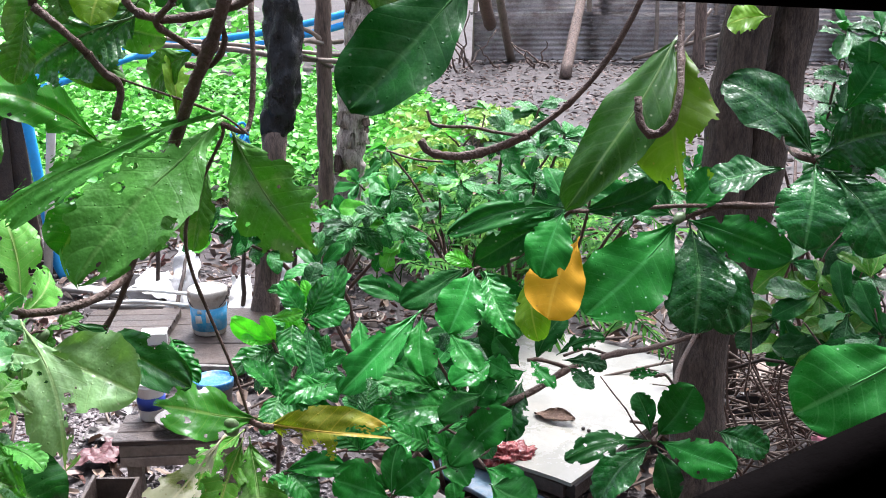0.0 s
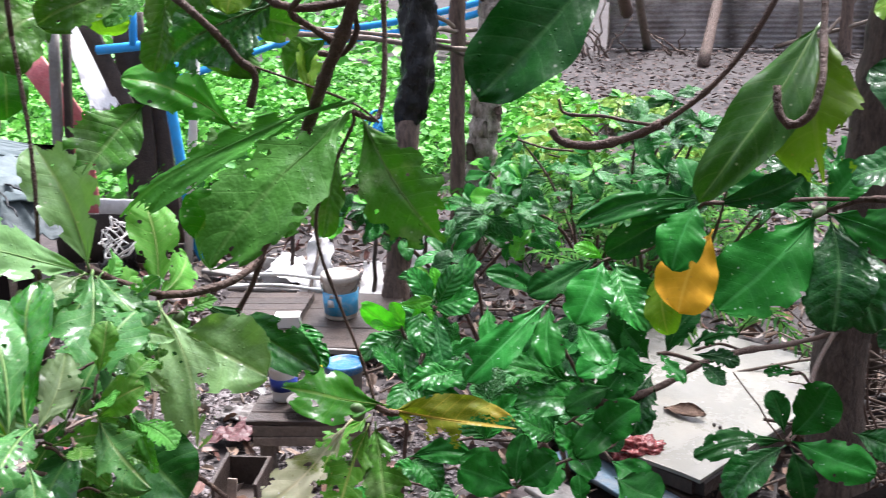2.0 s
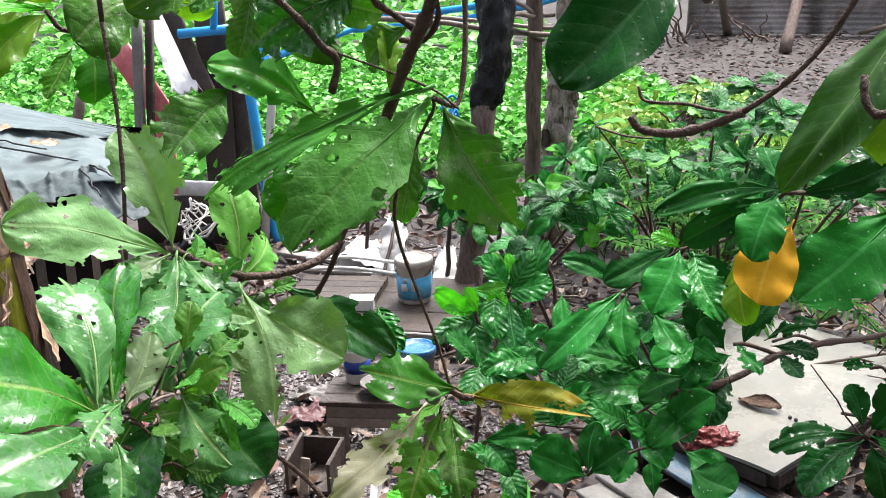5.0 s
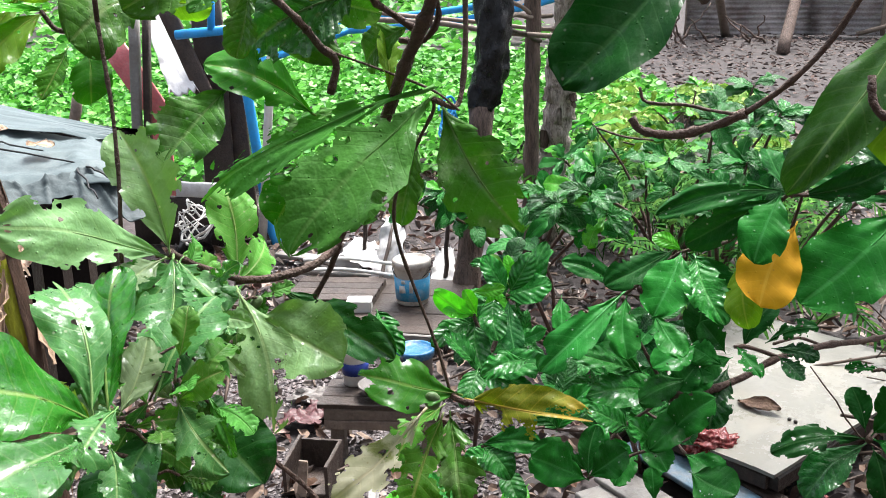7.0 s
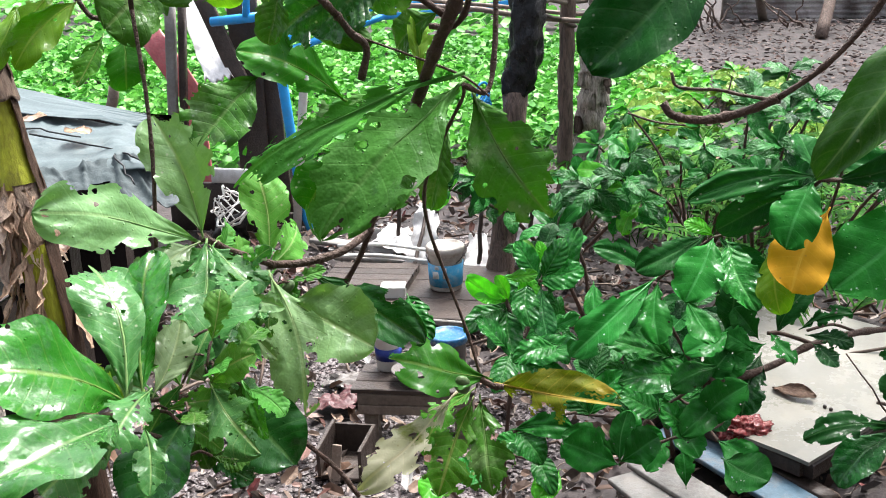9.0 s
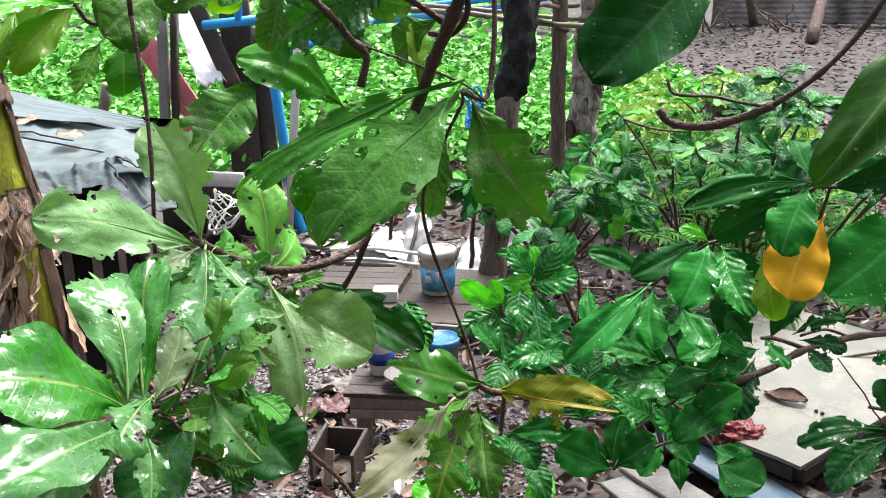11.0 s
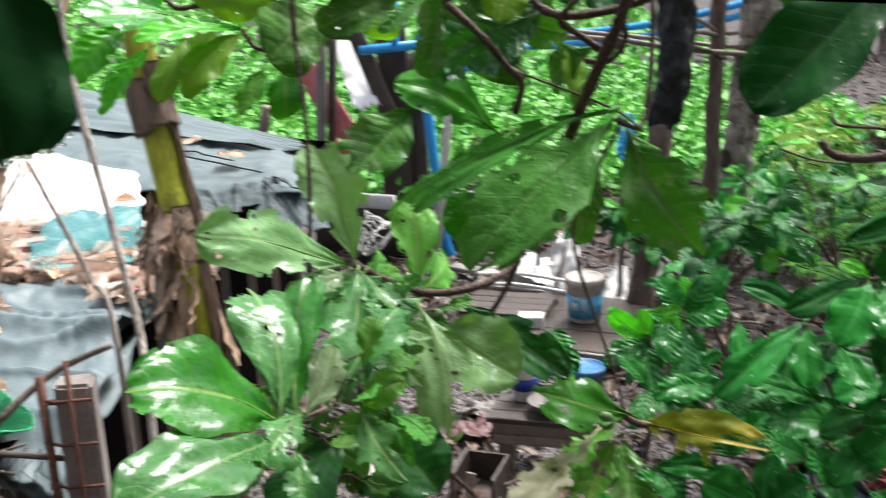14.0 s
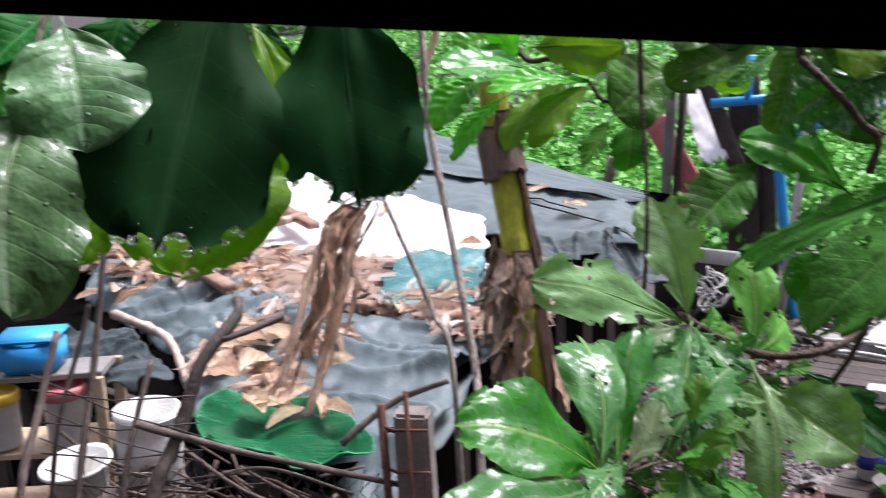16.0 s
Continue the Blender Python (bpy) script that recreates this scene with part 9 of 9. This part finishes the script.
leaf(br, "greendk", (-1.034, 0.799, 3.238), (-1.029, 0.711, 3.187), 0.075, (0.558, -0.391, 0.732), 0.00)
leaf(br, "gloss", (-1.015, 0.735, 3.196), (-0.991, 0.664, 3.108), 0.079, (0.343, -0.686, 0.641), 0.00)
leaf(br, "greendk", (-1.014, 0.876, 3.233), (-1.004, 0.832, 3.142), 0.089, (0.736, -0.579, 0.351), 0.00)
leaf(br, "greendk", (-0.929, 1.000, 3.211), (-0.908, 0.986, 3.137), 0.059, (0.543, -0.787, 0.293), 0.00)
twig(br, 0.0034, [(-0.774, 0.939, 3.265), (-0.810, 0.892, 3.278), (-0.828, 0.845, 3.265), (-0.906, 0.802, 3.254), (-0.950, 0.743, 3.243), (-0.906, 0.680, 3.190)])
drops_on(br, n1, 44, 5, 0.3)
drops_on(br, n2, 36, 6, 0.3)
riser(br, (-0.774, 0.939, 3.265), 0.0034)

# shrub front
br = branch(almond_tree)
leaf(br, "broad", (-0.144, 3.210, 1.479), (-0.303, 3.142, 1.582), 0.133, (0.589, -0.644, 0.489), 0.06)
leaf(br, "broad", (-0.135, 3.215, 1.487), (-0.026, 3.213, 1.584), 0.119, (-0.389, -0.819, 0.421), 0.06)
leaf(br, "greenlt", (-0.139, 3.215, 1.487), (-0.120, 3.289, 1.625), 0.076, (-0.005, -0.880, 0.474), 0.06)
leaf(br, "broad", (-0.255, 3.629, 1.915), (-0.241, 3.488, 1.831), 0.067, (0.021, -0.513, 0.858), 0.06)
leaf(br, "noni", (-0.359, 3.541, 1.722), (-0.494, 3.414, 1.720), 0.092, (0.349, -0.382, 0.856), 0.03)
leaf(br, "greenlt", (0.097, 3.329, 1.707), (0.178, 3.370, 1.807), 0.093, (-0.172, -0.852, 0.495), 0.06)
leaf(br, "broad", (0.092, 3.267, 1.583), (0.224, 3.236, 1.759), 0.124, (-0.507, -0.831, 0.230), 0.06)
leaf(br, "noni", (0.084, 3.259, 1.567), (-0.021, 3.208, 1.682), 0.111, (0.735, -0.520, 0.436), 0.03)
leaf(br, "broad", (0.253, 3.367, 1.812), (0.160, 3.395, 1.861), 0.079, (0.061, -0.817, 0.573), 0.06)
leaf(br, "broad", (0.060, 3.098, 1.483), (0.050, 3.147, 1.568), 0.060, (0.010, -0.868, 0.496), 0.06)
leaf(br, "greenlt", (0.159, 3.052, 1.611), (0.275, 2.931, 1.617), 0.133, (-0.472, -0.412, 0.780), 0.06)
twig(br, 0.0062, [(-0.051, 3.169, 2.095), (0.005, 3.307, 1.900), (0.096, 3.336, 1.722), (0.172, 3.371, 1.574), (0.084, 3.263, 1.575)])
twig(br, 0.0055, [(-0.140, 3.212, 1.482), (-0.017, 3.338, 1.498), (0.104, 3.356, 1.537), (0.172, 3.371, 1.574)])


# ---------------------------------------------------------------- shrubs standing in the yard
NON = ["noni", "noni", "broad", "glossdk"]
shrub("noni_shrub", "glossy green shrub with ribbed leaves among the planks", "shrub", (-0.55, 7.6, 0), [(-0.78, 7.28, 0.94), (-0.85, 7.02, 0.82), (-1.02, 6.67, 0.52), (-0.70, 6.31, 0.61), (-0.92, 6.75, 0.69)], NON, 0.24, 8)
shrub("noni_shrub", "glossy green shrub with young light shoots", "shrub", (-0.9, 9.0, 0), [(-1.47, 8.26, 1.01), (-1.38, 8.23, 0.89), (-0.44, 8.19, 1.09), (-0.60, 8.14, 0.97), (-1.68, 8.19, 0.93), (-0.33, 8.42, 1.17), (-0.70, 8.35, 1.00), (-0.23, 7.95, 0.95)], NON + ["bright"], 0.25, 10)
shrub("noni_shrub", "glossy shrub in front of the mud", "shrub", (0.6, 8.6, 0), [(0.78, 8.26, 1.53), (0.96, 8.26, 1.63), (0.57, 7.78, 1.18), (0.92, 7.99, 1.29), (0.52, 8.49, 1.54), (0.73, 8.01, 1.33), (0.83, 7.74, 1.12)], NON + ["greenlt"], 0.25, 8)
shrub("noni_shrub", "leafy green shrub beside the cream board", "shrub", (0.1, 6.0, 0), [(-0.01, 5.24, 1.09), (-0.22, 5.22, 1.03), (0.12, 5.29, 1.20), (-0.08, 4.87, 0.99), (-0.34, 4.95, 0.94), (0.15, 4.77, 1.02)], NON + ["greenlt"], 0.2, 9)
shrub("noni_shrub", "ribbed green shrub standing among the feathery weeds", "shrub", (0.2, 9.1, 0), [(0.88, 9.43, 1.63), (0.60, 8.91, 1.54), (0.96, 8.74, 1.47), (-0.41, 9.57, 1.27), (-0.59, 8.73, 1.15), (-0.33, 7.92, 1.12), (0.21, 8.70, 1.19), (0.05, 9.1, 1.05)], NON + ["greenlt", "bright"], 0.23, 8)
shrub("weed_bush", "pale yellow-green weeds at the plot's edge", "shrub", (0.3, 12.5, 0), [(-0.10, 11.26, 0.58), (-0.38, 11.22, 0.41), (0.23, 11.59, 0.68), (0.47, 12.34, 0.88), (-0.61, 11.26, 0.63), (0.36, 12.87, 0.97), (0.11, 12.35, 0.88), (0.60, 12.87, 1.03), (-0.00, 11.81, 0.75), (-0.23, 11.79, 0.63)], ["olivegreen", "bright", "greenlt", "olive"], 0.2, 9)
shrub("green_bush", "dark green bush behind the almond tree", "bush", (3.2, 9.0, 0), [(3.11, 8.43, 2.03), (3.24, 8.32, 1.67), (3.06, 8.32, 1.37), (3.35, 8.59, 2.34), (3.39, 8.17, 1.27), (3.12, 8.68, 2.34), (2.56, 9.04, 2.07), (2.88, 8.10, 1.08), (3.11, 7.77, 1.00)], ["greendk", "glossdk", "broad"], 0.34, 10)
shrub("noni_shrub", "dark ribbed shrub in front of the fallen leaves", "shrub", (1.0, 8.9, 0), [(1.94, 8.38, 1.34), (2.32, 8.69, 1.33), (1.60, 8.05, 1.29), (1.23, 8.48, 1.32)], NON, 0.24, 8)
shrub("green_bush", "feathery mid-green bush behind the almond trunk", "bush", (3.0, 9.2, 0), [(3.30, 9.13, 2.13), (3.26, 8.63, 1.85), (2.97, 8.34, 1.56), (3.66, 9.60, 2.30), (3.15, 8.14, 1.60), (3.77, 12.22, 1.96)], ["greenlt", "broad", "greendk"], 0.2, 14)
# ferny undergrowth between the posts
fern = bmesh.new()
for k in range(190):
    a = Vector((rnd.uniform(-0.9, 1.2), rnd.uniform(7.6, 10.6), 0)) if k % 2 else Vector((rnd.uniform(-0.7, 1.9), rnd.uniform(9.2, 12.6), 0))
    if a.y < 9.6 and a.x < 0.35:
        continue
    b = a + Vector((rnd.uniform(-0.8, 0.8), rnd.uniform(-0.7, 0.2), rnd.uniform(0.3, 0.95)))
    line = smooth_line([a, a.lerp(b, 0.45) + Vector((0, 0, 0.28)), b], 9)
    tube(fern, line, 0.005, 5)
    for i, p in enumerate(line[4:], 4):
        d = (line[min(i + 1, len(line) - 1)] - line[i - 1]).normalized()
        s1, _ = frame_of(d)
        ln = 0.17 * (1 - 0.045 * (i - 4))
        for sg in (-1, 1):
            t2 = p + s1 * sg * ln * rnd.uniform(0.7, 1.1) + d * 0.1 + Vector((0, 0, rnd.uniform(-0.09, 0.0)))
            w = (t2 - p).cross(Vector((0.1, -0.4, 0.9))).normalized() * rnd.uniform(0.008, 0.017)
            m1, m2 = p.lerp(t2, 0.3) + Vector((0, 0, 0.015)), p.lerp(t2, 0.7) + Vector((0, 0, 0.01))
            fern.faces.new([fern.verts.new(x) for x in (p, m1 + w, m2 + w * 0.7, t2, m2 - w * 0.7, m1 - w)])
WEED = island_material("feathery_weed_leaf", [(0.012, 0.09, 0.01), (0.035, 0.17, 0.018), (0.09, 0.28, 0.03), (0.018, 0.12, 0.014), (0.14, 0.32, 0.045)], 0.85, 0.35)
thing("feathery_weed", "feathery green weeds between the posts", "weeds", (-0.1, 9.8, 0), fern, WEED, kind="stuff")
shrub("green_bush", "dark low bush beside the almond trunk", "bush", (2.6, 6.4, 0), [(1.87, 5.70, 1.45), (1.94, 5.44, 1.38), (1.99, 5.18, 1.35), (2.16, 5.38, 1.46), (1.81, 5.63, 1.19), (2.06, 4.92, 1.34), (1.91, 5.15, 1.19)], ["greendk", "glossdk", "olivegreen"], 0.26, 9)
p, q = (1.88, 6.65, 0.10), (2.22, 6.69, 0.10)
thing("metal_sheet", "bent dark shiny metal sheet among the rubbish", "sheet", p, sheet((p, q, (2.25, 6.71, 0.25), (1.91, 6.67, 0.25)), 10, 10, 0.03, 4, 0.1, 0, 77), BLACKRUB)
stand("grey_board", "broken grey board in the rubbish by the trunk", "board", (2.16, 7.14, 0.10), (2.62, 7.57, 0.30), 0.2, 0.03, WOOD, (0, 0, 1))
stand("grey_board", "broken dark board in the rubbish by the trunk", "board", (2.01, 7.15, 0.05), (1.95, 6.95, 0.70), 0.07, 0.03, DARKWOOD, (0, -1, 0))
bm = bmesh.new()
bmesh.ops.create_icosphere(bm, subdivisions=3, radius=0.14)
for v in bm.verts:
    v.co = v.co * (1 + 0.4 * noise.noise(v.co * 12)) + Vector((2.46, 6.33, 0.08))
thing("pink_rag", "crumpled pink rag on the earth", "rag", (2.52, 6.49, 0.00), bm, PINK)
# bare tangle beside the almond trunk
for i in range(34):
    a = Vector((rnd.uniform(1.5, 2.7), rnd.uniform(4.9, 6.8), 0))
    b = a + Vector((rnd.uniform(-0.7, 0.8), rnd.uniform(-0.4, 0.4), rnd.uniform(0.5, 1.5)))
    thing("bare_twig", "thin dark bare twig in the tangle by the trunk", "twig", a, pole(a, b, rnd.uniform(0.006, 0.014), 0.004, bow=0.09), TWIGBARK, group="bare twigs")
brush = bmesh.new()
for k in range(300):
    a = Vector((rnd.uniform(1.55, 2.9), rnd.uniform(5.2, 7.2), abs(rnd.gauss(0, 0.35))))
    g, ln = rnd.uniform(0, 6.28), rnd.uniform(0.2, 0.8)
    b = a + Vector((math.cos(g) * ln, math.sin(g) * ln * 0.6, rnd.uniform(-0.2, 0.25)))
    b.z = max(b.z, 0.01)
    tube(brush, [a, a.lerp(b, 0.5) + Vector((rnd.uniform(-0.07, 0.07), 0, rnd.uniform(-0.05, 0.07))), b], rnd.uniform(0.003, 0.011), 5)
thing("brushwood", "dark tangled brushwood and vines behind the almond trunk", "sticks", (2.2, 6.2, 0), brush, STICKS, kind="stuff")
